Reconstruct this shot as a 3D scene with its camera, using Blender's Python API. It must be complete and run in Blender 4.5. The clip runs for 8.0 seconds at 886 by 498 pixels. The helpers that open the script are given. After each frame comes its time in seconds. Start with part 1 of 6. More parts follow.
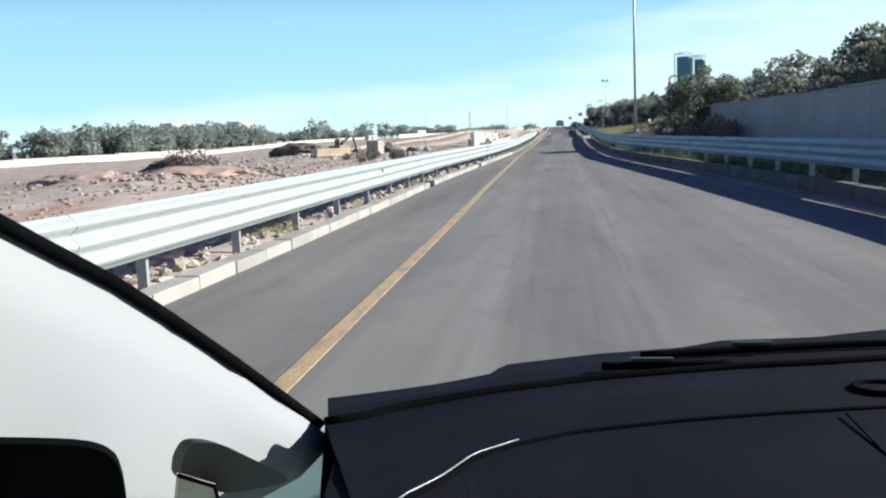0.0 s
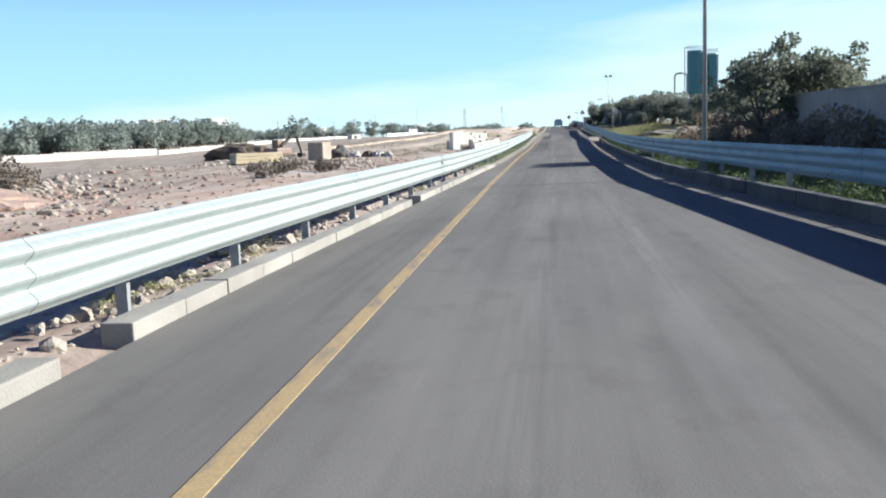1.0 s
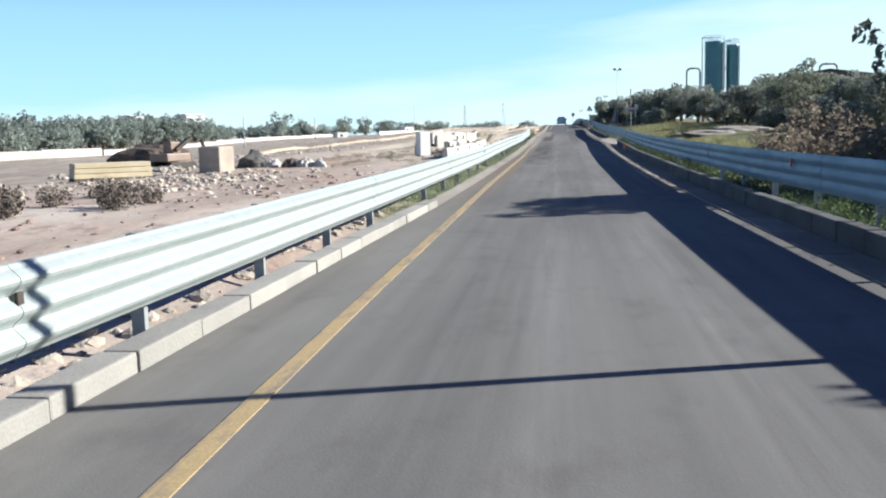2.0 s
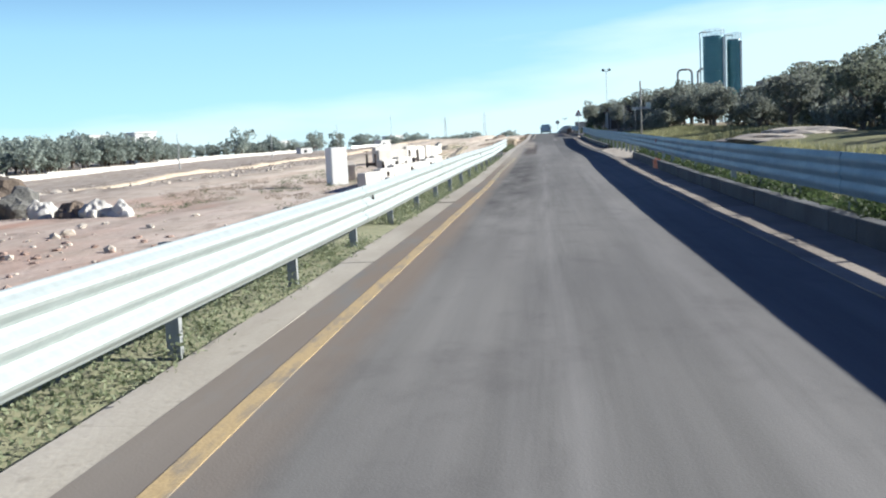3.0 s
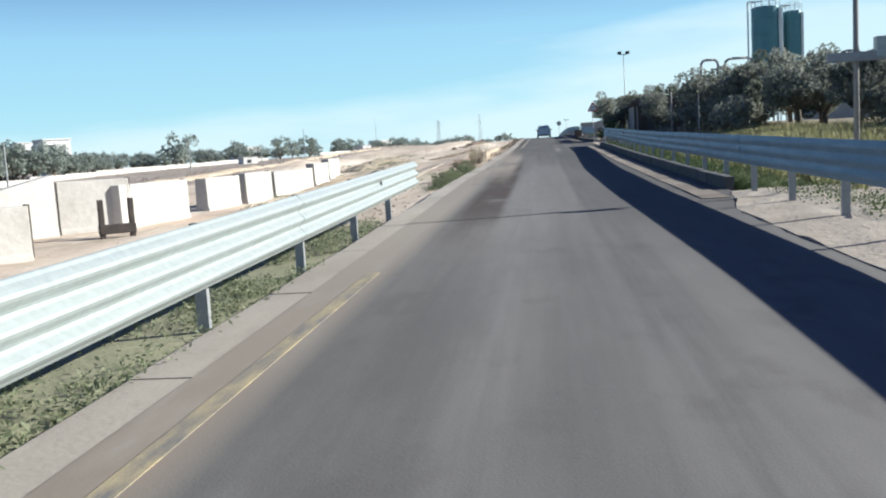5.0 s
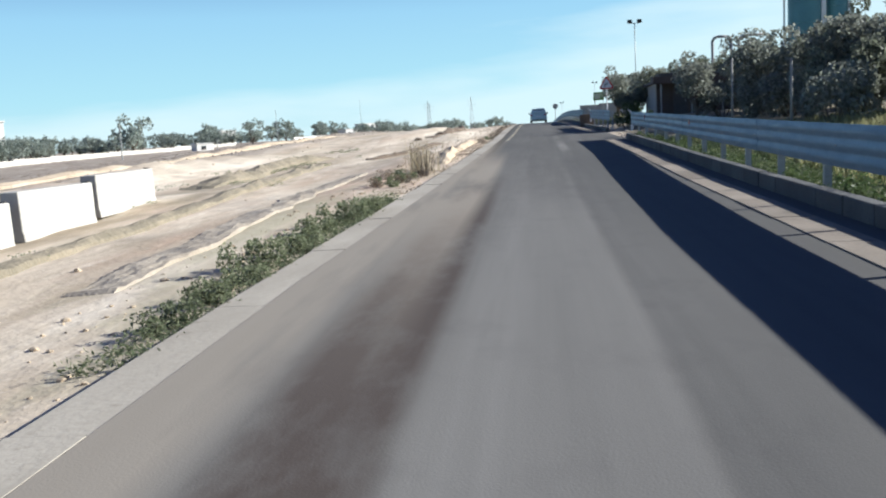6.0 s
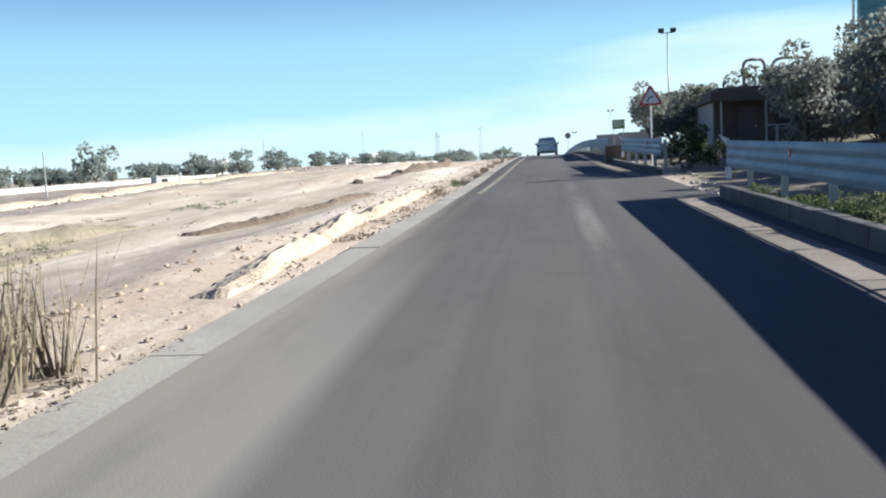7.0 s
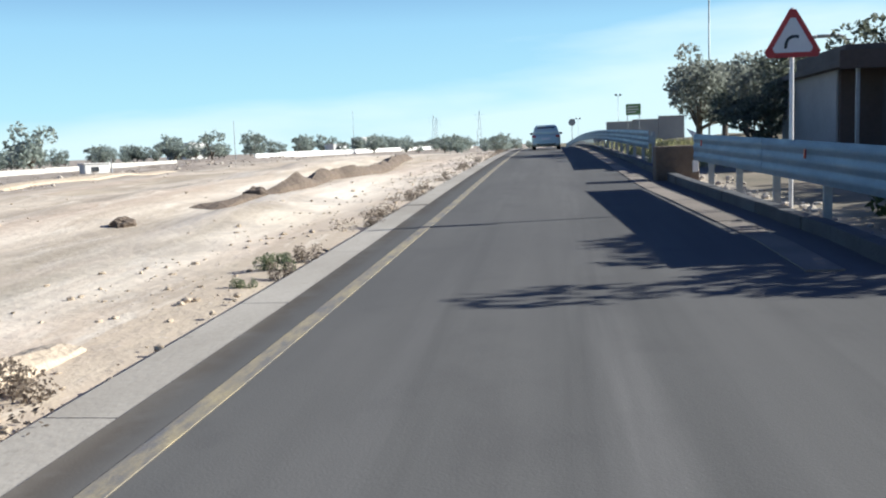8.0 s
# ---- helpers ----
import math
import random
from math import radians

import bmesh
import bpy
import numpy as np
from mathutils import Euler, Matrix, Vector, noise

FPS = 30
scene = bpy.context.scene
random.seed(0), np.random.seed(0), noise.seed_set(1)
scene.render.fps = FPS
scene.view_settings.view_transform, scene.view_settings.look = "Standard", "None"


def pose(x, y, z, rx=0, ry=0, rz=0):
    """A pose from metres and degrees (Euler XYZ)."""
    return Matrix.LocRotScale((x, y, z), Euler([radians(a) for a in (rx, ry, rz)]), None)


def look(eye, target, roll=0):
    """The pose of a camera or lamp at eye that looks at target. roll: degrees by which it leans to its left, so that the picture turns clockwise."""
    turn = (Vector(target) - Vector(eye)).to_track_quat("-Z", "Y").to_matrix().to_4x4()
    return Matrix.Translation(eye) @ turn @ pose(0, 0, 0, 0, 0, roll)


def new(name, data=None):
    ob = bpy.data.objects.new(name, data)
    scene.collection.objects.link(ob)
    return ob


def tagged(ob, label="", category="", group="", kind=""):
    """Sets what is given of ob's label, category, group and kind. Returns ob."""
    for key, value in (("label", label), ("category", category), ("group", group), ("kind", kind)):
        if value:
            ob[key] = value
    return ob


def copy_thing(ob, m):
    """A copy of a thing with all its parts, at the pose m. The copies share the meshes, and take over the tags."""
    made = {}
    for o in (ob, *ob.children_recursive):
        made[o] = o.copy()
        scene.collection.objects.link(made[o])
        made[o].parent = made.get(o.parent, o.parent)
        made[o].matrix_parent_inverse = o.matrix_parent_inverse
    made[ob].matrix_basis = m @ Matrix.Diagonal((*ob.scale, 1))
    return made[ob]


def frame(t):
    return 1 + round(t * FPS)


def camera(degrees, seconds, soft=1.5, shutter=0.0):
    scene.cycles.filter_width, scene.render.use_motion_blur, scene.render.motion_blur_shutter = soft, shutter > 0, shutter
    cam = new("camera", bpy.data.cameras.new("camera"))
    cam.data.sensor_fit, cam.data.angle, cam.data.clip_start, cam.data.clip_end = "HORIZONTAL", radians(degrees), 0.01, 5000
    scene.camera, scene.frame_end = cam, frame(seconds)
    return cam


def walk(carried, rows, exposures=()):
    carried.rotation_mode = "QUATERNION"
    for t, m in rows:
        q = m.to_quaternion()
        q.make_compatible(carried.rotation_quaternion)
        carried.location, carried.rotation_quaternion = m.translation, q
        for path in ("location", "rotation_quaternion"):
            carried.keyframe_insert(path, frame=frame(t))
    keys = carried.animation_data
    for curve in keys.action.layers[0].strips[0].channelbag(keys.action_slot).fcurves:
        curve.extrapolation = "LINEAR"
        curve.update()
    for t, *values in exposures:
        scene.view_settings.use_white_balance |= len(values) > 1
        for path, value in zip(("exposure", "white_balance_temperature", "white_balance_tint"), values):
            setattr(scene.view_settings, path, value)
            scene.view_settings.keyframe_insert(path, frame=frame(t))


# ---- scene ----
cam = camera(52.0, 8.0, soft=2.1)
# seconds, x, y, z, pitch, roll, yaw of the eye on its way along the lane
PATH = [
    (0.0, 0.209, -0.14, 1.340, -6.95, 2.22, 7.52),
    (0.5, 0.077, 9.30, 1.421, -7.09, 1.87, 7.33),
    (1.0, -0.171, 18.79, 1.467, -7.03, 1.79, 7.25),
    (1.5, -0.207, 28.16, 1.540, -7.17, 1.47, 7.42),
    (2.8, -0.375, 52.82, 1.652, -6.94, 2.30, 6.63),
    (3.0, -0.406, 56.64, 1.642, -6.44, 2.98, 6.49),
    (3.5, -0.378, 66.15, 1.768, -7.01, 4.09, 6.65),
    (4.0, -0.228, 75.62, 1.832, -7.06, 3.87, 6.52),
    (4.5, -0.030, 85.11, 1.954, -6.28, 3.64, 6.56),
    (4.7, -0.005, 88.94, 2.001, -6.11, 3.35, 6.56),
    (5.8, 0.022, 110.07, 2.397, -7.10, 3.54, 6.44),
    (6.0, -0.026, 113.94, 2.457, -7.30, 3.17, 6.16),
    (6.5, 0.242, 123.60, 2.530, -6.29, 2.94, 6.48),
    (7.0, 0.342, 133.28, 2.705, -5.41, 2.83, 6.80),
    (7.5, 0.383, 142.97, 3.025, -5.93, 2.50, 6.80),
    (8.0, 0.511, 152.67, 3.262, -6.40, 2.07, 6.84),
]


def eye_pose(x, y, z, pitch, roll, yaw):
    ahead = Euler((radians(90 + pitch), 0, radians(yaw))).to_matrix().to_4x4()
    return Matrix.Translation((x, y, z)) @ ahead @ pose(0, 0, 0, 0, 0, -roll)


walk(cam, [(t, eye_pose(*p)) for t, *p in PATH], exposures=[(0.0, 1.03), (3.0, 1.06), (4.0, 1.04), (4.5, 0.9), (6.0, 0.86), (7.0, 1.02), (7.5, 1.02), (8.0, 0.93)])

# ---- world and sun ----
SUN_EL, SUN_AZ = radians(25.0), radians(75)  # azimuth from +y towards +x
world = bpy.data.worlds.new("sky")
scene.world = world
world.use_nodes = True
wn, wl = world.node_tree.nodes, world.node_tree.links
wn.clear()
w_out = wn.new("ShaderNodeOutputWorld")
w_bg = wn.new("ShaderNodeBackground")
w_bg.inputs["Strength"].default_value = 0.044
w_sky = wn.new("ShaderNodeTexSky")
w_sky.sky_type = "NISHITA"
w_sky.sun_disc = False
w_sky.sun_elevation, w_sky.sun_rotation = SUN_EL, SUN_AZ
w_sky.air_density, w_sky.dust_density, w_sky.ozone_density = 1.0, 0.0, 3.0
w_co = wn.new("ShaderNodeTexCoord")
w_sep = wn.new("ShaderNodeSeparateXYZ")
# clear winter sky: pale cyan at the horizon, deep blue overhead
w_grad = wn.new("ShaderNodeValToRGB")
stops = [(0.0, (7.4, 11.5, 12.9)), (0.05, (5.9, 10.9, 13.1)), (0.13, (4.7, 9.3, 12.8)), (0.22, (1.6, 3.6, 8.2)), (0.5, (0.6, 1.3, 4.4)), (1.0, (0.32, 0.56, 2.2))]
while len(w_grad.color_ramp.elements) < len(stops):
    w_grad.color_ramp.elements.new(0.5)
for el, (p, c) in zip(w_grad.color_ramp.elements, stops):
    el.position, el.color = p, (*c, 1)
w_tint = wn.new("ShaderNodeMix")
w_tint.data_type = "RGBA"
w_tint.inputs["Factor"].default_value = 0.85
w_map = wn.new("ShaderNodeMapping")
w_map.inputs["Scale"].default_value = (1.0, 1.0, 6.0)
w_noise = wn.new("ShaderNodeTexNoise")
w_noise.inputs["Scale"].default_value = 2.4
w_noise.inputs["Detail"].default_value = 7.0
w_noise.inputs["Roughness"].default_value = 0.5
# a bank of thin white cloud that climbs towards the sun's side
w_edge = wn.new("ShaderNodeMapRange")
w_edge.inputs["From Min"].default_value, w_edge.inputs["From Max"].default_value = -0.25, 0.22
w_edge.inputs["To Min"].default_value, w_edge.inputs["To Max"].default_value = 0.008, 0.096
w_wave = wn.new("ShaderNodeMath")
w_wave.operation = "MULTIPLY_ADD"
w_wave.inputs[1].default_value = 0.17
w_over = wn.new("ShaderNodeMath")
w_over.operation = "SUBTRACT"
w_bank = wn.new("ShaderNodeMapRange")
w_bank.inputs["From Min"].default_value, w_bank.inputs["From Max"].default_value = 0.045, 0.085
w_mul = wn.new("ShaderNodeMath")
w_mul.operation = "MULTIPLY"
w_mul.inputs[1].default_value = 0.72
w_mix = wn.new("ShaderNodeMix")
w_mix.data_type = "RGBA"
w_mix.inputs["B"].default_value = (9.8, 12.4, 13.2, 1)
wl.new(w_co.outputs["Generated"], w_sep.inputs["Vector"])
wl.new(w_sep.outputs["Z"], w_grad.inputs["Fac"])
wl.new(w_sky.outputs["Color"], w_tint.inputs["A"])
wl.new(w_grad.outputs["Color"], w_tint.inputs["B"])
wl.new(w_co.outputs["Generated"], w_map.inputs["Vector"])
wl.new(w_map.outputs["Vector"], w_noise.inputs["Vector"])
wl.new(w_sep.outputs["X"], w_edge.inputs["Value"])
wl.new(w_noise.outputs["Fac"], w_wave.inputs[0])
wl.new(w_edge.outputs["Result"], w_wave.inputs[2])
wl.new(w_wave.outputs["Value"], w_over.inputs[0])
wl.new(w_sep.outputs["Z"], w_over.inputs[1])
wl.new(w_over.outputs["Value"], w_bank.inputs["Value"])
wl.new(w_bank.outputs["Result"], w_mul.inputs[0])
wl.new(w_mul.outputs["Value"], w_mix.inputs["Factor"])
wl.new(w_tint.outputs["Result"], w_mix.inputs["A"])
wl.new(w_mix.outputs["Result"], w_bg.inputs["Color"])
wl.new(w_bg.outputs["Background"], w_out.inputs["Surface"])

sun = new("sun", bpy.data.lights.new("sun", "SUN"))
sun.data.energy, sun.data.angle, sun.data.color = 5.2, radians(0.53), (0.965, 0.98, 0.95)
sun_way = Vector((math.sin(SUN_AZ) * math.cos(SUN_EL), math.cos(SUN_AZ) * math.cos(SUN_EL), math.sin(SUN_EL)))
sun.matrix_world = look(sun_way * 100, (0, 0, 0))


# ---- materials ----
def socket(node, key, value, links):
    if isinstance(value, bpy.types.NodeSocket):
        links.new(value, node.inputs[key])
    else:
        node.inputs[key].default_value = value


class Mat:
    """A node material in the making."""

    def __init__(self, name, rough=0.8, metal=0.0, spec=0.5):
        self.m = bpy.data.materials.new(name)
        self.m.use_nodes = True
        self.n, self.l = self.m.node_tree.nodes, self.m.node_tree.links
        self.b = self.n["Principled BSDF"]
        self.b.inputs["Roughness"].default_value = rough
        self.b.inputs["Metallic"].default_value = metal
        self.b.inputs["Specular IOR Level"].default_value = spec
        self.geo = self.n.new("ShaderNodeNewGeometry")

    def pos(self, scale=(1, 1, 1)):
        mp = self.n.new("ShaderNodeMapping")
        mp.inputs["Scale"].default_value = scale
        self.l.new(self.geo.outputs["Position"], mp.inputs["Vector"])
        return mp.outputs["Vector"]

    def local(self, scale=(1, 1, 1)):
        mp = self.n.new("ShaderNodeMapping")
        mp.inputs["Scale"].default_value = scale
        self.l.new(self.n.new("ShaderNodeTexCoord").outputs["Object"], mp.inputs["Vector"])
        return mp.outputs["Vector"]

    def noise(self, scale, detail=4.0, rough=0.55, vec=None, lo=0.3, hi=0.7):
        t = self.n.new("ShaderNodeTexNoise")
        t.inputs["Scale"].default_value, t.inputs["Detail"].default_value, t.inputs["Roughness"].default_value = scale, detail, rough
        self.l.new(vec or self.pos(), t.inputs["Vector"])
        r = self.n.new("ShaderNodeMapRange")
        r.inputs["From Min"].default_value, r.inputs["From Max"].default_value = lo, hi
        self.l.new(t.outputs["Fac"], r.inputs["Value"])
        return r.outputs["Result"]

    def along(self, axis, lo, hi):
        s = self.n.new("ShaderNodeSeparateXYZ")
        self.l.new(self.geo.outputs["Position"], s.inputs["Vector"])
        r = self.n.new("ShaderNodeMapRange")
        r.inputs["From Min"].default_value, r.inputs["From Max"].default_value = lo, hi
        self.l.new(s.outputs["XYZ".index(axis)], r.inputs["Value"])
        return r.outputs["Result"]

    def maths(self, op, a, b=0.0):
        t = self.n.new("ShaderNodeMath")
        t.operation = op
        t.use_clamp = True
        socket(t, 0, a, self.l)
        socket(t, 1, b, self.l)
        return t.outputs["Value"]

    def random(self):
        return self.n.new("ShaderNodeObjectInfo").outputs["Random"]

    def island(self):
        return self.geo.outputs["Random Per Island"]

    def mix(self, fac, a, b):
        t = self.n.new("ShaderNodeMix")
        t.data_type = "RGBA"
        for key, v in (("Factor", fac), ("A", a), ("B", b)):
            if isinstance(v, tuple) and len(v) == 3:
                v = (*v, 1)
            socket(t, key, v, self.l)
        return t.outputs["Result"]

    def colour(self, v):
        socket(self.b, "Base Color", (*v, 1) if isinstance(v, tuple) else v, self.l)
        return self

    def rough(self, v):
        socket(self.b, "Roughness", v, self.l)
        return self

    def bump(self, height, strength=0.3, distance=0.02):
        t = self.n.new("ShaderNodeBump")
        t.inputs["Strength"].default_value, t.inputs["Distance"].default_value = strength, distance
        self.l.new(height, t.inputs["Height"])
        self.l.new(t.outputs["Normal"], self.b.inputs["Normal"])
        return self


def two_tone(name, a, b, scale, rough=0.8, metal=0.0, bump=0.2, dist=0.01, fine=None, vary=0.0, spec=0.5):
    """Two colours by a broad noise, with a finer grain and some variation from object to object."""
    m = Mat(name, rough, metal, spec)
    broad = m.noise(scale, 5)
    grain = m.noise(fine or scale * 9, 3)
    c = m.mix(m.maths("ADD", m.maths("MULTIPLY", broad, 0.7), m.maths("MULTIPLY", grain, 0.3)), a, b)
    if vary:
        c = m.mix(m.maths("MULTIPLY", m.random(), vary), c, tuple(v * 0.35 for v in a))
    m.colour(c)
    if bump:
        m.bump(grain, bump, dist)
    return m


def asphalt():
    m = Mat("asphalt", 0.88, 0, 0.12)
    streak = m.noise(1.0, 5, 0.6, m.pos((1.1, 0.035, 1)), 0.36, 0.66)
    fine = m.noise(1.0, 4, 0.6, m.pos((6.0, 0.22, 1)), 0.35, 0.68)
    stain = m.noise(0.4, 6, 0.62, m.pos((1, 0.3, 1)), 0.45, 0.64)
    blot = m.noise(1.7, 5, 0.6, m.pos((1, 0.6, 1)), 0.55, 0.72)
    grain = m.noise(70, 2, 0.5, None, 0.25, 0.75)
    c = m.mix(streak, (0.122, 0.115, 0.104), (0.202, 0.190, 0.172))
    c = m.mix(m.maths("MULTIPLY", fine, 0.35), c, (0.205, 0.195, 0.18))
    for track in (-0.35, 0.85):
        band = m.maths("MULTIPLY", m.along("X", track - 0.35, track), m.along("X", track + 0.35, track))
        c = m.mix(m.maths("MULTIPLY", band, m.maths("MULTIPLY", fine, 0.7)), c, (0.235, 0.222, 0.205))
    c = m.mix(m.maths("MULTIPLY", stain, 0.42), c, (0.086, 0.081, 0.079))
    c = m.mix(m.maths("MULTIPLY", blot, 0.32), c, (0.070, 0.062, 0.060))
    oil = m.maths("MULTIPLY", m.maths("MULTIPLY", m.along("Y", 64, 76), m.along("Y", 104, 92)), m.maths("MULTIPLY", m.along("X", -1.75, -1.5), m.along("X", -0.35, -0.9)))
    c = m.mix(m.maths("MULTIPLY", oil, m.noise(0.8, 5, 0.6, m.pos((1, 0.25, 1)), 0.32, 0.52)), c, (0.062, 0.056, 0.052))
    c = m.mix(m.maths("MULTIPLY", grain, 0.25), c, (0.194, 0.19, 0.183))
    # younger, darker surfacing on the far stretch
    c = m.mix(m.maths("MULTIPLY", m.along("Y", 112, 150), 0.55), c, (0.078, 0.077, 0.074))
    # dust carried onto the lane's edge beside the bare field
    dust = m.maths("MULTIPLY", m.along("X", -1.5, -1.8), m.maths("MULTIPLY", m.along("Y", 84, 96), m.noise(0.5, 5, 0.6, m.pos((2, 0.25, 1)), 0.22, 0.48)))
    dust = m.maths("MULTIPLY", dust, m.along("Y", 172, 146))
    thick = m.maths("MULTIPLY", m.along("X", -0.85, -1.08), m.maths("MULTIPLY", m.along("Y", 118, 128), m.along("Y", 146, 138)))
    thick = m.maths("MULTIPLY", thick, m.noise(0.7, 5, 0.6, m.pos((1, 0.2, 1)), 0.25, 0.5))
    dust = m.maths("MAXIMUM", dust, thick)
    ragged = m.noise(1.1, 6, 0.65, m.pos((1, 0.35, 1)), 0.36, 0.5)
    brown = m.maths("MULTIPLY", m.maths("MULTIPLY", m.along("X", -1.62, -1.36), m.along("X", -0.66, -0.8)), m.maths("MULTIPLY", m.along("Y", 104, 112), m.along("Y", 136, 126)))
    c = m.mix(m.maths("MULTIPLY", brown, m.maths("ADD", m.maths("MULTIPLY", ragged, 0.55), 0.4)), c, (0.078, 0.062, 0.054))
    pale = m.maths("MULTIPLY", m.maths("MULTIPLY", m.along("X", -0.75, -0.45), m.along("X", 0.68, 0.58)), m.maths("MULTIPLY", m.along("Y", 104, 114), m.along("Y", 134, 124)))
    c = m.mix(m.maths("MULTIPLY", pale, 0.4), c, (0.20, 0.193, 0.18))
    newer = m.maths("MULTIPLY", m.along("X", 0.62, 0.72), m.maths("MULTIPLY", m.along("Y", 98, 110), m.along("Y", 150, 136)))
    c = m.mix(m.maths("MULTIPLY", newer, 0.55), c, (0.088, 0.086, 0.083))
    streak2 = m.maths("MULTIPLY", m.maths("MULTIPLY", m.along("X", 0.72, 0.86), m.along("X", 1.14, 1.0)), m.maths("MULTIPLY", m.along("Y", 140, 146), m.along("Y", 160, 151)))
    c = m.mix(m.maths("MULTIPLY", streak2, m.noise(0.6, 5, 0.6, m.pos((2, 0.3, 1)), 0.4, 0.6)), c, (0.21, 0.20, 0.185))
    verge = m.maths("MULTIPLY", m.along("X", -1.2, -1.75), m.maths("MULTIPLY", m.along("Y", 134, 141), m.along("Y", 158, 150)))
    c = m.mix(m.maths("MULTIPLY", verge, m.maths("ADD", m.maths("MULTIPLY", ragged, 0.4), 0.35)), c, (0.235, 0.195, 0.155))
    gap = m.maths("MULTIPLY", m.maths("MULTIPLY", m.along("X", -2.35, -2.2), m.along("X", -1.42, -1.62)), m.along("Y", 142, 150))
    c = m.mix(m.maths("MULTIPLY", gap, m.noise(2.2, 6, 0.65, None, 0.25, 0.55)), c, (0.075, 0.064, 0.053))
    early = m.maths("MULTIPLY", m.along("X", -1.52, -1.75), m.maths("MULTIPLY", m.along("Y", 52, 66), m.noise(1.2, 5, 0.6, m.pos((2, 0.5, 1)), 0.3, 0.5)))
    c = m.mix(m.maths("MULTIPLY", dust, 0.76), c, (0.32, 0.28, 0.23))
    early = m.maths("MULTIPLY", early, m.along("Y", 108, 92))
    c = m.mix(m.maths("MULTIPLY", early, 0.75), c, (0.19, 0.145, 0.11))
    m.colour(c)
    m.bump(grain, 0.15, 0.004)
    return m.m


def edge_strip():
    m = Mat("edge_concrete", 0.93, 0, 0.2)
    broad = m.noise(0.9, 5, 0.6, m.pos((1, 0.4, 1)), 0.3, 0.7)
    grain = m.noise(22, 4, 0.6)
    c = m.mix(broad, (0.33, 0.295, 0.245), (0.47, 0.425, 0.36))
    c = m.mix(m.maths("MULTIPLY", grain, 0.25), c, (0.24, 0.21, 0.17))
    mud = m.maths("MULTIPLY", m.along("Y", 118, 100), m.noise(0.7, 6, 0.65, m.pos((1, 0.25, 1)), 0.3, 0.6))
    c = m.mix(m.maths("MULTIPLY", mud, 0.5), c, (0.25, 0.215, 0.17))
    spots = m.noise(5.0, 5, 0.7, None, 0.6, 0.7)
    c = m.mix(m.maths("MULTIPLY", spots, 0.5), c, (0.20, 0.175, 0.14))
    m.colour(c)
    m.bump(grain, 0.3, 0.006)
    return m.m


def line_paint(name, paint, keep_lo, keep_hi):
    m = Mat(name, 0.6)
    wear = m.noise(3.0, 7, 0.7, m.pos((2.5, 0.6, 1)), keep_lo, keep_hi)
    grain = m.noise(60, 2)
    c = m.mix(wear, (0.155, 0.144, 0.132), m.mix(grain, paint, tuple(v * 0.72 for v in paint)))
    m.colour(c)
    m.bump(grain, 0.2, 0.004)
    return m.m


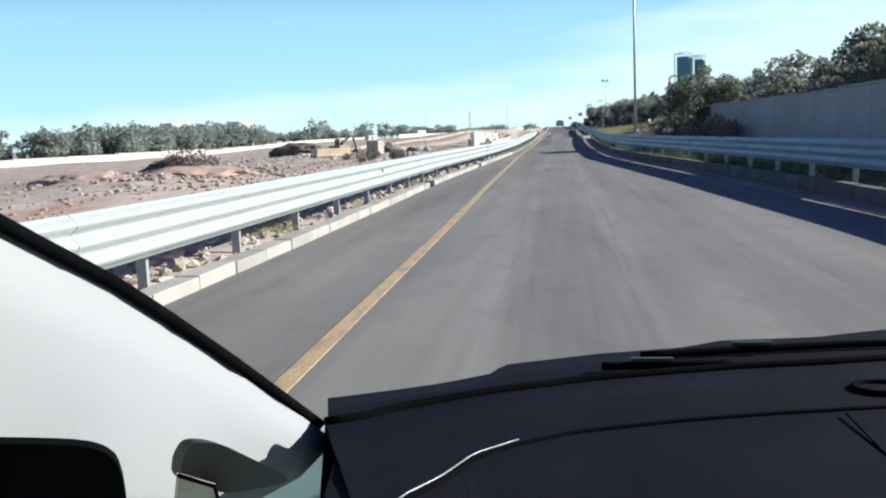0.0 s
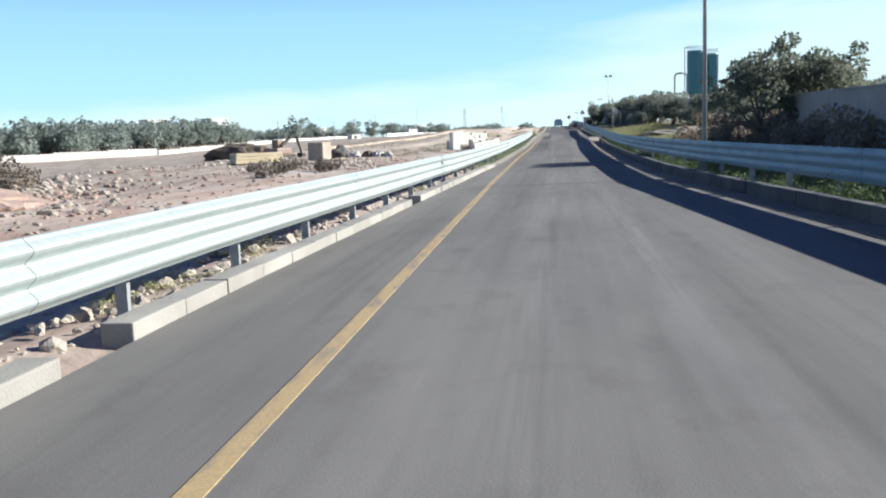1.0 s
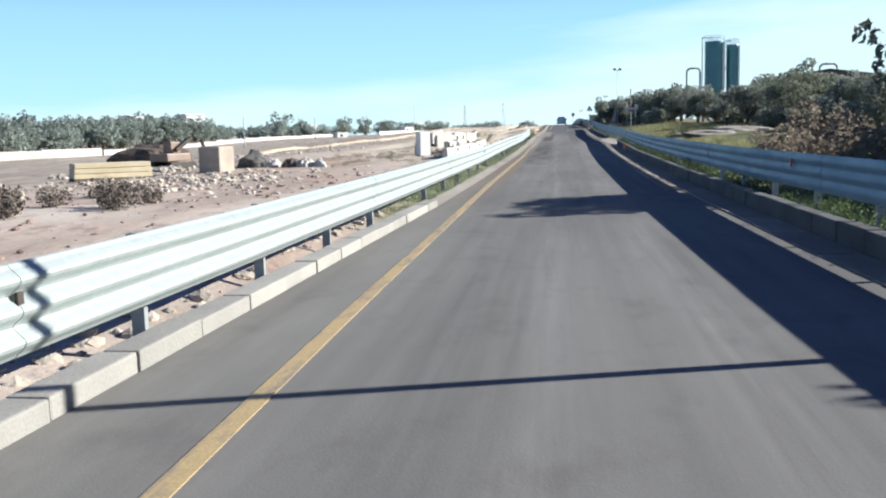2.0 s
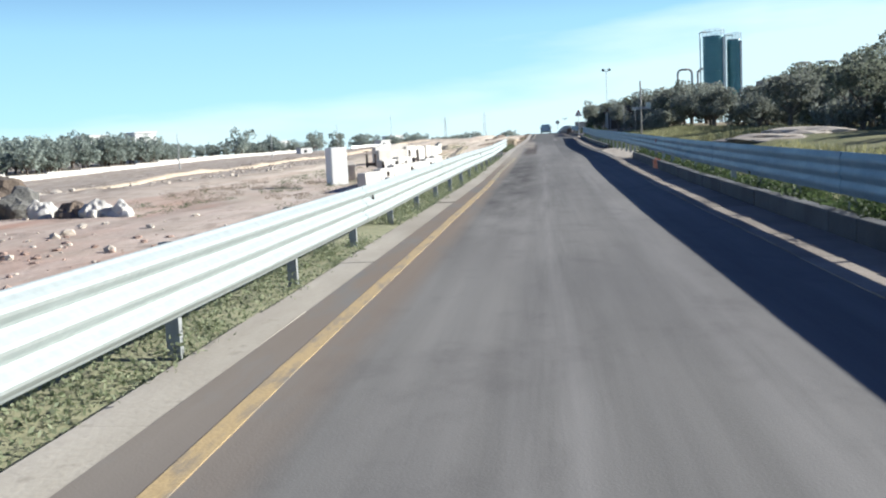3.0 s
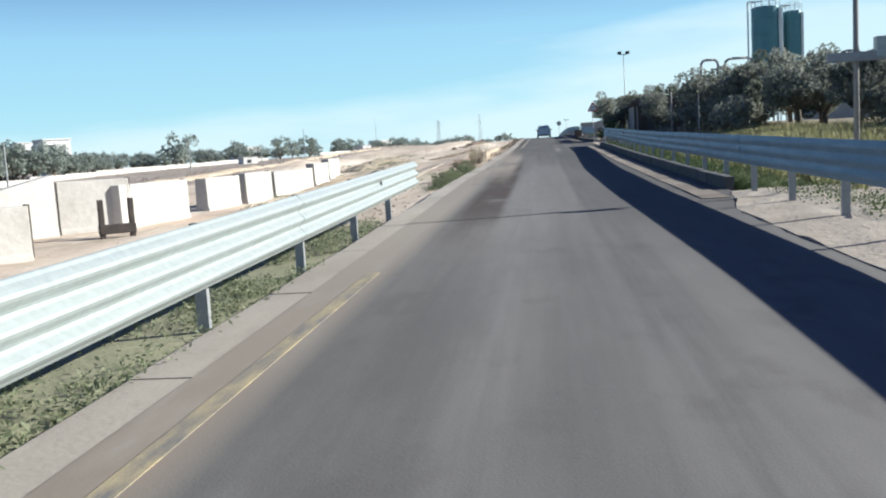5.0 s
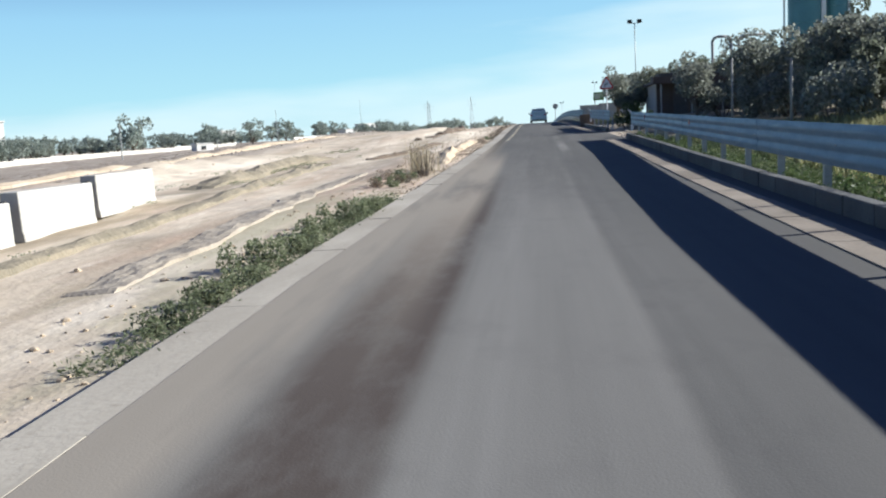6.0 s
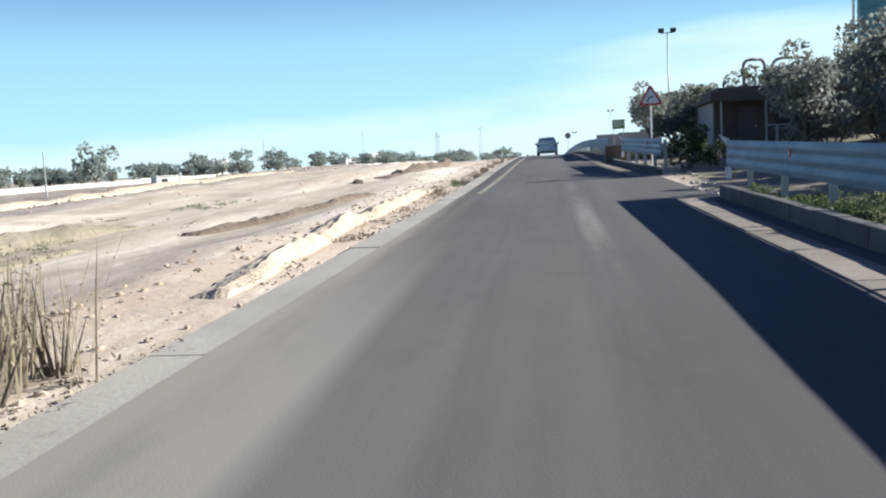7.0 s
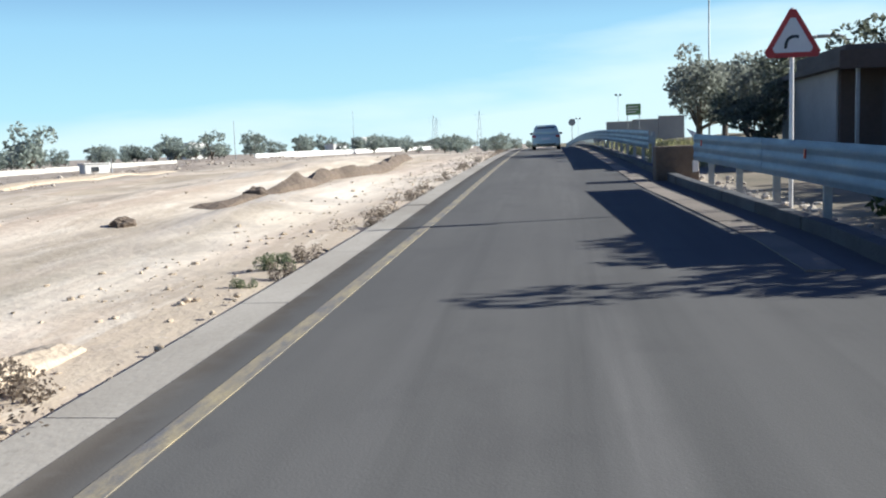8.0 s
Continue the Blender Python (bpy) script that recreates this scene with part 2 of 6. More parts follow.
def soil():
    m = Mat("field_soil", 0.95, 0, 0.2)
    n1 = m.noise(0.09, 6, 0.6, None, 0.36, 0.64)
    n2 = m.noise(0.55, 6, 0.65, None, 0.35, 0.65)
    n3 = m.noise(6.0, 5, 0.65, None, 0.3, 0.7)
    ruts = m.noise(0.55, 5, 0.62, m.pos((1.0, 0.07, 1)), 0.42, 0.60)
    red = m.mix(n1, (0.32, 0.235, 0.19), (0.44, 0.345, 0.285))
    red = m.mix(m.maths("MULTIPLY", n2, 0.5), red, (0.25, 0.205, 0.165))
    red = m.mix(m.maths("MULTIPLY", m.noise(0.16, 5, 0.6, m.pos((1, 0.5, 1)), 0.5, 0.62), 0.7), red, (0.40, 0.23, 0.165))
    red = m.mix(m.maths("MULTIPLY", ruts, 0.6), red, (0.58, 0.48, 0.40))
    red = m.mix(m.maths("MULTIPLY", m.noise(0.3, 4, 0.55, m.pos((0.5, 0.22, 1)), 0.56, 0.66), 0.55), red, (0.60, 0.54, 0.48))
    sand = m.mix(n1, (0.79, 0.67, 0.53), (0.87, 0.765, 0.625))
    rough_end = m.along("Y", 150, 137)
    sand = m.mix(m.maths("MULTIPLY", ruts, 0.7), sand, (0.50, 0.385, 0.275))
    worn = m.noise(0.28, 5, 0.6, m.pos((1.0, 0.09, 1)), 0.46, 0.58)
    sand = m.mix(m.maths("MULTIPLY", worn, 0.5), sand, m.mix(n3, (0.33, 0.265, 0.19), (0.52, 0.43, 0.33)))
    pink = m.noise(0.4, 4, 0.6, m.pos((0.8, 0.11, 1)), 0.52, 0.62)
    sand = m.mix(m.maths("MULTIPLY", pink, m.maths("ADD", m.maths("MULTIPLY", rough_end, 0.5), 0.25)), sand, (0.52, 0.36, 0.265))
    sand = m.mix(m.maths("MULTIPLY", m.noise(1.3, 5, 0.7, m.pos((1.6, 0.3, 1)), 0.56, 0.66), 0.6), sand, (0.84, 0.75, 0.62))
    churned = m.noise(0.8, 7, 0.7, m.pos((1.3, 0.28, 1)), 0.5, 0.63)
    sand = m.mix(m.maths("MULTIPLY", churned, m.maths("ADD", m.maths("MULTIPLY", rough_end, 0.5), 0.25)), sand, (0.40, 0.325, 0.235))
    mossy = m.noise(0.35, 6, 0.65, m.pos((1, 0.22, 1)), 0.54, 0.64)
    sand = m.mix(m.maths("MULTIPLY", mossy, m.maths("ADD", m.maths("MULTIPLY", rough_end, 0.6), 0.15)), sand, (0.46, 0.42, 0.29))
    chips = m.noise(7.0, 4, 0.65, m.pos((1, 0.6, 1)), 0.62, 0.68)
    sand = m.mix(m.maths("MULTIPLY", chips, 0.22), sand, (0.86, 0.79, 0.68))
    red = m.mix(m.maths("MULTIPLY", m.noise(1.6, 6, 0.7, m.pos((1, 0.5, 1)), 0.54, 0.64), 0.6), red, (0.19, 0.145, 0.115))
    red = m.mix(m.maths("MULTIPLY", chips, 0.4), red, (0.64, 0.57, 0.50))
    to_sand = m.maths("ADD", m.along("Y", 78, 118), m.maths("MULTIPLY", m.maths("SUBTRACT", n2, 0.55), 0.6))
    c = m.mix(to_sand, red, sand)
    # darker weedy bank along the sandy strip, and dry weeds where the field has not been graded
    for x0, x1, y0, y1, dark in ((-9.7, -8.0, 122, 152, 0.8), (-6.6, -5.9, 138, 196, 0.5), (-5.4, -4.6, 124, 170, 0.45), (-13.4, -12.5, 150, 215, 0.5)):
        wav = m.maths("MULTIPLY", m.noise(0.05, 3, 0.5, m.pos((0.0, 1.0, 1)), 0.3, 0.7), 1.0)
        side_a = m.maths("MULTIPLY", m.along("X", x0 - 0.5, x0 + 0.3), m.along("X", x1 + 0.7, x1 - 0.2))
        ends = m.maths("MULTIPLY", m.along("Y", y0 - 3, y0 + 4), m.along("Y", y1 + 6, y1 - 6))
        ragged = m.noise(0.9, 6, 0.65, m.pos((1, 0.35, 1)), 0.36, 0.56)
        bank = m.maths("MULTIPLY", m.maths("MULTIPLY", side_a, ends), m.maths("MULTIPLY", ragged, m.maths("ADD", wav, 0.4)))
        c = m.mix(m.maths("MULTIPLY", bank, dark), c, m.mix(n3, (0.20, 0.175, 0.12), (0.34, 0.28, 0.20)))
    edge = m.maths("ADD", m.along("X", -14.0, -17.5), m.maths("MULTIPLY", m.maths("SUBTRACT", n2, 0.5), 0.9))
    weeds = m.maths("MULTIPLY", edge, m.noise(0.22, 5, 0.6, m.pos((1, 0.3, 1)), 0.22, 0.42))
    c = m.mix(m.maths("MULTIPLY", weeds, 0.88), c, m.mix(m.noise(1.1, 7, 0.7, m.pos((1, 0.35, 1)), 0.36, 0.64), (0.19, 0.15, 0.12), (0.42, 0.36, 0.30)))
    grass = m.maths("MULTIPLY", m.along("X", 3.6, 4.6), 1.0)
    gcol = m.mix(n2, (0.085, 0.105, 0.04), (0.20, 0.185, 0.085))
    gcol = m.mix(m.maths("MULTIPLY", m.along("Y", 150, 172), 0.7), gcol, (0.27, 0.22, 0.16))
    bare = m.maths("MULTIPLY", m.along("X", 8.5, 7.5), m.maths("MULTIPLY", m.along("Y", 96, 98), m.along("Y", 112, 107)))
    gcol = m.mix(bare, gcol, (0.36, 0.30, 0.23))
    bare2 = m.maths("MULTIPLY", m.maths("MULTIPLY", m.along("Y", 147, 152), m.along("Y", 184, 176)), m.along("X", 26, 16))
    gcol = m.mix(bare2, gcol, m.mix(n2, (0.17, 0.15, 0.105), (0.29, 0.24, 0.175)))
    c = m.mix(grass, c, gcol)
    under = m.maths("MULTIPLY", m.maths("MULTIPLY", m.along("X", -4.6, -3.6), m.along("X", -2.0, -2.3)), m.maths("MULTIPLY", m.along("Y", 50, 58), m.along("Y", 112, 106)))
    c = m.mix(m.maths("MULTIPLY", under, 0.85), c, m.mix(n3, (0.16, 0.18, 0.095), (0.30, 0.30, 0.175)))
    c = m.mix(m.maths("MULTIPLY", n3, 0.13), c, (0.17, 0.13, 0.10))
    m.colour(c)
    m.bump(m.maths("ADD", m.maths("MULTIPLY", n2, 0.6), m.maths("MULTIPLY", n3, 0.25)), 0.5, 0.06)
    return m.m


def leaf(name, a, b):
    m = Mat(name, 0.6, 0, 0.25)
    c = m.mix(m.island(), a, b)
    c = m.mix(m.maths("MULTIPLY", m.random(), 0.5), c, tuple(v * 0.6 for v in a))
    m.colour(c)
    thin = m.n.new("ShaderNodeBsdfTranslucent")
    both = m.n.new("ShaderNodeMixShader")
    both.inputs["Fac"].default_value = 0.45
    m.l.new(c, thin.inputs["Color"])
    m.l.new(m.b.outputs["BSDF"], both.inputs[1])
    m.l.new(thin.outputs["BSDF"], both.inputs[2])
    m.l.new(both.outputs["Shader"], m.n["Material Output"].inputs["Surface"])
    return m.m


def galvanised(name, base, rough):
    m = Mat(name, rough, 0.3, 0.4)
    spangle = m.noise(14, 4, 0.6)
    streak = m.noise(1.4, 6, 0.65, m.pos((1, 1, 6)), 0.35, 0.7)
    c = m.mix(spangle, base, tuple(v * 0.82 for v in base))
    c = m.mix(m.maths("MULTIPLY", streak, 0.35), c, tuple(v * 0.6 for v in base))
    m.colour(c)
    m.rough(m.maths("ADD", rough - 0.08, m.maths("MULTIPLY", streak, 0.18)))
    m.bump(spangle, 0.05, 0.002)
    return m.m


M_ASPHALT = asphalt()
M_YELLOW = line_paint("worn_yellow_line", (0.47, 0.335, 0.165), 0.30, 0.52)
M_YELLOW_FADED = line_paint("faded_yellow_line", (0.46, 0.37, 0.21), 0.36, 0.64)
M_SOIL = soil()
M_STEEL = galvanised("galvanised_steel", (0.425, 0.465, 0.447), 0.5)
# same galvanised steel for the right rails, blue sky shade put into its colour
M_STEEL_SHADE = galvanised("galvanised_steel_sky_shade", (0.135, 0.235, 0.325), 0.52)
M_STEEL_POST = galvanised("galvanised_post", (0.36, 0.37, 0.365), 0.55)
# concrete of the right kerbs, its colour darkened for the shade under the rail
M_KERB_SHADE = two_tone("weathered_shade_dark_concrete", (0.06, 0.06, 0.06), (0.135, 0.133, 0.13), 1.3, 0.92, 0, 0.45, 0.008, 30, 0.35).m
M_KERB = two_tone("kerb_concrete", (0.27, 0.25, 0.22), (0.38, 0.355, 0.315), 1.6, 0.9, 0, 0.4, 0.006, 40, 0.35).m
M_EDGE = edge_strip()
M_GUTTER = two_tone("dirty_gutter_concrete", (0.18, 0.145, 0.112), (0.33, 0.275, 0.22), 1.1, 0.94, 0, 0.4, 0.008, 22, 0.5).m
M_WHITE_CONCRETE = two_tone("pale_cast_concrete", (0.40, 0.37, 0.33), (0.60, 0.57, 0.52), 1.1, 0.9, 0, 0.4, 0.012, 9, 0.25).m
M_DARK_IRON = two_tone("rusted_iron", (0.035, 0.029, 0.026), (0.085, 0.066, 0.054), 4, 0.8, 0.2).m
M_STONE = two_tone("rubble_stone", (0.36, 0.30, 0.24), (0.56, 0.49, 0.41), 1.5, 0.95, 0, 0.5, 0.02, 14, 0.5).m
M_REDSTONE = two_tone("red_earth_clods", (0.30, 0.20, 0.155), (0.45, 0.33, 0.27), 1.2, 0.95, 0, 0.5, 0.02, 14, 0.5).m
M_SAND = two_tone("sandy_spoil", (0.46, 0.36, 0.255), (0.60, 0.485, 0.36), 0.9, 0.95, 0, 0.6, 0.03, 9, 0.3).m
M_DIRT = two_tone("pale_stony_earth", (0.27, 0.225, 0.175), (0.42, 0.36, 0.29), 1.1, 0.95, 0, 0.5, 0.02, 12).m
M_OLIVESOIL = two_tone("weedy_earth", (0.155, 0.135, 0.095), (0.33, 0.275, 0.20), 1.4, 0.95, 0, 0.6, 0.03, 9, 0.2).m
M_DARKSOIL = two_tone("dark_spoil", (0.095, 0.07, 0.052), (0.18, 0.135, 0.10), 1.5, 0.95, 0, 0.6, 0.03, 9, 0.3).m
M_DARKROCK = two_tone("dark_rough_rock", (0.07, 0.068, 0.06), (0.15, 0.142, 0.128), 1.5, 0.95, 0, 0.6, 0.03, 9).m
M_BARK = two_tone("bark", (0.095, 0.075, 0.058), (0.19, 0.155, 0.125), 6, 0.9, 0, 0.6, 0.02, 30).m
M_OLIVE = leaf("olive_leaves", (0.185, 0.20, 0.165), (0.37, 0.385, 0.325))
M_DARKLEAF = leaf("dark_leaves", (0.12, 0.138, 0.10), (0.28, 0.295, 0.22))
# far belt foliage: distance haze mixed into paler, bluer leaf colours
M_HAZE_LEAF = leaf("haze_pale_leaves", (0.23, 0.275, 0.24), (0.40, 0.44, 0.385))
M_DRYLEAF = leaf("dry_twigs_and_leaves", (0.19, 0.15, 0.115), (0.36, 0.29, 0.22))
# green weeds seen from their shaded side, the shade put into the leaf colour
M_WEED_SHADE = leaf("weeds_shade_dark", (0.04, 0.068, 0.026), (0.115, 0.15, 0.062))
# the same weeds in sun, lightened by colour
M_WEED_SUN = leaf("weeds_sun_pale", (0.13, 0.16, 0.085), (0.33, 0.35, 0.215))
M_REED = leaf("dry_reed", (0.36, 0.30, 0.20), (0.56, 0.48, 0.34))
M_DRYGRASS = leaf("dry_grass", (0.27, 0.265, 0.12), (0.44, 0.42, 0.235))
M_SILO = two_tone("teal_painted_steel", (0.05, 0.17, 0.205), (0.075, 0.225, 0.26), 0.4, 0.45, 0.1, 0.05, 0.01, 5).m
M_SILO_PALE = two_tone("pale_silo_steel", (0.55, 0.60, 0.60), (0.66, 0.70, 0.69), 0.5, 0.45, 0.2, 0.05, 0.01, 5).m
M_WHITEPAINT = two_tone("white_render", (0.68, 0.66, 0.62), (0.80, 0.78, 0.74), 0.6, 0.85, 0, 0.15, 0.01, 9, 0.25).m
M_GREYWALL = two_tone("grey_cement_wall", (0.24, 0.235, 0.235), (0.34, 0.33, 0.32), 0.5, 0.9, 0, 0.3, 0.01, 7).m
M_BROWNWALL = two_tone("brown_shed_board", (0.060, 0.043, 0.036), (0.105, 0.078, 0.064), 0.7, 0.85, 0, 0.25, 0.01, 9).m
M_ROOF = two_tone("roof_felt", (0.05, 0.045, 0.043), (0.10, 0.09, 0.085), 1, 0.85).m
M_GLASS_DARK = two_tone("dark_window", (0.03, 0.035, 0.04), (0.05, 0.055, 0.06), 1, 0.15, 0, 0).m
M_SIGN_RED = two_tone("sign_red", (0.42, 0.028, 0.028), (0.50, 0.04, 0.035), 2, 0.45, 0, 0).m
M_SIGN_WHITE = two_tone("sign_white", (0.68, 0.64, 0.62), (0.76, 0.73, 0.70), 2, 0.45, 0, 0).m
M_SIGN_BLACK = two_tone("sign_black", (0.02, 0.02, 0.02), (0.035, 0.035, 0.035), 2, 0.5, 0, 0).m
M_GREENSIGN = two_tone("green_board", (0.10, 0.20, 0.06), (0.15, 0.26, 0.09), 1, 0.5, 0, 0).m
M_ORANGE = two_tone("orange_plastic", (0.62, 0.12, 0.035), (0.76, 0.20, 0.06), 2, 0.5, 0, 0.3, 0.02, 12).m
M_RUSTPAINT = two_tone("rusty_machine_paint", (0.17, 0.115, 0.085), (0.27, 0.19, 0.145), 1, 0.5, 0, 0.1, 0.01, 8).m
M_TIMBER = two_tone("yellowish_timber", (0.54, 0.43, 0.27), (0.70, 0.59, 0.40), 2.0, 0.85, 0, 0.3, 0.01, 20, 0.2).m
M_CARPAINT = two_tone("silver_car_paint", (0.47, 0.60, 0.56), (0.52, 0.65, 0.61), 1.5, 0.34, 0.25, 0).m
M_TYRE = two_tone("tyre_rubber", (0.018, 0.018, 0.018), (0.03, 0.03, 0.03), 8, 0.85).m
M_LAMPRED = two_tone("red_lamp_lens", (0.30, 0.012, 0.012), (0.36, 0.02, 0.02), 5, 0.2, 0, 0).m
M_TRIM = two_tone("pale_grey_cabin_trim", (0.228, 0.23, 0.232), (0.258, 0.26, 0.262), 3, 0.75, 0, 0.12, 0.001, 300).m
M_TRIM_DARK = two_tone("dark_grey_cabin_plastic", (0.03, 0.029, 0.028), (0.045, 0.043, 0.041), 5, 0.7, 0, 0.15, 0.001, 400).m
M_DASH = two_tone("navy_black_dashboard_plastic", (0.004, 0.004, 0.007), (0.008, 0.008, 0.013), 6, 0.75, 0, 0.2, 0.001, 500, 0, 0.06).m
M_RUBBER = two_tone("black_rubber", (0.002, 0.002, 0.0025), (0.004, 0.004, 0.0045), 6, 0.9, 0, 0, 0.01, None, 0.0, 0.02).m
M_SEAM_PALE = two_tone("seam_highlight_grey", (0.16, 0.165, 0.17), (0.22, 0.225, 0.23), 6, 0.4, 0.6, 0).m


# ---- mesh helpers ----
def part(name, bm, material, parent=None, label="", smooth=False):
    """Links a bmesh as one mesh object, under a thing or a part."""
    if isinstance(bm, bpy.types.Mesh):
        me = bm
    else:
        me = bpy.data.meshes.new(name)
        bm.normal_update()
        bm.to_mesh(me)
        bm.free()
    if smooth:
        me.shade_smooth()
    if not me.materials:
        me.materials.append(material)
    ob = new(name, me)
    if parent:
        ob.parent = parent
    if label:
        tagged(ob, label)
    return ob


def thing(name, label, category, group="", kind="", at=(0, 0, 0), turn=0.0):
    e = new(name)
    e.empty_display_size = 0.2
    e.matrix_basis = pose(*at, 0, 0, turn)
    return tagged(e, label, category, group, kind)


def box(bm, lo, hi, bevel=0.0, turn=None):
    """Adds a box from corner to corner to bm."""
    lo, hi = Vector(lo), Vector(hi)
    made = bmesh.ops.create_cube(bm, size=1.0)["verts"]
    for v in made:
        v.co = Vector((lo[i] + (hi[i] - lo[i]) * (v.co[i] + 0.5) for i in range(3)))
    if turn is not None:
        bmesh.ops.transform(bm, matrix=turn, verts=made)
    if bevel:
        edges = list({e for v in made for e in v.link_edges})
        bmesh.ops.bevel(bm, geom=edges, offset=bevel, segments=2, affect="EDGES", profile=0.6)
    return bm


def tube(bm, a, b, r0, r1=None, n=10, cap=True):
    """Adds a tapered rod between two points."""
    a, b = Vector(a), Vector(b)
    r1 = r0 if r1 is None else r1
    q = (b - a).to_track_quat("Z", "Y").to_matrix()
    rings = []
    for p, r in ((a, r0), (b, r1)):
        rings.append([bm.verts.new(p + q @ Vector((r * math.cos(k * math.tau / n), r * math.sin(k * math.tau / n), 0))) for k in range(n)])
    for k in range(n):
        bm.faces.new((rings[0][k], rings[0][(k + 1) % n], rings[1][(k + 1) % n], rings[1][k]))
    if cap:
        bm.faces.new(rings[0][::-1])
        bm.faces.new(rings[1])
    return bm


def loft(bm, rings, close=True, caps=True):
    """Skins a row of rings of points."""
    vs = [[bm.verts.new(p) for p in ring] for ring in rings]
    n = len(vs[0])
    for a, b in zip(vs, vs[1:]):
        for k in range(n if close else n - 1):
            bm.faces.new((a[k], a[(k + 1) % n], b[(k + 1) % n], b[k]))
    if caps and close:
        bm.faces.new(vs[0][::-1])
        bm.faces.new(vs[-1])
    bmesh.ops.recalc_face_normals(bm, faces=bm.faces)
    return bm


def resample(pts, n):
    pts = [Vector(p) for p in pts]
    d = [0.0]
    for a, b in zip(pts, pts[1:]):
        d.append(d[-1] + (b - a).length)
    out = []
    for k in range(n):
        t = d[-1] * k / (n - 1)
        out.append(Vector([float(np.interp(t, d, [p[i] for p in pts])) for i in range(3)]))
    return out


def raw_mesh(name, verts, faces, material):
    me = bpy.data.meshes.new(name)
    me.from_pydata([tuple(v) for v in verts], [], [tuple(f) for f in faces])
    me.materials.append(material)
    return me


# ---- the lay of the land ----
GRADE_Y = np.linspace(0, 480, 961)
GRADE_S = np.interp(GRADE_Y, [0, 165, 200, 240, 320, 480], [0, 0.026, 0.012, -0.01, -0.015, 0])
GRADE_Z = np.concatenate([[0], np.cumsum((GRADE_S[1:] + GRADE_S[:-1]) / 2 * 0.5)])


def grade(y):
    """The height of the carriageway along its length."""
    return float(np.interp(y, GRADE_Y, GRADE_Z))


def along(table):
    ys, xs = zip(*table)
    return lambda y: float(np.interp(y, ys, xs))


kerb_left_x = along([(-60, -3.2), (12, -3.2), (27, -3.28), (38, -3.06), (48, -2.8), (56, -2.55), (64, -2.42), (74, -2.32), (83, -2.2), (105, -2.2), (122, -2.25), (132, -2.05), (150, -1.8), (160, -1.68), (330, -1.7)])
rail_left_x = along([(-60, -3.6), (27, -3.6), (38, -3.22), (45, -3.06), (65, -2.85), (72, -2.82), (83, -2.68), (95, -2.62), (113, -2.6)])
rail_left_z = along([(-60, 0.35), (40, 0.35), (55, 0.3), (70, 0.28), (83, 0.35), (97, 0.31), (113, 0.38)])
rail_right_x = along([(-60, 6.6), (12, 5.75), (20, 5.3), (24.5, 5.03), (35, 4.22), (39, 3.9), (43, 3.55), (47, 3.42), (55, 3.25), (65, 3.2), (73, 3.22), (82, 3.34), (90, 3.5), (97, 3.68), (104, 3.78), (113, 3.66), (125, 3.58), (135, 3.74), (142, 3.9), (152, 3.86), (160, 3.85), (163, 3.8), (172, 3.36), (200, 3.4), (340, 3.2)])
kerb_right_x = along([(-60, 6.1), (12, 5.3), (20, 4.95), (25, 4.68), (35, 3.9), (41, 3.42), (47, 3.1), (55, 2.98), (65, 2.98), (78, 3.05), (92, 3.34), (97, 3.42), (108, 3.55), (132, 3.5), (142, 3.58), (150, 3.56), (160, 3.5), (163, 3.55), (172, 3.1), (200, 3.1), (340, 2.95)])

far_field_z = along([(-60, -1.6), (0, -1.5), (95, -0.9), (135, -0.3), (160, 0.0), (190, 0.6), (220, 1.2), (240, 1.5), (300, 2.0), (460, 2.6), (800, 3.2)])

MOUNDS = [  # x, y, radius across, radius along, height
    (-17.0, 34.0, 3.5, 6.0, 0.55), (-12.5, 25.0, 2.5, 4.0, 0.35), (-24.0, 45.0, 4.0, 5.0, 0.5), (-21.0, 62.0, 4.0, 7.0, 0.5),
    (-13.0, 54.0, 2.6, 5.0, 0.3), (-19.0, 92.0, 4.0, 9.0, 0.35), (-13.5, 143.0, 1.8, 14.0, 0.55), (-5.2, 172.0, 0.9, 9.0, 0.28),
    (-8.5, 186.0, 2.0, 15.0, 0.5), (-14.0, 175.0, 3.0, 12.0, 0.25), (-4.2, 147.0, 0.7, 14.0, 0.18), (-20.0, 205.0, 4.0, 25.0, 0.5),
    (-4.25, 8.0, 0.6, 22.0, 0.32), (-4.0, 45.0, 0.55, 16.0, 0.3), (-3.7, 75.0, 0.6, 20.0, 0.16), (10.5, 100.0, 3.0, 9.0, 0.3), (7.0, 165.0, 2.0, 5.0, 0.2),
]


def land(x, y):
    """The height of the ground beside the carriageway."""
    z = grade(y)
    if x < -2.0:
        d = -x - 2.0
        z -= 0.06 + 0.16 * min(d / 4.0, 1)
        f = min(max((d - 9) / 45, 0), 1)
        z += (far_field_z(y) - z) * f * f * (3 - 2 * f)
    elif x > 2.6:
        d = x - 2.6
        z *= 1 - 0.6 * min(max((d - 12) / 60, 0), 1)
        z += -0.06 + 0.62 * min(max((d - 3.0) / 9.0, 0), 1)
    else:
        return z - 0.15
    for mx, my, rx, ry, h in MOUNDS:
        q = ((x - mx) / rx) ** 2 + ((y - my) / ry) ** 2
        if q < 6:
            z += h * math.exp(-q) * (0.75 + 0.5 * noise.noise((x * 0.7, y * 0.7, 3.0)))
    far = min(abs(x) / 8.0, 1) * (1 if abs(x) < 150 and y < 500 else 0.3)
    z += far * (0.16 * noise.noise((x * 0.16, y * 0.11, 0.0)) + 0.07 * noise.noise((x * 0.7, y * 0.5, 5.0)))
    return z


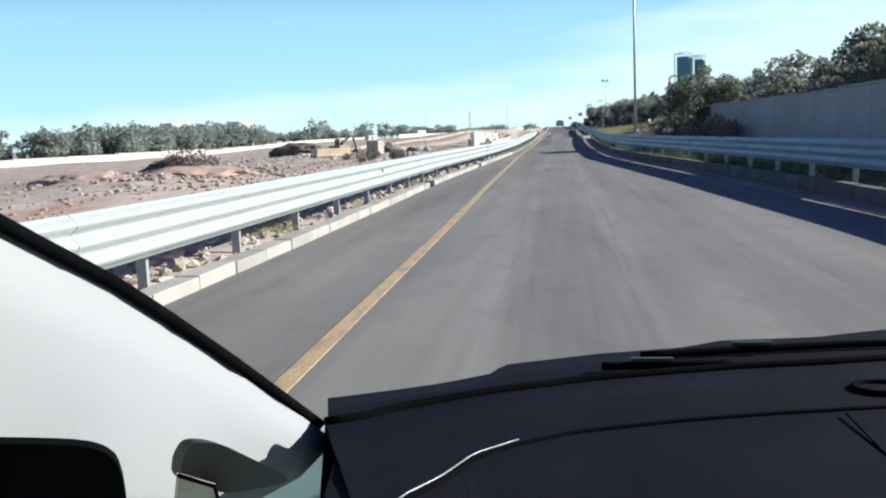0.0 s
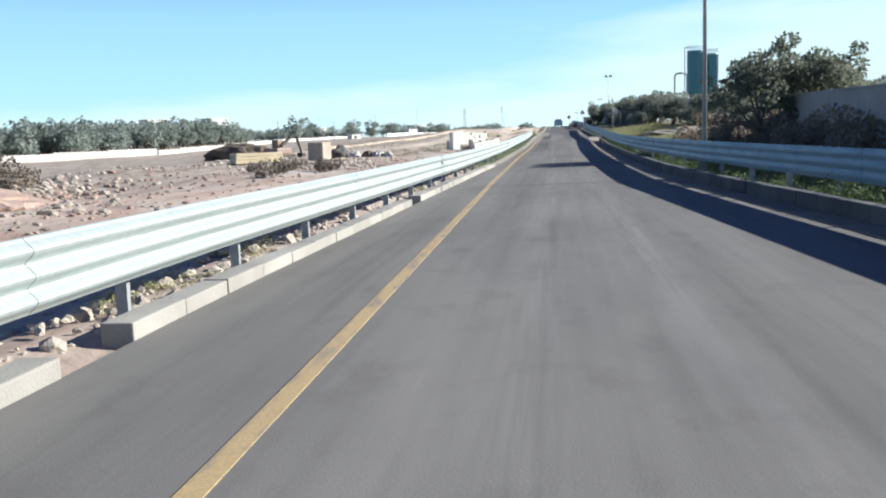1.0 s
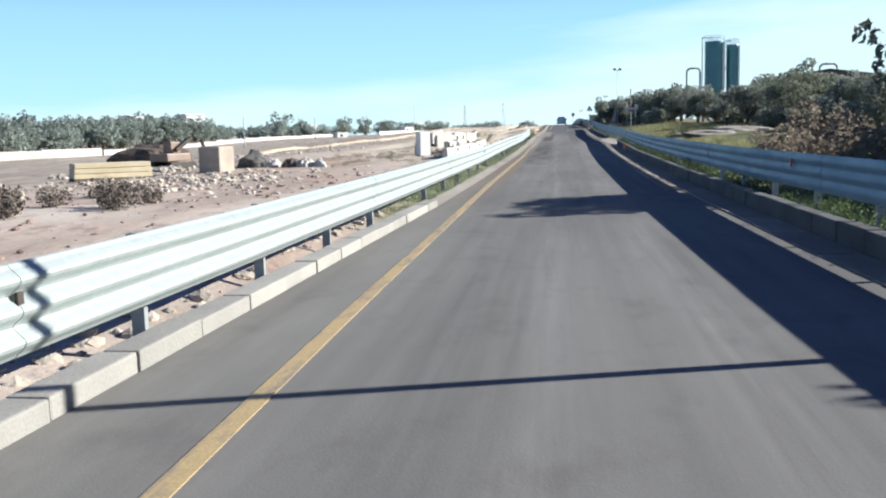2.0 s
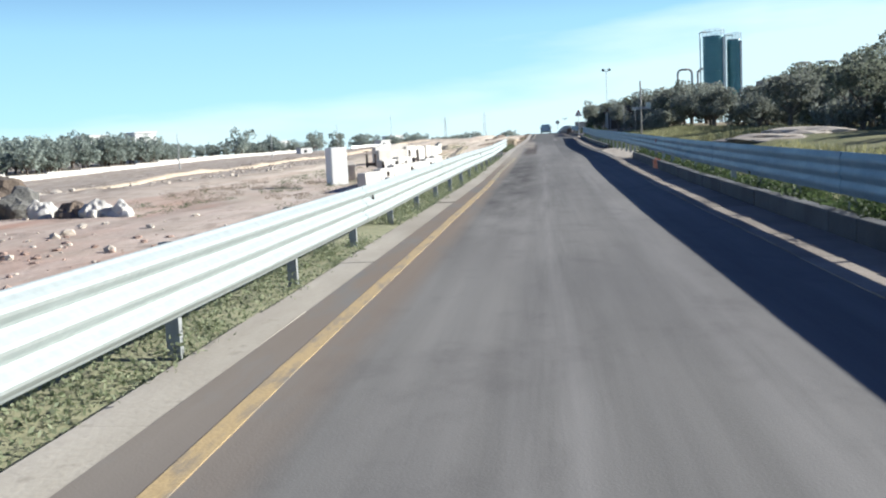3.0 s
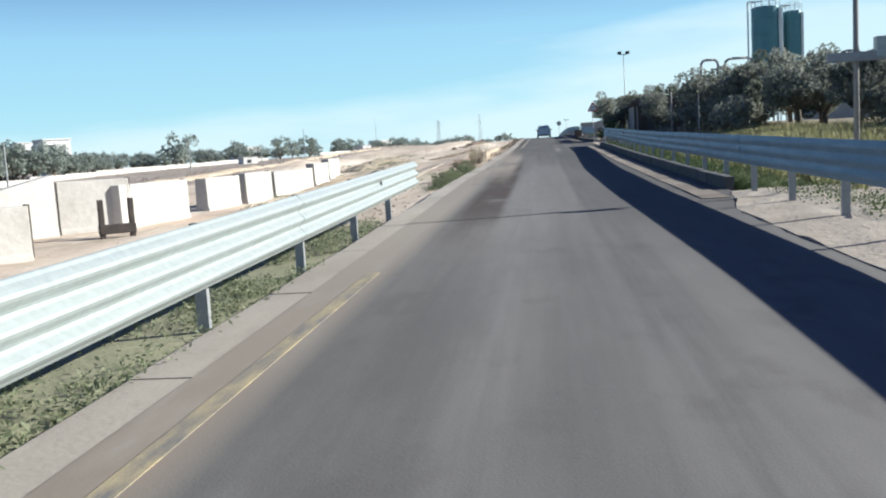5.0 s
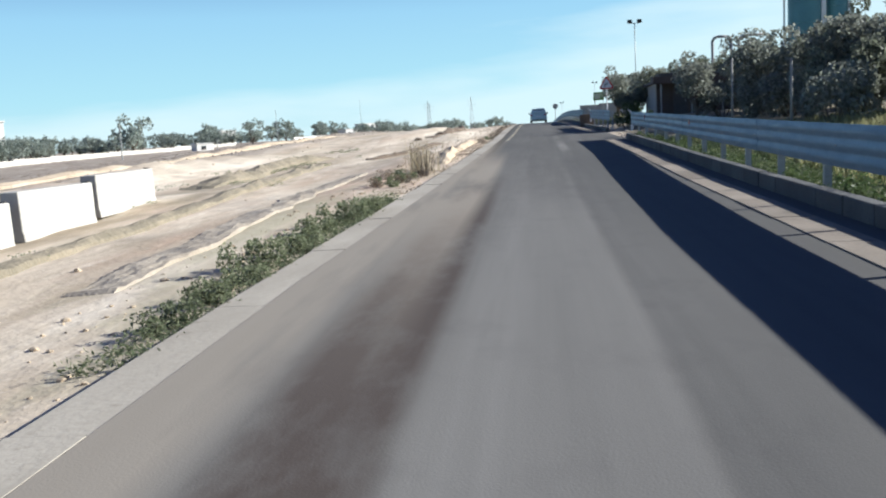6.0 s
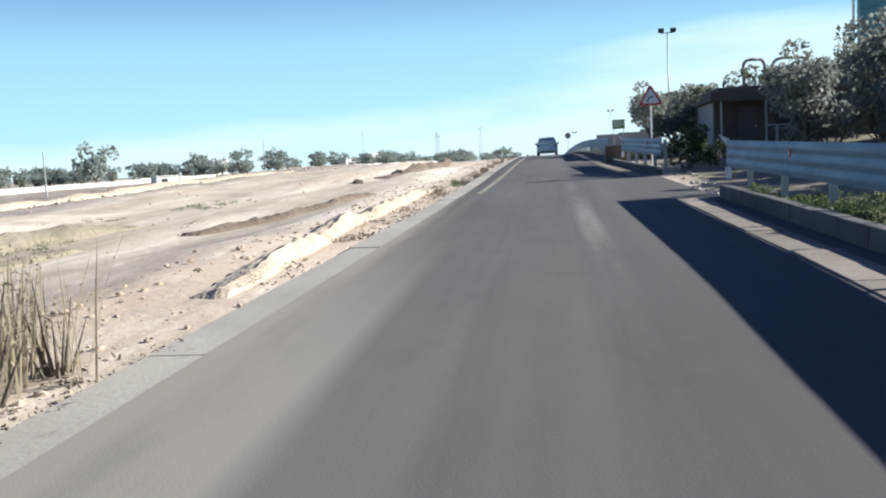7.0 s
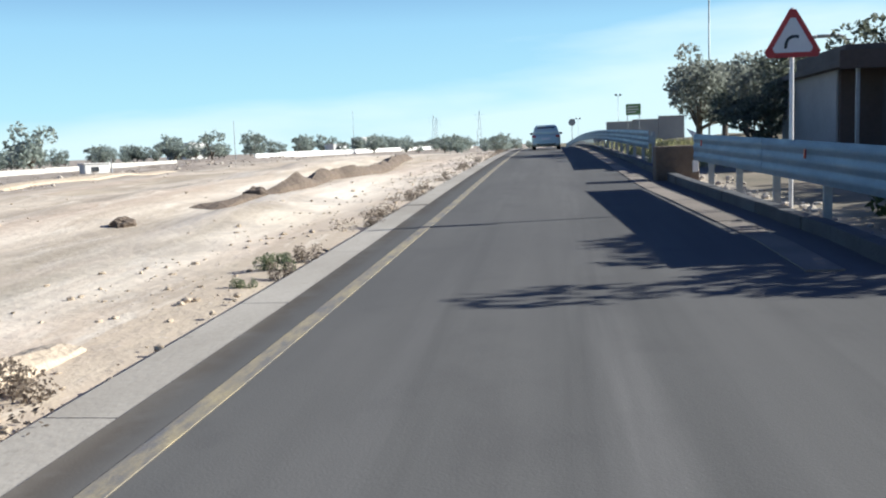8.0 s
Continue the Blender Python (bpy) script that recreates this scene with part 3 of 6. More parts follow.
def spread(lo, hi, fine_lo, fine_hi, step, grow):
    """Grid lines, even between the fine limits and wider and wider beyond."""
    out = list(np.arange(fine_lo, fine_hi + step / 2, step))
    s, v = step, fine_hi
    while v < hi:
        s *= grow
        v = min(v + s, hi)
        out.append(v)
    s, v = step, fine_lo
    while v > lo:
        s *= grow
        v = max(v - s, lo)
        out.insert(0, v)
    return out


gx = spread(-3500, 3500, -26, 16, 0.6, 1.16)
gy = spread(-600, 4500, -12, 235, 1.0, 1.14)
verts = [(x, y, land(x, y)) for y in gy for x in gx]
nx = len(gx)
faces = [(j * nx + i, j * nx + i + 1, (j + 1) * nx + i + 1, (j + 1) * nx + i) for j in range(len(gy) - 1) for i in range(nx - 1)]
ground = new("ground", raw_mesh("ground", verts, faces, M_SOIL))
ground.data.shade_smooth()
tagged(ground, "bare reddish and sandy field with grassy verge beside the road", "ground", kind="structure")

# carriageway: a slab with a slight crown, edge to edge between the kerbs
bm = bmesh.new()
rows = []
for y in list(np.arange(-60, 240, 2.0)) + list(np.arange(240, 900, 10.0)):
    a, b = kerb_left_x(y), kerb_right_x(y) + 0.05
    z = grade(y)
    rows.append([(a, y, z - 0.25)] + [(a + (b - a) * k / 10, y, z) for k in range(11)] + [(b, y, z - 0.25)])
loft(bm, rows)
road = part("road", bm, M_ASPHALT, smooth=False)
tagged(road, "worn grey asphalt single lane of a highway under works", "road", kind="structure")


# bare earth that spills onto the lane's right edge where the kerb is missing
bm = bmesh.new()
rows = []
for k in range(43):
    y = 97.2 + k * 0.36
    z = grade(y)
    e0 = 2.9 + 0.16 * noise.noise((y * 0.6, 1.0, 0.0)) + 0.05 * noise.noise((y * 3.0, 4.0, 0.0)) + (0.3 * max(0, 1 - (y - 97.2) / 2.0) + 0.6 * max(0, 1 - (112.3 - y) / 4.0))
    rows.append([(e0 + (6.2 - e0) * j / 12, y, z + 0.012 + 0.03 * min(j, 3) / 3 + 0.03 * noise.noise((j * 0.9, y * 1.3, 2.0))) for j in range(13)] + [(6.2, y, z - 0.3), (e0, y, z - 0.05)])
loft(bm, rows)
tagged(part("dirt_patch", bm, M_DIRT), "pale stony earth patch beside the lane where the kerb is missing", "dirt", kind="structure")


def ribbon(name, y0, y1, centre, width, lift, material, label, category, step=2.0):
    """A thin painted or laid strip that follows the road."""
    bm = bmesh.new()
    rows = []
    n = max(int((y1 - y0) / step), 1)
    for k in range(n + 1):
        y = y0 + (y1 - y0) * k / n
        x, z = centre(y), grade(y)
        rows.append([(x - width / 2, y, z - 0.01), (x + width / 2, y, z - 0.01), (x + width / 2, y, z + lift), (x - width / 2, y, z + lift)])
    loft(bm, rows)
    return tagged(part(name, bm, material), label, category, kind="structure")


line_x = along([(-60, -1.1), (0, -1.28), (15, -1.53), (22, -1.68), (35, -1.85), (45, -1.98), (62, -2.04), (72, -1.97), (81, -1.88), (90, -1.92), (104, -1.8), (130, -1.68), (142, -1.6), (150, -1.48), (158, -1.3), (168, -1.2), (330, -1.2)])
ribbon("road_line", -60, 84, line_x, 0.13, 0.006, M_YELLOW, "worn yellow edge line painted along the asphalt", "road marking")
ribbon("road_line", 84, 104, line_x, 0.13, 0.006, M_YELLOW_FADED, "faded dusty yellow edge line on the asphalt", "road marking")
ribbon("road_line", 155.5, 330, line_x, 0.13, 0.006, M_YELLOW_FADED, "pale worn yellow edge line on the asphalt", "road marking")


# ---- guard rails ----
def rail_profile(height, wave=1.0):
    """Three-wave beam: depth towards the road and height, of the front skin."""
    out = [(0.0, 0.0)]
    for k in range(25):
        u = k / 24
        out.append((0.008 + 0.052 * (0.5 - 0.5 * math.cos(u * 3 * math.tau)) ** 0.8, (0.01 + 0.98 * u) * height))
    out.append((0.0, height))
    return [(d * wave, h) for d, h in out]


def guard_rail(name, y0, y1, cx, cz, side, height, post_step, label, y_post=None, panel=4.4, steel=M_STEEL, wave=1.0):
    """side: +1 where the waves face +x, -1 where they face -x."""
    rail = thing(name, label, "guard rail", at=(cx(y0), y0, grade(y0)))
    base = rail.matrix_basis.inverted()
    prof = rail_profile(height, wave)
    n = max(int(round((y1 - y0) / panel)), 1)
    for k in range(n):
        a, b = y0 + (y1 - y0) * k / n, y0 + (y1 - y0) * (k + 1) / n + 0.16
        bm = bmesh.new()
        rows = []
        for j in range(4):
            y = a + (b - a) * j / 3
            x, z = cx(y), cz(y) + grade(y)
            off = 0.005 if k % 2 else 0.0
            front = [base @ Vector((x + side * (d + off), y, z + h)) for d, h in prof]
            back = [base @ Vector((x + side * (d + off - 0.006), y, z + h)) for d, h in prof[::-1]]
            rows.append(front + back)
        loft(bm, rows)
        beam = part("beam", bm, steel, rail)
        bm = bmesh.new()
        for h in (0.5,):
            p = base @ Vector((cx(a + 0.1) + side * 0.012, a + 0.1, cz(a) + grade(a) + h * height))
            tube(bm, p, p + Vector((side * 0.028, 0, 0)), 0.016, 0.010, 6)
        part("bolt", bm, M_STEEL_POST, beam)
    for y in y_post or np.arange(y0 + 0.3, y1, post_step):
        y = float(y)
        x, z = cx(y) - side * 0.16, cz(y) + grade(y)
        bm = bmesh.new()
        g = land(x, y) - 0.25
        lo, hi = base @ Vector((x - 0.05, y - 0.03, g)), base @ Vector((x + 0.05, y + 0.03, z + height - 0.03))
        box(bm, lo, (hi.x, lo.y + 0.006, hi.z))
        box(bm, (lo.x, hi.y - 0.006, lo.z), hi)
        box(bm, (lo.x + (0.0 if side < 0 else 0.094), lo.y + 0.006, lo.z), (lo.x + (0.006 if side < 0 else 0.1), hi.y - 0.006, hi.z))
        post = part("post", bm, M_STEEL_POST, rail)
        bm = bmesh.new()
        q = base @ Vector((x + side * 0.05, y, z + height * 0.5))
        box(bm, q + Vector((0 if side > 0 else -0.1, -0.04, -0.12)), q + Vector((0.1 if side > 0 else 0, 0.04, 0.12)), 0.008)
        part("spacer", bm, M_STEEL_POST, post)
    return rail


def reflector(rail, x, y, z, side):
    bm = bmesh.new()
    box(bm, (x - 0.012, y - 0.03, z - 0.06), (x + 0.012, y + 0.03, z + 0.06), 0.006)
    bmesh.ops.transform(bm, matrix=rail.matrix_basis.inverted(), verts=bm.verts)
    part("reflector", bm, M_LAMPRED if side < 0 else M_DARK_IRON, rail, "small red reflector" if side < 0 else "dark reflector stub")


left_rail = guard_rail("guard_rail", -24.6, 113.0, rail_left_x, rail_left_z, 1, 0.51, 2.6, "long sunlit galvanised three-wave steel guard rail on posts", [-22.6 + 2.55 * k for k in range(30)] + [56.7 + 3.0 * k for k in range(19)], wave=1.35)
for y in (4.2, 19.0, 42.0, 69.2, 89.5, 109.0):
    reflector(left_rail, rail_left_x(y) + 0.05, y, grade(y) + rail_left_z(y) + 0.30, 1)
right_low = along([(-60, 0.5), (45, 0.5), (55, 0.46), (66, 0.44), (80, 0.46), (90, 0.49), (100, 0.5), (116, 0.55), (150, 0.54), (170, 0.52), (340, 0.45)])
right_rail = guard_rail("guard_rail", -24.0, 151.6, rail_right_x, right_low, -1, 0.52, 2.42, "galvanised three-wave steel guard rail on posts, blue-grey shade in its colour", steel=M_STEEL_SHADE, wave=0.35)
for y in (31.0, 52.0, 88.0, 137.0, 147.0):
    reflector(right_rail, rail_right_x(y) - 0.05, y, grade(y) + right_low(y) + 0.36, -1)
short_rail = guard_rail("guard_rail", 161.9, 171.2, rail_right_x, right_low, -1, 0.52, 2.1, "short blue-grey guard rail section after the driveway gap", steel=M_STEEL_SHADE, wave=0.35)
for y in (164.5, 170.5):
    reflector(short_rail, rail_right_x(y) - 0.05, y, grade(y) + right_low(y) + 0.36, -1)
guard_rail("guard_rail", 179.5, 300.0, rail_right_x, right_low, -1, 0.52, 3.0, "far stretch of blue-grey steel guard rail along the verge", panel=6.0, steel=M_STEEL_SHADE, wave=0.35)


def end_flag(rail, x, y, z):
    """A small white three-cornered plate on the end of a rail, with a pale tag below it."""
    inv = rail.matrix_basis.inverted()
    bm = bmesh.new()
    loft(bm, [[(x - 0.17, y + d, z + 0.12), (x + 0.03, y + d, z + 0.03), (x - 0.02, y + d, z - 0.10)] for d in (0.0, 0.012)])
    bmesh.ops.transform(bm, matrix=inv, verts=bm.verts)
    flag = part("end_flag", bm, M_SIGN_WHITE, rail, "small white triangular end plate")
    bm = bmesh.new()
    box(bm, (x - 0.05, y - 0.03, z - 0.75), (x + 0.06, y + 0.02, z - 0.52), 0.01)
    bmesh.ops.transform(bm, matrix=inv, verts=bm.verts)
    part("tag", bm, M_SIGN_WHITE, flag)


end_flag(right_rail, rail_right_x(151.7) + 0.02, 151.84, grade(151.7) + right_low(151.7) + 0.52)
end_flag(short_rail, rail_right_x(171.2) + 0.02, 171.44, grade(171.2) + right_low(171.2) + 0.52)


# ---- lamp posts, poles and signs ----
def lamp_post(x, y, height, label):
    e = thing("street_lamp", label, "street lamp", "road lamps", at=(x, y, land(x, y) - 0.1))
    bm = bmesh.new()
    tube(bm, (0, 0, 0), (0, 0, height), 0.062, 0.045, 14)
    part("pole", bm, M_STEEL, e, smooth=True)
    bm = bmesh.new()
    box(bm, (-0.16, -0.16, 0), (0.16, 0.16, 0.14), 0.02)
    part("base", bm, M_KERB, e)
    bm = bmesh.new()
    tube(bm, (-0.55, 0, height - 0.05), (0.55, 0, height - 0.05), 0.03, 0.03, 8)
    part("crossbar", bm, M_STEEL_POST, e)
    for s in (-1, 1):
        bm = bmesh.new()
        box(bm, (s * 0.5 - 0.24, -0.13, height - 0.02), (s * 0.5 + 0.24, 0.2, height + 0.34), 0.05)
        part("floodlight", bm, M_SIGN_BLACK, e, "dark floodlight head")
    return e


lamp_post(3.78, 44.0, 11.0, "tall galvanised street lamp pole behind the guard rail")
lamp_post(10.8, 213.3, 9.6, "tall thin street lamp with dark floodlight heads")
lamp_post(16.0, 360.0, 11.5, "distant thin street lamp with dark floodlights")
lamp_post(9.0, 420.0, 9.0, "distant thin street lamp with dark floodlights")


def utility_pole(x, y, height, label, box_on=True):
    e = thing("utility_pole", label, "pole", at=(x, y, land(x, y) - 0.1))
    bm = bmesh.new()
    tube(bm, (0, 0, 0), (0, 0, height), 0.055, 0.045, 10)
    part("pole", bm, M_KERB, e, smooth=True)
    if box_on:
        bm = bmesh.new()
        box(bm, (-0.5, -0.10, height * 0.59), (0.56, -0.02, height * 0.63), 0.01)
        part("crossarm", bm, M_STEEL_POST, e)
        bm = bmesh.new()
        box(bm, (0.3, -0.12, height * 0.60), (0.56, 0.06, height * 0.69), 0.02)
        part("junction_box", bm, M_STEEL, e)
    return e


utility_pole(5.43, 111.2, 4.0, "thin grey utility pole with a crossarm on the grassy verge")
utility_pole(8.16, 153.2, 2.9, "short pale post on the verge among trees", False)
utility_pole(8.6, 146.0, 2.6, "short pale post on the verge among trees", False)


def warning_sign(x, y):
    zb = grade(y)
    e = thing("warning_sign", "red-bordered triangular bend warning sign on a white post", "road sign", at=(x, y, zb - 0.05))
    bm = bmesh.new()
    tube(bm, (0, 0, 0), (0, 0, 2.95), 0.032, 0.032, 10)
    part("post", bm, M_SIGN_WHITE, e)
    s, z0 = 0.75, 2.28

    def tri(bm, scale, y0, y1):
        pts = []
        c = Vector((0, 0, z0 + s * 0.289))
        for k in range(3):
            a = math.pi / 2 + k * math.tau / 3
            for d in (-0.11, 0.11):
                pts.append(c + Vector((math.cos(a + d) * s * 0.577 * scale, 0, math.sin(a + d) * s * 0.577 * scale)))
        loft(bm, [[p + Vector((0, y0, 0)) for p in pts], [p + Vector((0, y1, 0)) for p in pts]])

    bm = bmesh.new()
    tri(bm, 1.0, -0.045, -0.035)
    plate = part("border", bm, M_SIGN_RED, e, "red border plate")
    bm = bmesh.new()
    tri(bm, 0.72, -0.049, -0.045)
    part("face", bm, M_SIGN_WHITE, e, "off-white reflective face")
    # the bend symbol: a bar that curves over to the right, with a head
    path = [(-0.10, 0.09), (-0.095, 0.16), (-0.07, 0.22), (-0.02, 0.255), (0.04, 0.262), (0.085, 0.25)]
    bm = bmesh.new()
    left, right = [], []
    for i, p in enumerate(path):
        a, b = path[max(i - 1, 0)], path[min(i + 1, len(path) - 1)]
        t = Vector((b[0] - a[0], b[1] - a[1])).normalized()
        left.append((p[0] - t.y * 0.022, p[1] + t.x * 0.022))
        right.append((p[0] + t.y * 0.022, p[1] - t.x * 0.022))
    rows = [[(l[0], -0.053, z0 + l[1]), (r[0], -0.053, z0 + r[1]), (r[0], -0.049, z0 + r[1]), (l[0], -0.049, z0 + l[1])] for l, r in zip(left, right)]
    loft(bm, rows)
    part("symbol", bm, M_SIGN_BLACK, e, "black bend arrow")
    return e


warning_sign(4.07, 166.7)


def tee_post(x, y):
    e = thing("tee_post", "low grey wooden post with a crossbar before the hut", "post", at=(x, y, land(x, y) - 0.1))
    bm = bmesh.new()
    box(bm, (-0.05, -0.05, 0), (0.05, 0.05, 0.92), 0.01)
    part("post", bm, M_STEEL_POST, e)
    bm = bmesh.new()
    box(bm, (-0.5, -0.06, 0.92), (0.5, 0.06, 1.0), 0.01)
    part("crossbar", bm, M_STEEL_POST, e)


tee_post(10.9, 177.0)


def round_sign(x, y, z):
    e = thing("round_sign", "small round road sign on a thin post seen from afar", "road sign", at=(x, y, grade(y)))
    bm = bmesh.new()
    tube(bm, (0, 0, 0), (0, 0, z), 0.04, 0.04, 8)
    part("post", bm, M_STEEL_POST, e)
    bm = bmesh.new()
    tube(bm, (0, -0.05, z), (0, -0.03, z), 0.42, 0.42, 20)
    part("plate", bm, M_GREYWALL, e, "grey back plate")
    return e


round_sign(3.35, 265.0, 3.1)


# ---- trees and shrubs ----
def leaves(rng, clumps, count, size):
    """Leaf blades scattered through clumps (centre, radii)."""
    weights = np.array([c[1][0] * c[1][1] for c in clumps])
    pick = rng.choice(len(clumps), count, p=weights / weights.sum())
    d = rng.normal(size=(count, 3))
    d /= np.linalg.norm(d, axis=1)[:, None]
    rad = rng.uniform(0.55, 1.08, count) ** 0.6
    cs = np.array([c[0] for c in clumps])[pick]
    rs = np.array([c[1] for c in clumps])[pick]
    p = cs + d * rs * rad[:, None]
    a = rng.normal(size=(count, 3))
    a /= np.linalg.norm(a, axis=1)[:, None]
    b = np.cross(a, rng.normal(size=(count, 3)))
    b /= np.linalg.norm(b, axis=1)[:, None]
    s = size * rng.uniform(0.6, 1.4, count)[:, None]
    v = np.stack([p - a * s, p + b * s * 0.55, p + a * s, p - b * s * 0.55], 1).reshape(-1, 3)
    f = np.arange(count * 4).reshape(-1, 4)
    return v, f


def tree(name, seed, height, spread_r, count, size, leaf_mat, label, stem=0.3, group=""):
    """A tapered trunk that forks into limbs, under an uneven crown of leaf clumps."""
    rng = np.random.default_rng(seed)
    e = thing(name, label, "tree", group)
    bm = bmesh.new()
    top = Vector((rng.normal() * 0.12, rng.normal() * 0.12, height * stem))
    r = height * 0.035
    tube(bm, (0, 0, -0.3), top, r * 1.3, r, 9)
    clumps = []
    n = int(rng.integers(9, 13))
    for k in range(n):
        a = k * math.tau / n * 1.9 + rng.uniform(0, 0.8)
        out = spread_r * rng.uniform(0.25, 0.8)
        tip = Vector((math.cos(a) * out, math.sin(a) * out, height * rng.uniform(stem + 0.14, 0.86)))
        mid = top.lerp(tip, 0.5) + Vector((0, 0, -0.05 * height))
        tube(bm, top - Vector((0, 0, 0.1)), mid, r * 0.6, r * 0.36, 6)
        tube(bm, mid, tip, r * 0.36, r * 0.1, 5)
        q = spread_r * rng.uniform(0.28, 0.46)
        clumps.append((tuple(tip), (q, q * rng.uniform(0.8, 1.2), q * rng.uniform(0.6, 0.95))))
        for j in range(2):
            off = Vector(rng.normal(size=3)) * spread_r * 0.19
            q2 = q * rng.uniform(0.45, 0.7)
            clumps.append((tuple(tip + off), (q2, q2, q2 * 0.8)))
    part("trunk", bm, M_BARK, e)
    v, f = leaves(rng, clumps, count, size)
    part("crown", raw_mesh("crown", v, f, leaf_mat), leaf_mat, e)
    return e


def bush(name, seed, height, width, count, size, leaf_mat, label, category="bush"):
    rng = np.random.default_rng(seed)
    e = thing(name, label, category)
    clumps = []
    for k in range(9):
        bm = bmesh.new()
        a = rng.uniform(0, math.tau)
        tip = Vector((math.cos(a) * width * rng.uniform(0.1, 0.45), math.sin(a) * width * rng.uniform(0.1, 0.45), height * rng.uniform(0.3, 0.9)))
        tube(bm, (tip.x * 0.15, tip.y * 0.15, -0.15), tip, 0.02 * height + 0.006, 0.004, 5)
        q = width * rng.uniform(0.14, 0.26)
        clumps.append((tuple(tip), (q, q, min(q, tip.z * 0.8))))
        part("stem", bm, M_BARK, e)
    v, f = leaves(rng, clumps, count, size)
    part("foliage", raw_mesh("foliage", v, f, leaf_mat), leaf_mat, e)
    return e


def place(proto, spots, group=""):
    """Sets the first at the first spot and copies to the rest: x, y, scale, turn."""
    for k, (x, y, s, turn) in enumerate(spots):
        m = pose(x, y, land(x, y) - 0.05, 0, 0, turn)
        if k == 0:
            proto.matrix_basis = m @ Matrix.Scale(s, 4)
        else:
            ob = copy_thing(proto, m)
            ob.scale = (s, s, s)
        if group:
            tagged(proto, group=group)


olive_a = tree("olive_tree", 11, 4.6, 2.5, 4000, 0.118, M_OLIVE, "grey-green olive tree with a twisted trunk on the verge", 0.26)
olive_b = tree("olive_tree", 12, 5.2, 2.8, 4300, 0.124, M_OLIVE, "spreading grey-green olive tree beside the road", 0.24)
dark_a = tree("broadleaf_tree", 13, 6.4, 2.9, 4800, 0.14, M_DARKLEAF, "dense dark green roadside tree", 0.2)
dark_b = tree("broadleaf_tree", 14, 5.4, 2.7, 4000, 0.14, M_DARKLEAF, "rounded dark green roadside tree", 0.18)
scrub = bush("shrub", 15, 1.9, 2.6, 1500, 0.095, M_DRYLEAF, "brownish half-dry shrub behind the guard rail")
hedge = bush("shrub", 16, 2.2, 3.0, 1500, 0.118, M_OLIVE, "grey-green undergrowth shrub below the trees")


def jitter(spots, seed):
    r = random.Random(seed)
    return [(x + r.uniform(-0.3, 0.3), y + r.uniform(-0.5, 0.5), s * r.uniform(0.92, 1.08), r.uniform(0, 360)) for x, y, s in spots]


place(dark_a, jitter([(8.3, 56.6, 0.66), (10.0, 57.6, 0.64), (11.6, 61.0, 0.6), (15.0, 53.0, 0.6), (16.4, 41.5, 0.76), (16.8, 48.5, 0.82), (15.5, 104.0, 0.62), (17.5, 109.0, 0.75), (20.0, 88.0, 0.77), (14.2, 158.0, 0.68), (17.5, 192.0, 0.84), (25.0, 67.0, 0.55), (17.0, 171.0, 0.74), (15.0, 222.0, 0.8)], 1), "roadside trees")
place(dark_b, jitter([(15.6, 45.5, 0.94), (15.9, 51.0, 0.84), (18.0, 36.0, 0.76), (17.0, 56.0, 0.7), (14.6, 63.0, 0.6), (15.6, 64.0, 0.52), (19.0, 97.0, 0.68), (20.0, 112.0, 0.8), (18.0, 121.0, 0.8), (22.0, 134.0, 0.94), (16.0, 149.0, 0.73), (15.8, 178.5, 0.82), (13.5, 206.0, 0.77), (20.0, 79.0, 0.6), (25.0, 99.0, 0.9), (7.2, 184.4, 0.5), (12.2, 152.0, 0.56), (13.2, 169.5, 0.68), (15.2, 164.0, 0.8), (15.0, 173.0, 0.78), (9.8, 187.5, 0.66), (12.5, 187.5, 0.78), (15.5, 186.5, 0.8), (18.5, 181.0, 0.85), (19.0, 166.0, 0.85), (18.0, 155.0, 0.8)], 2), "roadside trees")
place(olive_a, jitter([(13.6, 153.0, 0.93), (13.4, 161.5, 0.85), (8.6, 163.6, 0.66), (14.5, 139.0, 0.76), (16.5, 130.0, 0.72), (15.5, 118.5, 0.76), (7.3, 195.0, 0.83), (9.4, 201.0, 0.87), (19.5, 104.0, 0.77), (18.5, 72.0, 0.62), (21.0, 64.0, 0.8), (23.0, 77.0, 0.8), (20.0, 145.0, 0.8)], 3), "roadside trees")
place(olive_b, jitter([(14.0, 154.5, 0.83), (12.8, 166.0, 0.87), (18.0, 138.0, 0.67), (15.5, 126.0, 0.61), (13.8, 146.0, 0.82), (9.6, 191.5, 0.73), (18.5, 92.5, 0.71), (13.0, 213.0, 0.83), (22.0, 120.0, 0.9), (17.5, 160.0, 0.87), (24.0, 86.0, 0.75), (21.0, 152.0, 0.74), (11.4, 44.0, 0.86), (19.0, 33.0, 0.95), (17.5, 46.0, 0.98), (17.0, 68.0, 0.55)], 4), "roadside trees")
r5 = random.Random(5)
place(scrub, [(6.2 + r5.uniform(0, 2.6), 44 + k * 1.7 + r5.uniform(-0.4, 0.4), r5.uniform(0.5, 0.85), r5.uniform(0, 360)) for k in range(17)], "verge shrubs")
place(hedge, [(12.0 + r5.uniform(0, 5.0) + (2.0 if y < 130 else -2.0), y + r5.uniform(-1, 1), r5.uniform(0.55, 0.95), r5.uniform(0, 360)) for y in list(range(64, 118, 3)) + list(range(148, 176, 2)) + [188, 190, 193, 196, 199]], "verge shrubs")
place(hedge, [(18.5 + r5.uniform(-1.5, 2.5), y + r5.uniform(-1, 1), r5.uniform(0.75, 1.15), r5.uniform(0, 360)) for y in np.arange(100, 152, 1.7)], "verge shrubs")
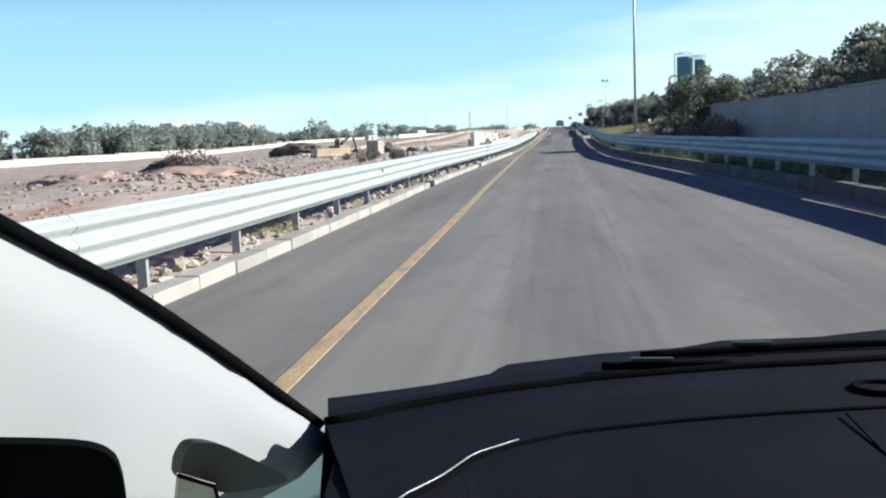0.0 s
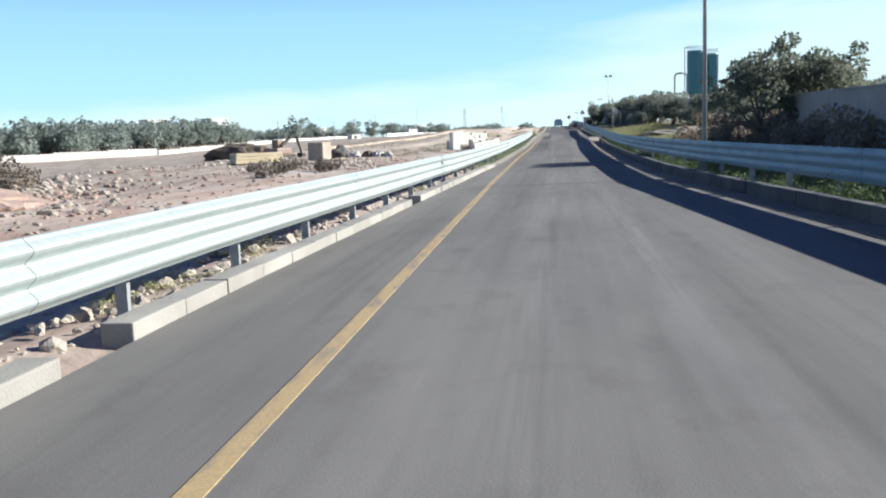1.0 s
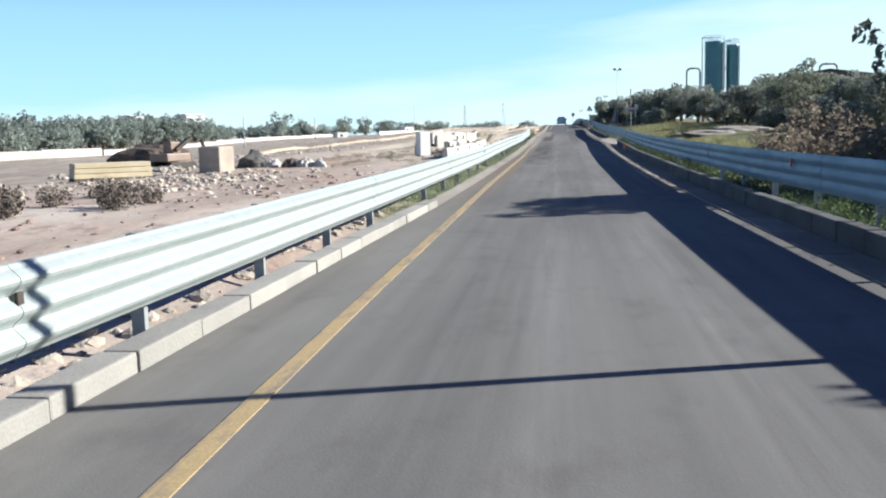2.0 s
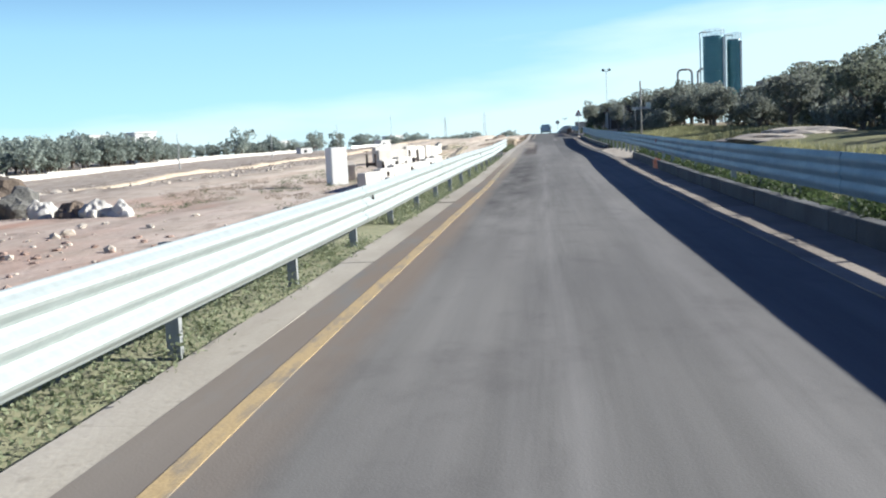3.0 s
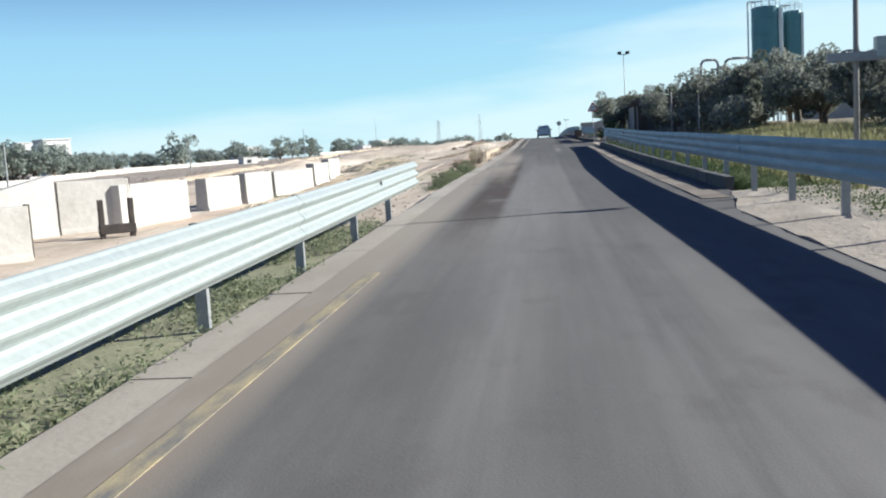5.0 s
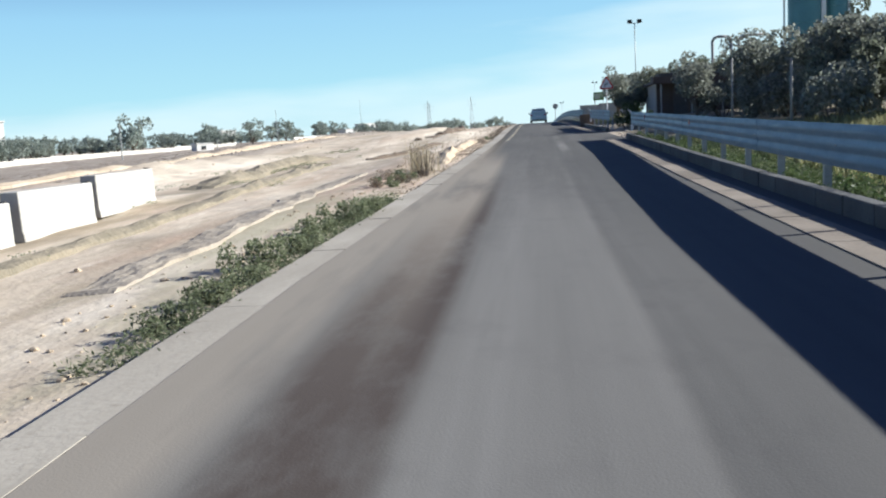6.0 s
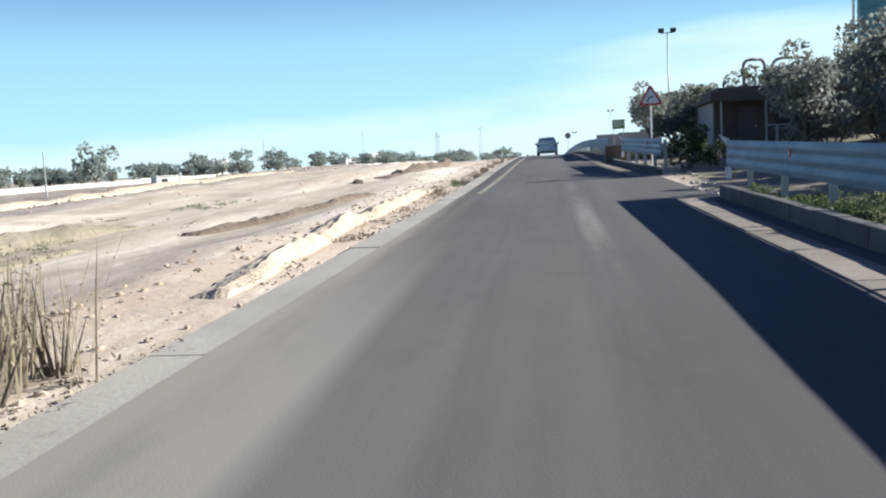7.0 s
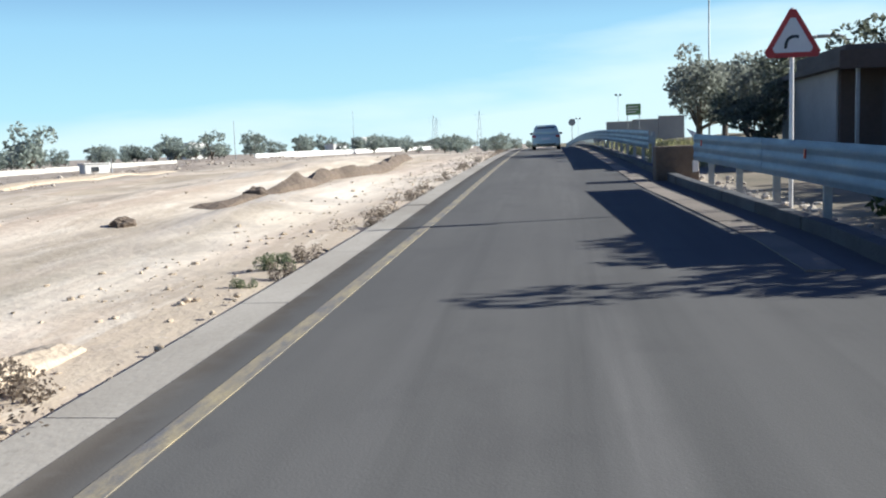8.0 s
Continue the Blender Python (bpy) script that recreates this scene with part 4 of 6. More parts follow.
place(hedge, [(23.0 + r5.uniform(-1.5, 2.5), y + r5.uniform(-1, 1), r5.uniform(0.9, 1.25), r5.uniform(0, 360)) for y in np.arange(84, 152, 4.0)], "verge shrubs")
flowering = bush("flowering_shrub", 21, 1.5, 1.5, 1300, 0.06, M_WEED_SHADE, "leafy green shrub with pale flowers beside the driveway", "bush")
blossom_v, blossom_f = leaves(np.random.default_rng(77), [((0.35 * math.cos(k), 0.35 * math.sin(k), 0.35 + 0.16 * (k % 5)), (0.32, 0.32, 0.22)) for k in range(8)], 150, 0.045)
part("blossom", raw_mesh("blossom", blossom_v, blossom_f, M_SIGN_WHITE), M_SIGN_WHITE, flowering, "small pale flowers")
place(flowering, [(4.95, 163.9, 0.92, 0), (5.5, 165.4, 0.7, 140), (6.4, 166.8, 0.5, 60), (5.6, 163.6, 0.35, 200)])

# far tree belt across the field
far_a = tree("field_tree", 31, 7.0, 3.4, 780, 0.36, M_HAZE_LEAF, "hazy green tree in the belt beyond the field", 0.16)
far_b = tree("field_tree", 32, 6.2, 3.6, 780, 0.36, M_HAZE_LEAF, "rounded green tree in the belt beyond the field", 0.14)
r6 = random.Random(6)
belt_a, belt_b = [], []
y = 92.0
while y < 345:
    x = -74 - r6.uniform(0, 16) - (y - 92) * 0.035 - max(160 - y, 0) * 0.5
    (belt_a if r6.random() < 0.5 else belt_b).append((x, y, r6.uniform(0.52, 0.86) * (1 if y < 245 else 0.66), r6.uniform(0, 360)))
    y += r6.uniform(0.9, 1.9) * (1 if y < 295 else 3)
y = 350.0
while y < 900:
    x = -70 - r6.uniform(0, 45) + (y - 350) * 0.05
    (belt_a if r6.random() < 0.5 else belt_b).append((x, y, r6.uniform(0.5, 0.95), r6.uniform(0, 360)))
    y += r6.uniform(4.0, 11.0)
for k in range(14):
    belt_b.append((-88.0 - k * 1.9, 385.0 + r6.uniform(-8, 8), r6.uniform(0.5, 0.72), r6.uniform(0, 360)))
for k in range(70):
    y = r6.uniform(390, 760)
    (belt_a if r6.random() < 0.5 else belt_b).append((-9.0 - r6.random() * y * 0.15, y, r6.uniform(0.42, 0.8), r6.uniform(0, 360)))
for k in range(22):
    belt_a.append((-83.0 + r6.uniform(-4, 3) - max(150 - (120 + k * 5.2), 0) * 0.5, 120.0 + k * 5.2 + r6.uniform(-2, 2), r6.uniform(0.74, 0.94), r6.uniform(0, 360)))
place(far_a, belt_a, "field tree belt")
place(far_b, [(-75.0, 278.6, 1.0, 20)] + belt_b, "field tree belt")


# ---- right-hand verge: wall, hut, silos ----
def wall_run(name, a, b, height, thick, panel, mat, label, category="wall", cap=True):
    """A wall of panels between two places, each panel a part."""
    e = thing(name, label, category, kind="", at=(a[0], a[1], land(*a)))
    base = e.matrix_basis.inverted()
    d = Vector((b[0] - a[0], b[1] - a[1], 0))
    n = max(int(round(d.length / panel)), 1)
    ang = math.atan2(d.y, d.x)
    for k in range(n):
        p = Vector((a[0], a[1], 0)) + d * (k / n)
        q = Vector((a[0], a[1], 0)) + d * ((k + 0.5) / n)
        ln = d.length / n
        m = base @ Matrix.Translation((p.x, p.y, land(q.x, q.y))) @ Matrix.Rotation(ang, 4, "Z")
        bm = bmesh.new()
        box(bm, (0.01, -thick / 2, -0.4), (ln - 0.01, thick / 2, height), 0.012)
        if cap:
            box(bm, (0.0, -thick / 2 - 0.04, height), (ln, thick / 2 + 0.04, height + 0.07), 0.01)
        bmesh.ops.transform(bm, matrix=m, verts=bm.verts)
        part("panel", bm, mat, e)
    return e


wall_run("boundary_wall", (9.0, 18.0), (9.2, 57.5), 2.2, 0.2, 3.0, M_GREYWALL, "grey cement boundary wall below the roadside trees")
wall_run("field_wall", (-100.0, 84.0), (-63.5, 158.0), 1.1, 0.3, 9.0, M_WHITE_CONCRETE, "long whitewashed wall across the field", cap=False)
wall_run("field_wall", (-63.5, 158.5), (-66.0, 310.0), 0.7, 0.3, 9.0, M_WHITE_CONCRETE, "long low whitewashed wall across the field", cap=False)
wall_run("field_wall", (-58.0, 330.0), (-40.0, 640.0), 1.2, 0.3, 14.0, M_WHITEPAINT, "distant low pale wall across the field", cap=False)


def hut(x, y, turn):
    """A low hut with its porch towards -y."""
    e = thing("roadside_hut", "dark brown flat-roofed roadside hut in the shade", "hut", at=(x, y, land(x, y) - 0.05), turn=turn)
    w, d, h = 7.4, 6.0, 2.3
    bm = bmesh.new()
    box(bm, (0, 0, 0), (w, d, h), 0.02)
    part("wall", bm, M_BROWNWALL, e)
    bm = bmesh.new()
    box(bm, (-0.06, 0.15, -0.1), (-0.004, d, h), 0.01)
    part("side_wall", bm, M_GREYWALL, e, "grey rendered side wall")
    bm = bmesh.new()
    box(bm, (-0.35, -1.1, h), (w + 0.3, d + 0.3, h + 0.16), 0.02)
    roof = part("roof", bm, M_ROOF, e)
    bm = bmesh.new()
    box(bm, (-0.37, -1.14, h - 0.06), (w + 0.32, -1.1, h + 0.42))
    part("fascia", bm, M_BROWNWALL, roof)
    bm = bmesh.new()
    box(bm, (0.3, 0.6, h + 0.16), (w - 0.3, d - 0.3, h + 0.72), 0.03)
    part("roof_upstand", bm, M_ROOF, roof)
    for k in range(4):
        bm = bmesh.new()
        xx = 0.1 + k * 2.05
        box(bm, (xx, -1.0, 0), (xx + 0.09, -0.91, h), 0.01)
        part("porch_post", bm, M_STEEL_POST, e, "thin grey porch post")
    bm = bmesh.new()
    box(bm, (1.1, -0.03, 0.02), (2.05, 0.02, 2.05), 0.008)
    door = part("door", bm, M_ROOF, e, "plain dark door")
    bm = bmesh.new()
    box(bm, (1.9, -0.07, 1.0), (1.95, -0.03, 1.12))
    part("handle", bm, M_STEEL_POST, door)
    for xx in (2.8, 4.7):
        bm = bmesh.new()
        box(bm, (xx, -0.02, 0.95), (xx + 1.2, 0.02, 1.8), 0.006)
        win = part("window", bm, M_GLASS_DARK, e)
        bm = bmesh.new()
        box(bm, (xx - 0.05, -0.07, 0.90), (xx + 1.25, -0.02, 0.95))
        part("sill", bm, M_STEEL_POST, win)
    return e


hut(8.45, 178.9, 0)


def silo(x, y, radius, height, mat, label):
    z = land(x, y)
    e = thing("silo", label, "silo", "plant silos", at=(x, y, z))
    bm = bmesh.new()
    n = 40
    rows = []
    for h, r in ((height * 0.28, radius * 0.25), (height * 0.40, radius), (height * 0.985, radius), (height, radius * 0.93)):
        rows.append([(r * math.cos(k * math.tau / n), r * math.sin(k * math.tau / n), h) for k in range(n)])
    loft(bm, rows)
    body = part("body", bm, mat, e, smooth=False)
    for k in range(4):
        bm = bmesh.new()
        hh = height * (0.45 + 0.15 * k)
        loft(bm, [[(r * math.cos(j * math.tau / n), r * math.sin(j * math.tau / n), hh + dz) for j in range(n)] for r, dz in ((radius, -0.04), (radius + 0.05, -0.02), (radius + 0.05, 0.02), (radius, 0.04))], caps=False)
        part("hoop", bm, mat, body)
    for k in range(4):
        a = math.pi / 4 + k * math.pi / 2
        bm = bmesh.new()
        tube(bm, (radius * 0.85 * math.cos(a), radius * 0.85 * math.sin(a), -0.3), (radius * 0.85 * math.cos(a), radius * 0.85 * math.sin(a), height * 0.42), 0.14, 0.14, 8)
        part("leg", bm, M_STEEL_POST, e)
    bm = bmesh.new()
    for k in range(12):
        a = k * math.tau / 12
        tube(bm, (radius * math.cos(a), radius * math.sin(a), height * 0.98), (radius * math.cos(a), radius * math.sin(a), height + 1.0), 0.035, 0.035, 5)
    for zz in (0.55, 1.0):
        for k in range(12):
            a, b = k * math.tau / 12, (k + 1) * math.tau / 12
            tube(bm, (radius * math.cos(a), radius * math.sin(a), height + zz), (radius * math.cos(b), radius * math.sin(b), height + zz), 0.03, 0.03, 5, False)
    part("railing", bm, M_SILO_PALE, e, "pale top railing")
    bm = bmesh.new()
    tube(bm, (-radius - 0.55, -0.5, 0), (-radius - 0.55, -0.5, height + 0.7), 0.11, 0.11, 8)
    tube(bm, (-radius - 0.55, -0.5, height + 0.7), (-radius * 0.3, -0.5, height + 0.7), 0.11, 0.11, 8)
    part("fill_pipe", bm, M_SILO_PALE, e, "pale filling pipe")
    bm = bmesh.new()
    box(bm, (radius * 0.72, -radius * 0.78, height * 0.4), (radius * 0.98, -radius * 0.62, height * 0.98))
    part("ladder_cage", bm, M_SILO_PALE, e, "pale ladder cage")
    return e


silo(28.9, 216.0, 1.75, 14.6, M_SILO, "tall teal cylindrical plant silo with pale railing and pipe")
silo(32.3, 216.5, 1.15, 14.0, M_SILO, "slimmer teal cylindrical plant silo beside its twin")


def pipe_arch(x, y, w, h, z):
    e = thing("pipe_arch", "grey industrial pipe arch above a plant roof", "pipe", at=(x, y, z))
    bm = bmesh.new()
    pts = [(-w / 2, 0, -13.5), (-w / 2, 0, h * 0.6), (-w * 0.4, 0, h * 0.9), (-w * 0.25, 0, h), (w * 0.25, 0, h), (w * 0.4, 0, h * 0.9), (w / 2, 0, h * 0.6), (w / 2, 0, -13.5)]
    for a, b in zip(pts, pts[1:]):
        tube(bm, a, b, 0.28, 0.28, 10)
    part("pipe", bm, M_GREYWALL, e, smooth=True)
    return e


for px_, py_, ww in ((37.3, 302.0, 3.6), (43.6, 302.0, 6.0), (67.0, 302.0, 4.2), (73.6, 303.0, 4.6)):
    pipe_arch(px_, py_, ww, 2.0, 16.2)


def plant_building(x, y, w, d, h, label):
    e = thing("plant_building", label, "building", at=(x, y, land(x, y) - 0.1))
    bm = bmesh.new()
    box(bm, (-w / 2, 0, 0), (w / 2, d, h), 0.05)
    part("wall", bm, M_GREYWALL, e)
    bm = bmesh.new()
    loft(bm, [[(-w / 2 - 0.3, yy, h), (w / 2 + 0.3, yy, h), (0, yy, h + w * 0.07)] for yy in (-0.3, d + 0.3)])
    part("roof", bm, M_ROOF, e)
    for k in range(int(w / 4)):
        bm = bmesh.new()
        xx = -w / 2 + 1.4 + k * 4
        box(bm, (xx, -0.05, h * 0.55), (xx + 1.8, 0.05, h * 0.8), 0.02)
        part("window", bm, M_GLASS_DARK, e)
    return e


plant_building(72.0, 296.0, 30.0, 14.0, 13.0, "low grey industrial plant building behind trees")


def board_sign(x, y):
    e = thing("green_board_sign", "green advertising board on posts by the road", "sign", at=(x, y, land(x, y)))
    for s in (-1, 1):
        bm = bmesh.new()
        tube(bm, (s * 1.0, 0, 0), (s * 1.0, 0, 5.2), 0.07, 0.07, 8)
        part("post", bm, M_STEEL_POST, e)
    bm = bmesh.new()
    box(bm, (-1.25, -0.06, 3.9), (1.25, 0.06, 5.4), 0.02)
    board = part("board", bm, M_GREENSIGN, e, "green board")
    for k, (a, b, zz) in enumerate(((-1.0, 0.8, 5.0), (-1.0, 0.9, 4.65), (-1.0, 0.4, 4.3))):
        bm = bmesh.new()
        box(bm, (a, -0.068, zz - 0.07), (b, -0.06, zz + 0.07))
        part("text_bar", bm, M_SIGN_WHITE, board)
    return e


wall_run("concrete_wall", (6.9, 256.0), (15.5, 257.0), 2.5, 0.25, 2.9, M_GREYWALL, "grey concrete wall across the far verge below the board")
board_sign(9.5, 252.0).scale = (0.62, 0.62, 0.78)
wall_run("parapet", (6.8, 262.0), (9.0, 330.0), 1.5, 0.3, 5.0, M_GREYWALL, "grey concrete parapet along the far verge")


# ---- houses and masts beyond the field ----
def house(x, y, w, d, storeys, label, mat=M_WHITEPAINT):
    e = thing("farm_house", label, "house", at=(x, y, land(x, y) - 0.2), turn=48)
    h = storeys * 3.1
    bm = bmesh.new()
    box(bm, (-w / 2, 0, 0), (w / 2, d, h), 0.04)
    part("wall", bm, mat, e)
    bm = bmesh.new()
    box(bm, (-w / 2 - 0.2, -0.2, h), (w / 2 + 0.2, d + 0.2, h + 0.25), 0.03)
    part("roof", bm, mat, e)
    for s in range(storeys):
        for k in range(max(int(w / 3), 1)):
            xx = -w / 2 + 0.9 + k * 3.0
            bm = bmesh.new()
            box(bm, (xx, -0.04, s * 3.1 + 1.0), (xx + 1.1, 0.05, s * 3.1 + 2.3), 0.02)
            win = part("window", bm, M_GLASS_DARK, e)
            bm = bmesh.new()
            box(bm, (xx - 0.08, -0.12, s * 3.1 + 0.92), (xx + 1.18, -0.04, s * 3.1 + 1.0))
            part("sill", bm, M_GUTTER, win)
        for k in range(max(int(d / 4), 1)):
            bm = bmesh.new()
            box(bm, (w / 2 - 0.05, 1.0 + k * 4, s * 3.1 + 1.0), (w / 2 + 0.04, 2.1 + k * 4, s * 3.1 + 2.3), 0.02)
            part("window", bm, M_GLASS_DARK, e)
    return e


house(-90.5, 258.0, 5.0, 6.0, 2, "pale flat-roofed house behind the tree belt").scale.z = 1.08
house(-101.6, 410.5, 5.5, 6.0, 2, "pale distant house among trees").scale.z = 0.78
house(-108.0, 414.0, 4.5, 6.0, 2, "pale distant house among trees").scale.z = 0.72
house(-150.0, 352.0, 9.0, 8.0, 3, "pale distant house above the tree belt")
house(-52.0, 254.0, 3.6, 2.4, 1, "small white site cabin beyond the field").scale = (0.8, 0.8, 0.42)
house(-66.0, 440.0, 5.0, 5.0, 1, "small white distant farm building")
house(-80.0, 560.0, 9.0, 8.0, 2, "pale distant house near the horizon")
house(-30.0, 700.0, 14.0, 8.0, 1, "low pale building near the horizon")


def mast(x, y, h, label, lattice=False):
    e = thing("mast", label, "mast", at=(x, y, land(x, y) - 0.2))
    bm = bmesh.new()
    if lattice:
        for sx in (-1, 1):
            for sy in (-1, 1):
                tube(bm, (sx * h * 0.07, sy * h * 0.07, 0), (sx * 0.15, sy * 0.15, h), 0.05, 0.035, 5)
        for k in range(7):
            z0, z1 = h * k / 7, h * (k + 1) / 7
            r0, r1 = h * 0.07 * (1 - k / 7) + 0.1, h * 0.07 * (1 - (k + 1) / 7) + 0.1
            for sy in (-1, 1):
                tube(bm, (-r0, sy * r0, z0), (r1, sy * r1, z1), 0.025, 0.025, 4)
                tube(bm, (r0, sy * r0, z0), (-r1, sy * r1, z1), 0.025, 0.025, 4)
        for zz in (0.78, 0.9):
            tube(bm, (-h * 0.16, 0, h * zz), (h * 0.16, 0, h * zz), 0.045, 0.03, 5)
    else:
        tube(bm, (0, 0, 0), (0, 0, h), 0.10, 0.05, 8)
    part("shaft", bm, M_STEEL_POST, e)
    return e


mast(-47.4, 171.2, 4.8, "thin pale field pole")
mast(-49.2, 218.6, 4.6, "thin pale field pole beyond the graded strip")
mast(-49.5, 252.5, 2.0, "short white gate post beyond the field")
mast(-55.0, 257.0, 2.0, "short white gate post beyond the field")
mast(-62.0, 330.0, 8.0, "thin pale pole among distant trees")
mast(-64.4, 670.0, 19.0, "distant lattice power pylon", True)
mast(-73.5, 758.0, 20.0, "distant lattice power pylon", True)
mast(-36.0, 640.0, 20.0, "distant lattice power pylon", True)
mast(-70.0, 480.0, 15.0, "distant thin radio mast")
mast(-28.0, 520.0, 9.0, "distant thin pole by the road")


# ---- the field: blocks, spoil and rubble ----
def rock_mesh(name, seed, size, mat, squash=0.7, detail=2):
    bm = bmesh.new()
    bmesh.ops.create_icosphere(bm, subdivisions=detail, radius=1.0)
    off = Vector((seed * 3.1, seed * 1.7, seed * 0.9))
    for v in bm.verts:
        n = noise.noise(v.co * 1.1 + off) * 0.42 + noise.noise(v.co * 2.7 + off) * 0.2
        v.co = Vector((v.co.x * size[0], v.co.y * size[1], v.co.z * size[2])) * (1 + n)
    me = bpy.data.meshes.new(name)
    bm.to_mesh(me)
    bm.free()
    me.materials.append(mat)
    return me


def block(name, x, y, size, turn, label, category="concrete block", lean=0.0, mat=None, bevel=0.03, group="concrete blocks in the field"):
    """A cast block with chamfered edges and a lifting groove."""
    w, d, h = size
    bm = bmesh.new()
    box(bm, (-w / 2, -d / 2, 0), (w / 2, d / 2, h), bevel)
    for v in bm.verts:
        v.co += Vector((noise.noise(v.co * 2 + Vector((x, y, 0))), noise.noise(v.co * 2 + Vector((y, x, 0))), 0)) * 0.02
    e = part(name, bm, mat or M_WHITE_CONCRETE)
    e.matrix_basis = pose(x, y, land(x, y) - 0.06, lean, 0, turn)
    return tagged(e, label, category, group)


block("concrete_block", -8.05, 90.1, (0.66, 0.5, 1.46), 40, "upright white concrete block standing in the field", mat=M_WHITEPAINT)
block("concrete_block", -8.7, 94.3, (0.85, 0.95, 0.80), 18, "squat dirty concrete block tilted on the ground", lean=7, mat=M_STONE)


def barrier(x0, y0, x1, y1, h, label, thick=0.26, holes=0, rise=0.0):
    """A cast slab standing on edge between two points, with recessed lifting holes and iron end couplings."""
    ln = math.hypot(x1 - x0, y1 - y0)
    cx, cy = (x0 + x1) / 2, (y0 + y1) / 2
    e = thing("concrete_barrier", label, "barrier", "concrete barriers in the field", at=(cx, cy, land(cx, cy) - 0.06), turn=-math.degrees(math.atan2(x1 - x0, y1 - y0)))
    bm = bmesh.new()
    half = thick / 2
    prof = [(-half - 0.03, 0), (half + 0.03, 0), (half + 0.02, 0.12), (half, 0.18), (half * 0.9, 1), (-half * 0.9, 1), (-half, 0.18), (-half - 0.02, 0.12)]
    n = 4
    rings = []
    for k in range(n + 1):
        yy = -ln / 2 + ln * k / n
        hh = h + rise * (k / n - 0.5)
        rings.append([(px_ + 0.012 * noise.noise((cx + px_ * 5, yy, pz)), yy, pz * hh if pz == 1 else pz) for px_, pz in prof])
    loft(bm, rings)
    bmesh.ops.bevel(bm, geom=[q for q in bm.edges if q.is_manifold and q.calc_face_angle(0) > 0.5], offset=0.014, segments=1, affect="EDGES")
    part("body", bm, M_WHITE_CONCRETE, e)
    for k in range(holes):
        yy = -ln / 2 + ln * (k + 0.7) / (holes + 0.4)
        for d in (-0.09, 0.09):
            bm = bmesh.new()
            box(bm, (half * 0.88, yy + d - 0.035, h * 0.55), (half + 0.025, yy + d + 0.035, h * 0.55 + 0.16), 0.008)
            part("lifting_slot", bm, M_DARK_IRON, e, "dark lifting slot")
    bm = bmesh.new()
    box(bm, (-half * 0.3, ln / 2 - 0.02, 0.08), (half * 0.45, ln / 2 + 0.05, h + 0.02), 0.008)
    part("coupling", bm, M_DARK_IRON, e, "dark iron coupling")
    return e


LOW = "low white precast concrete barrier lying along the field edge"
for k in range(7):
    y0 = 85.5 + 2.1 * k
    barrier(-6.2 + 0.9 * k / 7, y0, -6.2 + 0.9 * (k + 0.96) / 7, y0 + 2.02, 0.62 + 0.016 * k, LOW, 0.3, 1 if k % 2 else 0)
for k in range(2):
    barrier(-7.3 + 0.32 * k, 95.0 + 2.35 * k, -7.0 + 0.32 * k, 97.25 + 2.35 * k, 0.80, "white precast concrete barrier in a second row", 0.3, 1)
STAND = "white precast concrete slab standing on edge in the field"
barrier(-9.5, 106.7, -8.18, 108.3, 0.92, STAND, 0.3)
barrier(-10.4, 110.6, -9.7, 111.8, 1.12, "white concrete slab with a sloping top standing in the field", 0.3, 0, 0.3)
barrier(-9.75, 112.0, -8.75, 113.1, 1.12, STAND, 0.3)
barrier(-8.85, 112.7, -8.55, 115.6, 0.96, STAND, 0.3)
barrier(-8.75, 117.3, -8.65, 119.6, 0.9, STAND, 0.34)
barrier(-8.6, 120.0, -8.5, 122.2, 0.95, STAND, 0.34)
barrier(-8.5, 122.5, -8.6, 127.7, 0.84, "long white concrete slab standing on edge beside the sandy field", 0.34)
barrier(-8.6, 127.95, -8.72, 130.7, 0.84, "white concrete slab standing on edge beside the sandy field", 0.34)
barrier(-8.74, 130.9, -9.1, 134.4, 0.84, "white concrete slab standing on edge beside the sandy field", 0.34)


def steel_bracket(x, y, turn):
    """A forked iron bracket: a base bar with two uprights."""
    e = thing("steel_bracket", "dark rusty forked steel bracket beside a concrete slab", "bracket", "steel brackets", at=(x, y, land(x, y) - 0.04), turn=turn)
    bm = bmesh.new()
    box(bm, (-0.34, -0.08, 0.12), (0.34, 0.08, 0.30), 0.02)
    part("base_bar", bm, M_DARK_IRON, e)
    for sx in (-0.28, 0.28):
        bm = bmesh.new()
        box(bm, (sx - 0.05, -0.05, 0), (sx + 0.05, 0.05, 0.78), 0.012)
        part("upright", bm, M_DARK_IRON, e)
    return e


for x, y, a in ((-9.75, 106.2, -20), (-8.1, 111.2, 40), (-6.75, 94.4, 10), (-5.75, 96.5, 0)):
    steel_bracket(x, y, a)


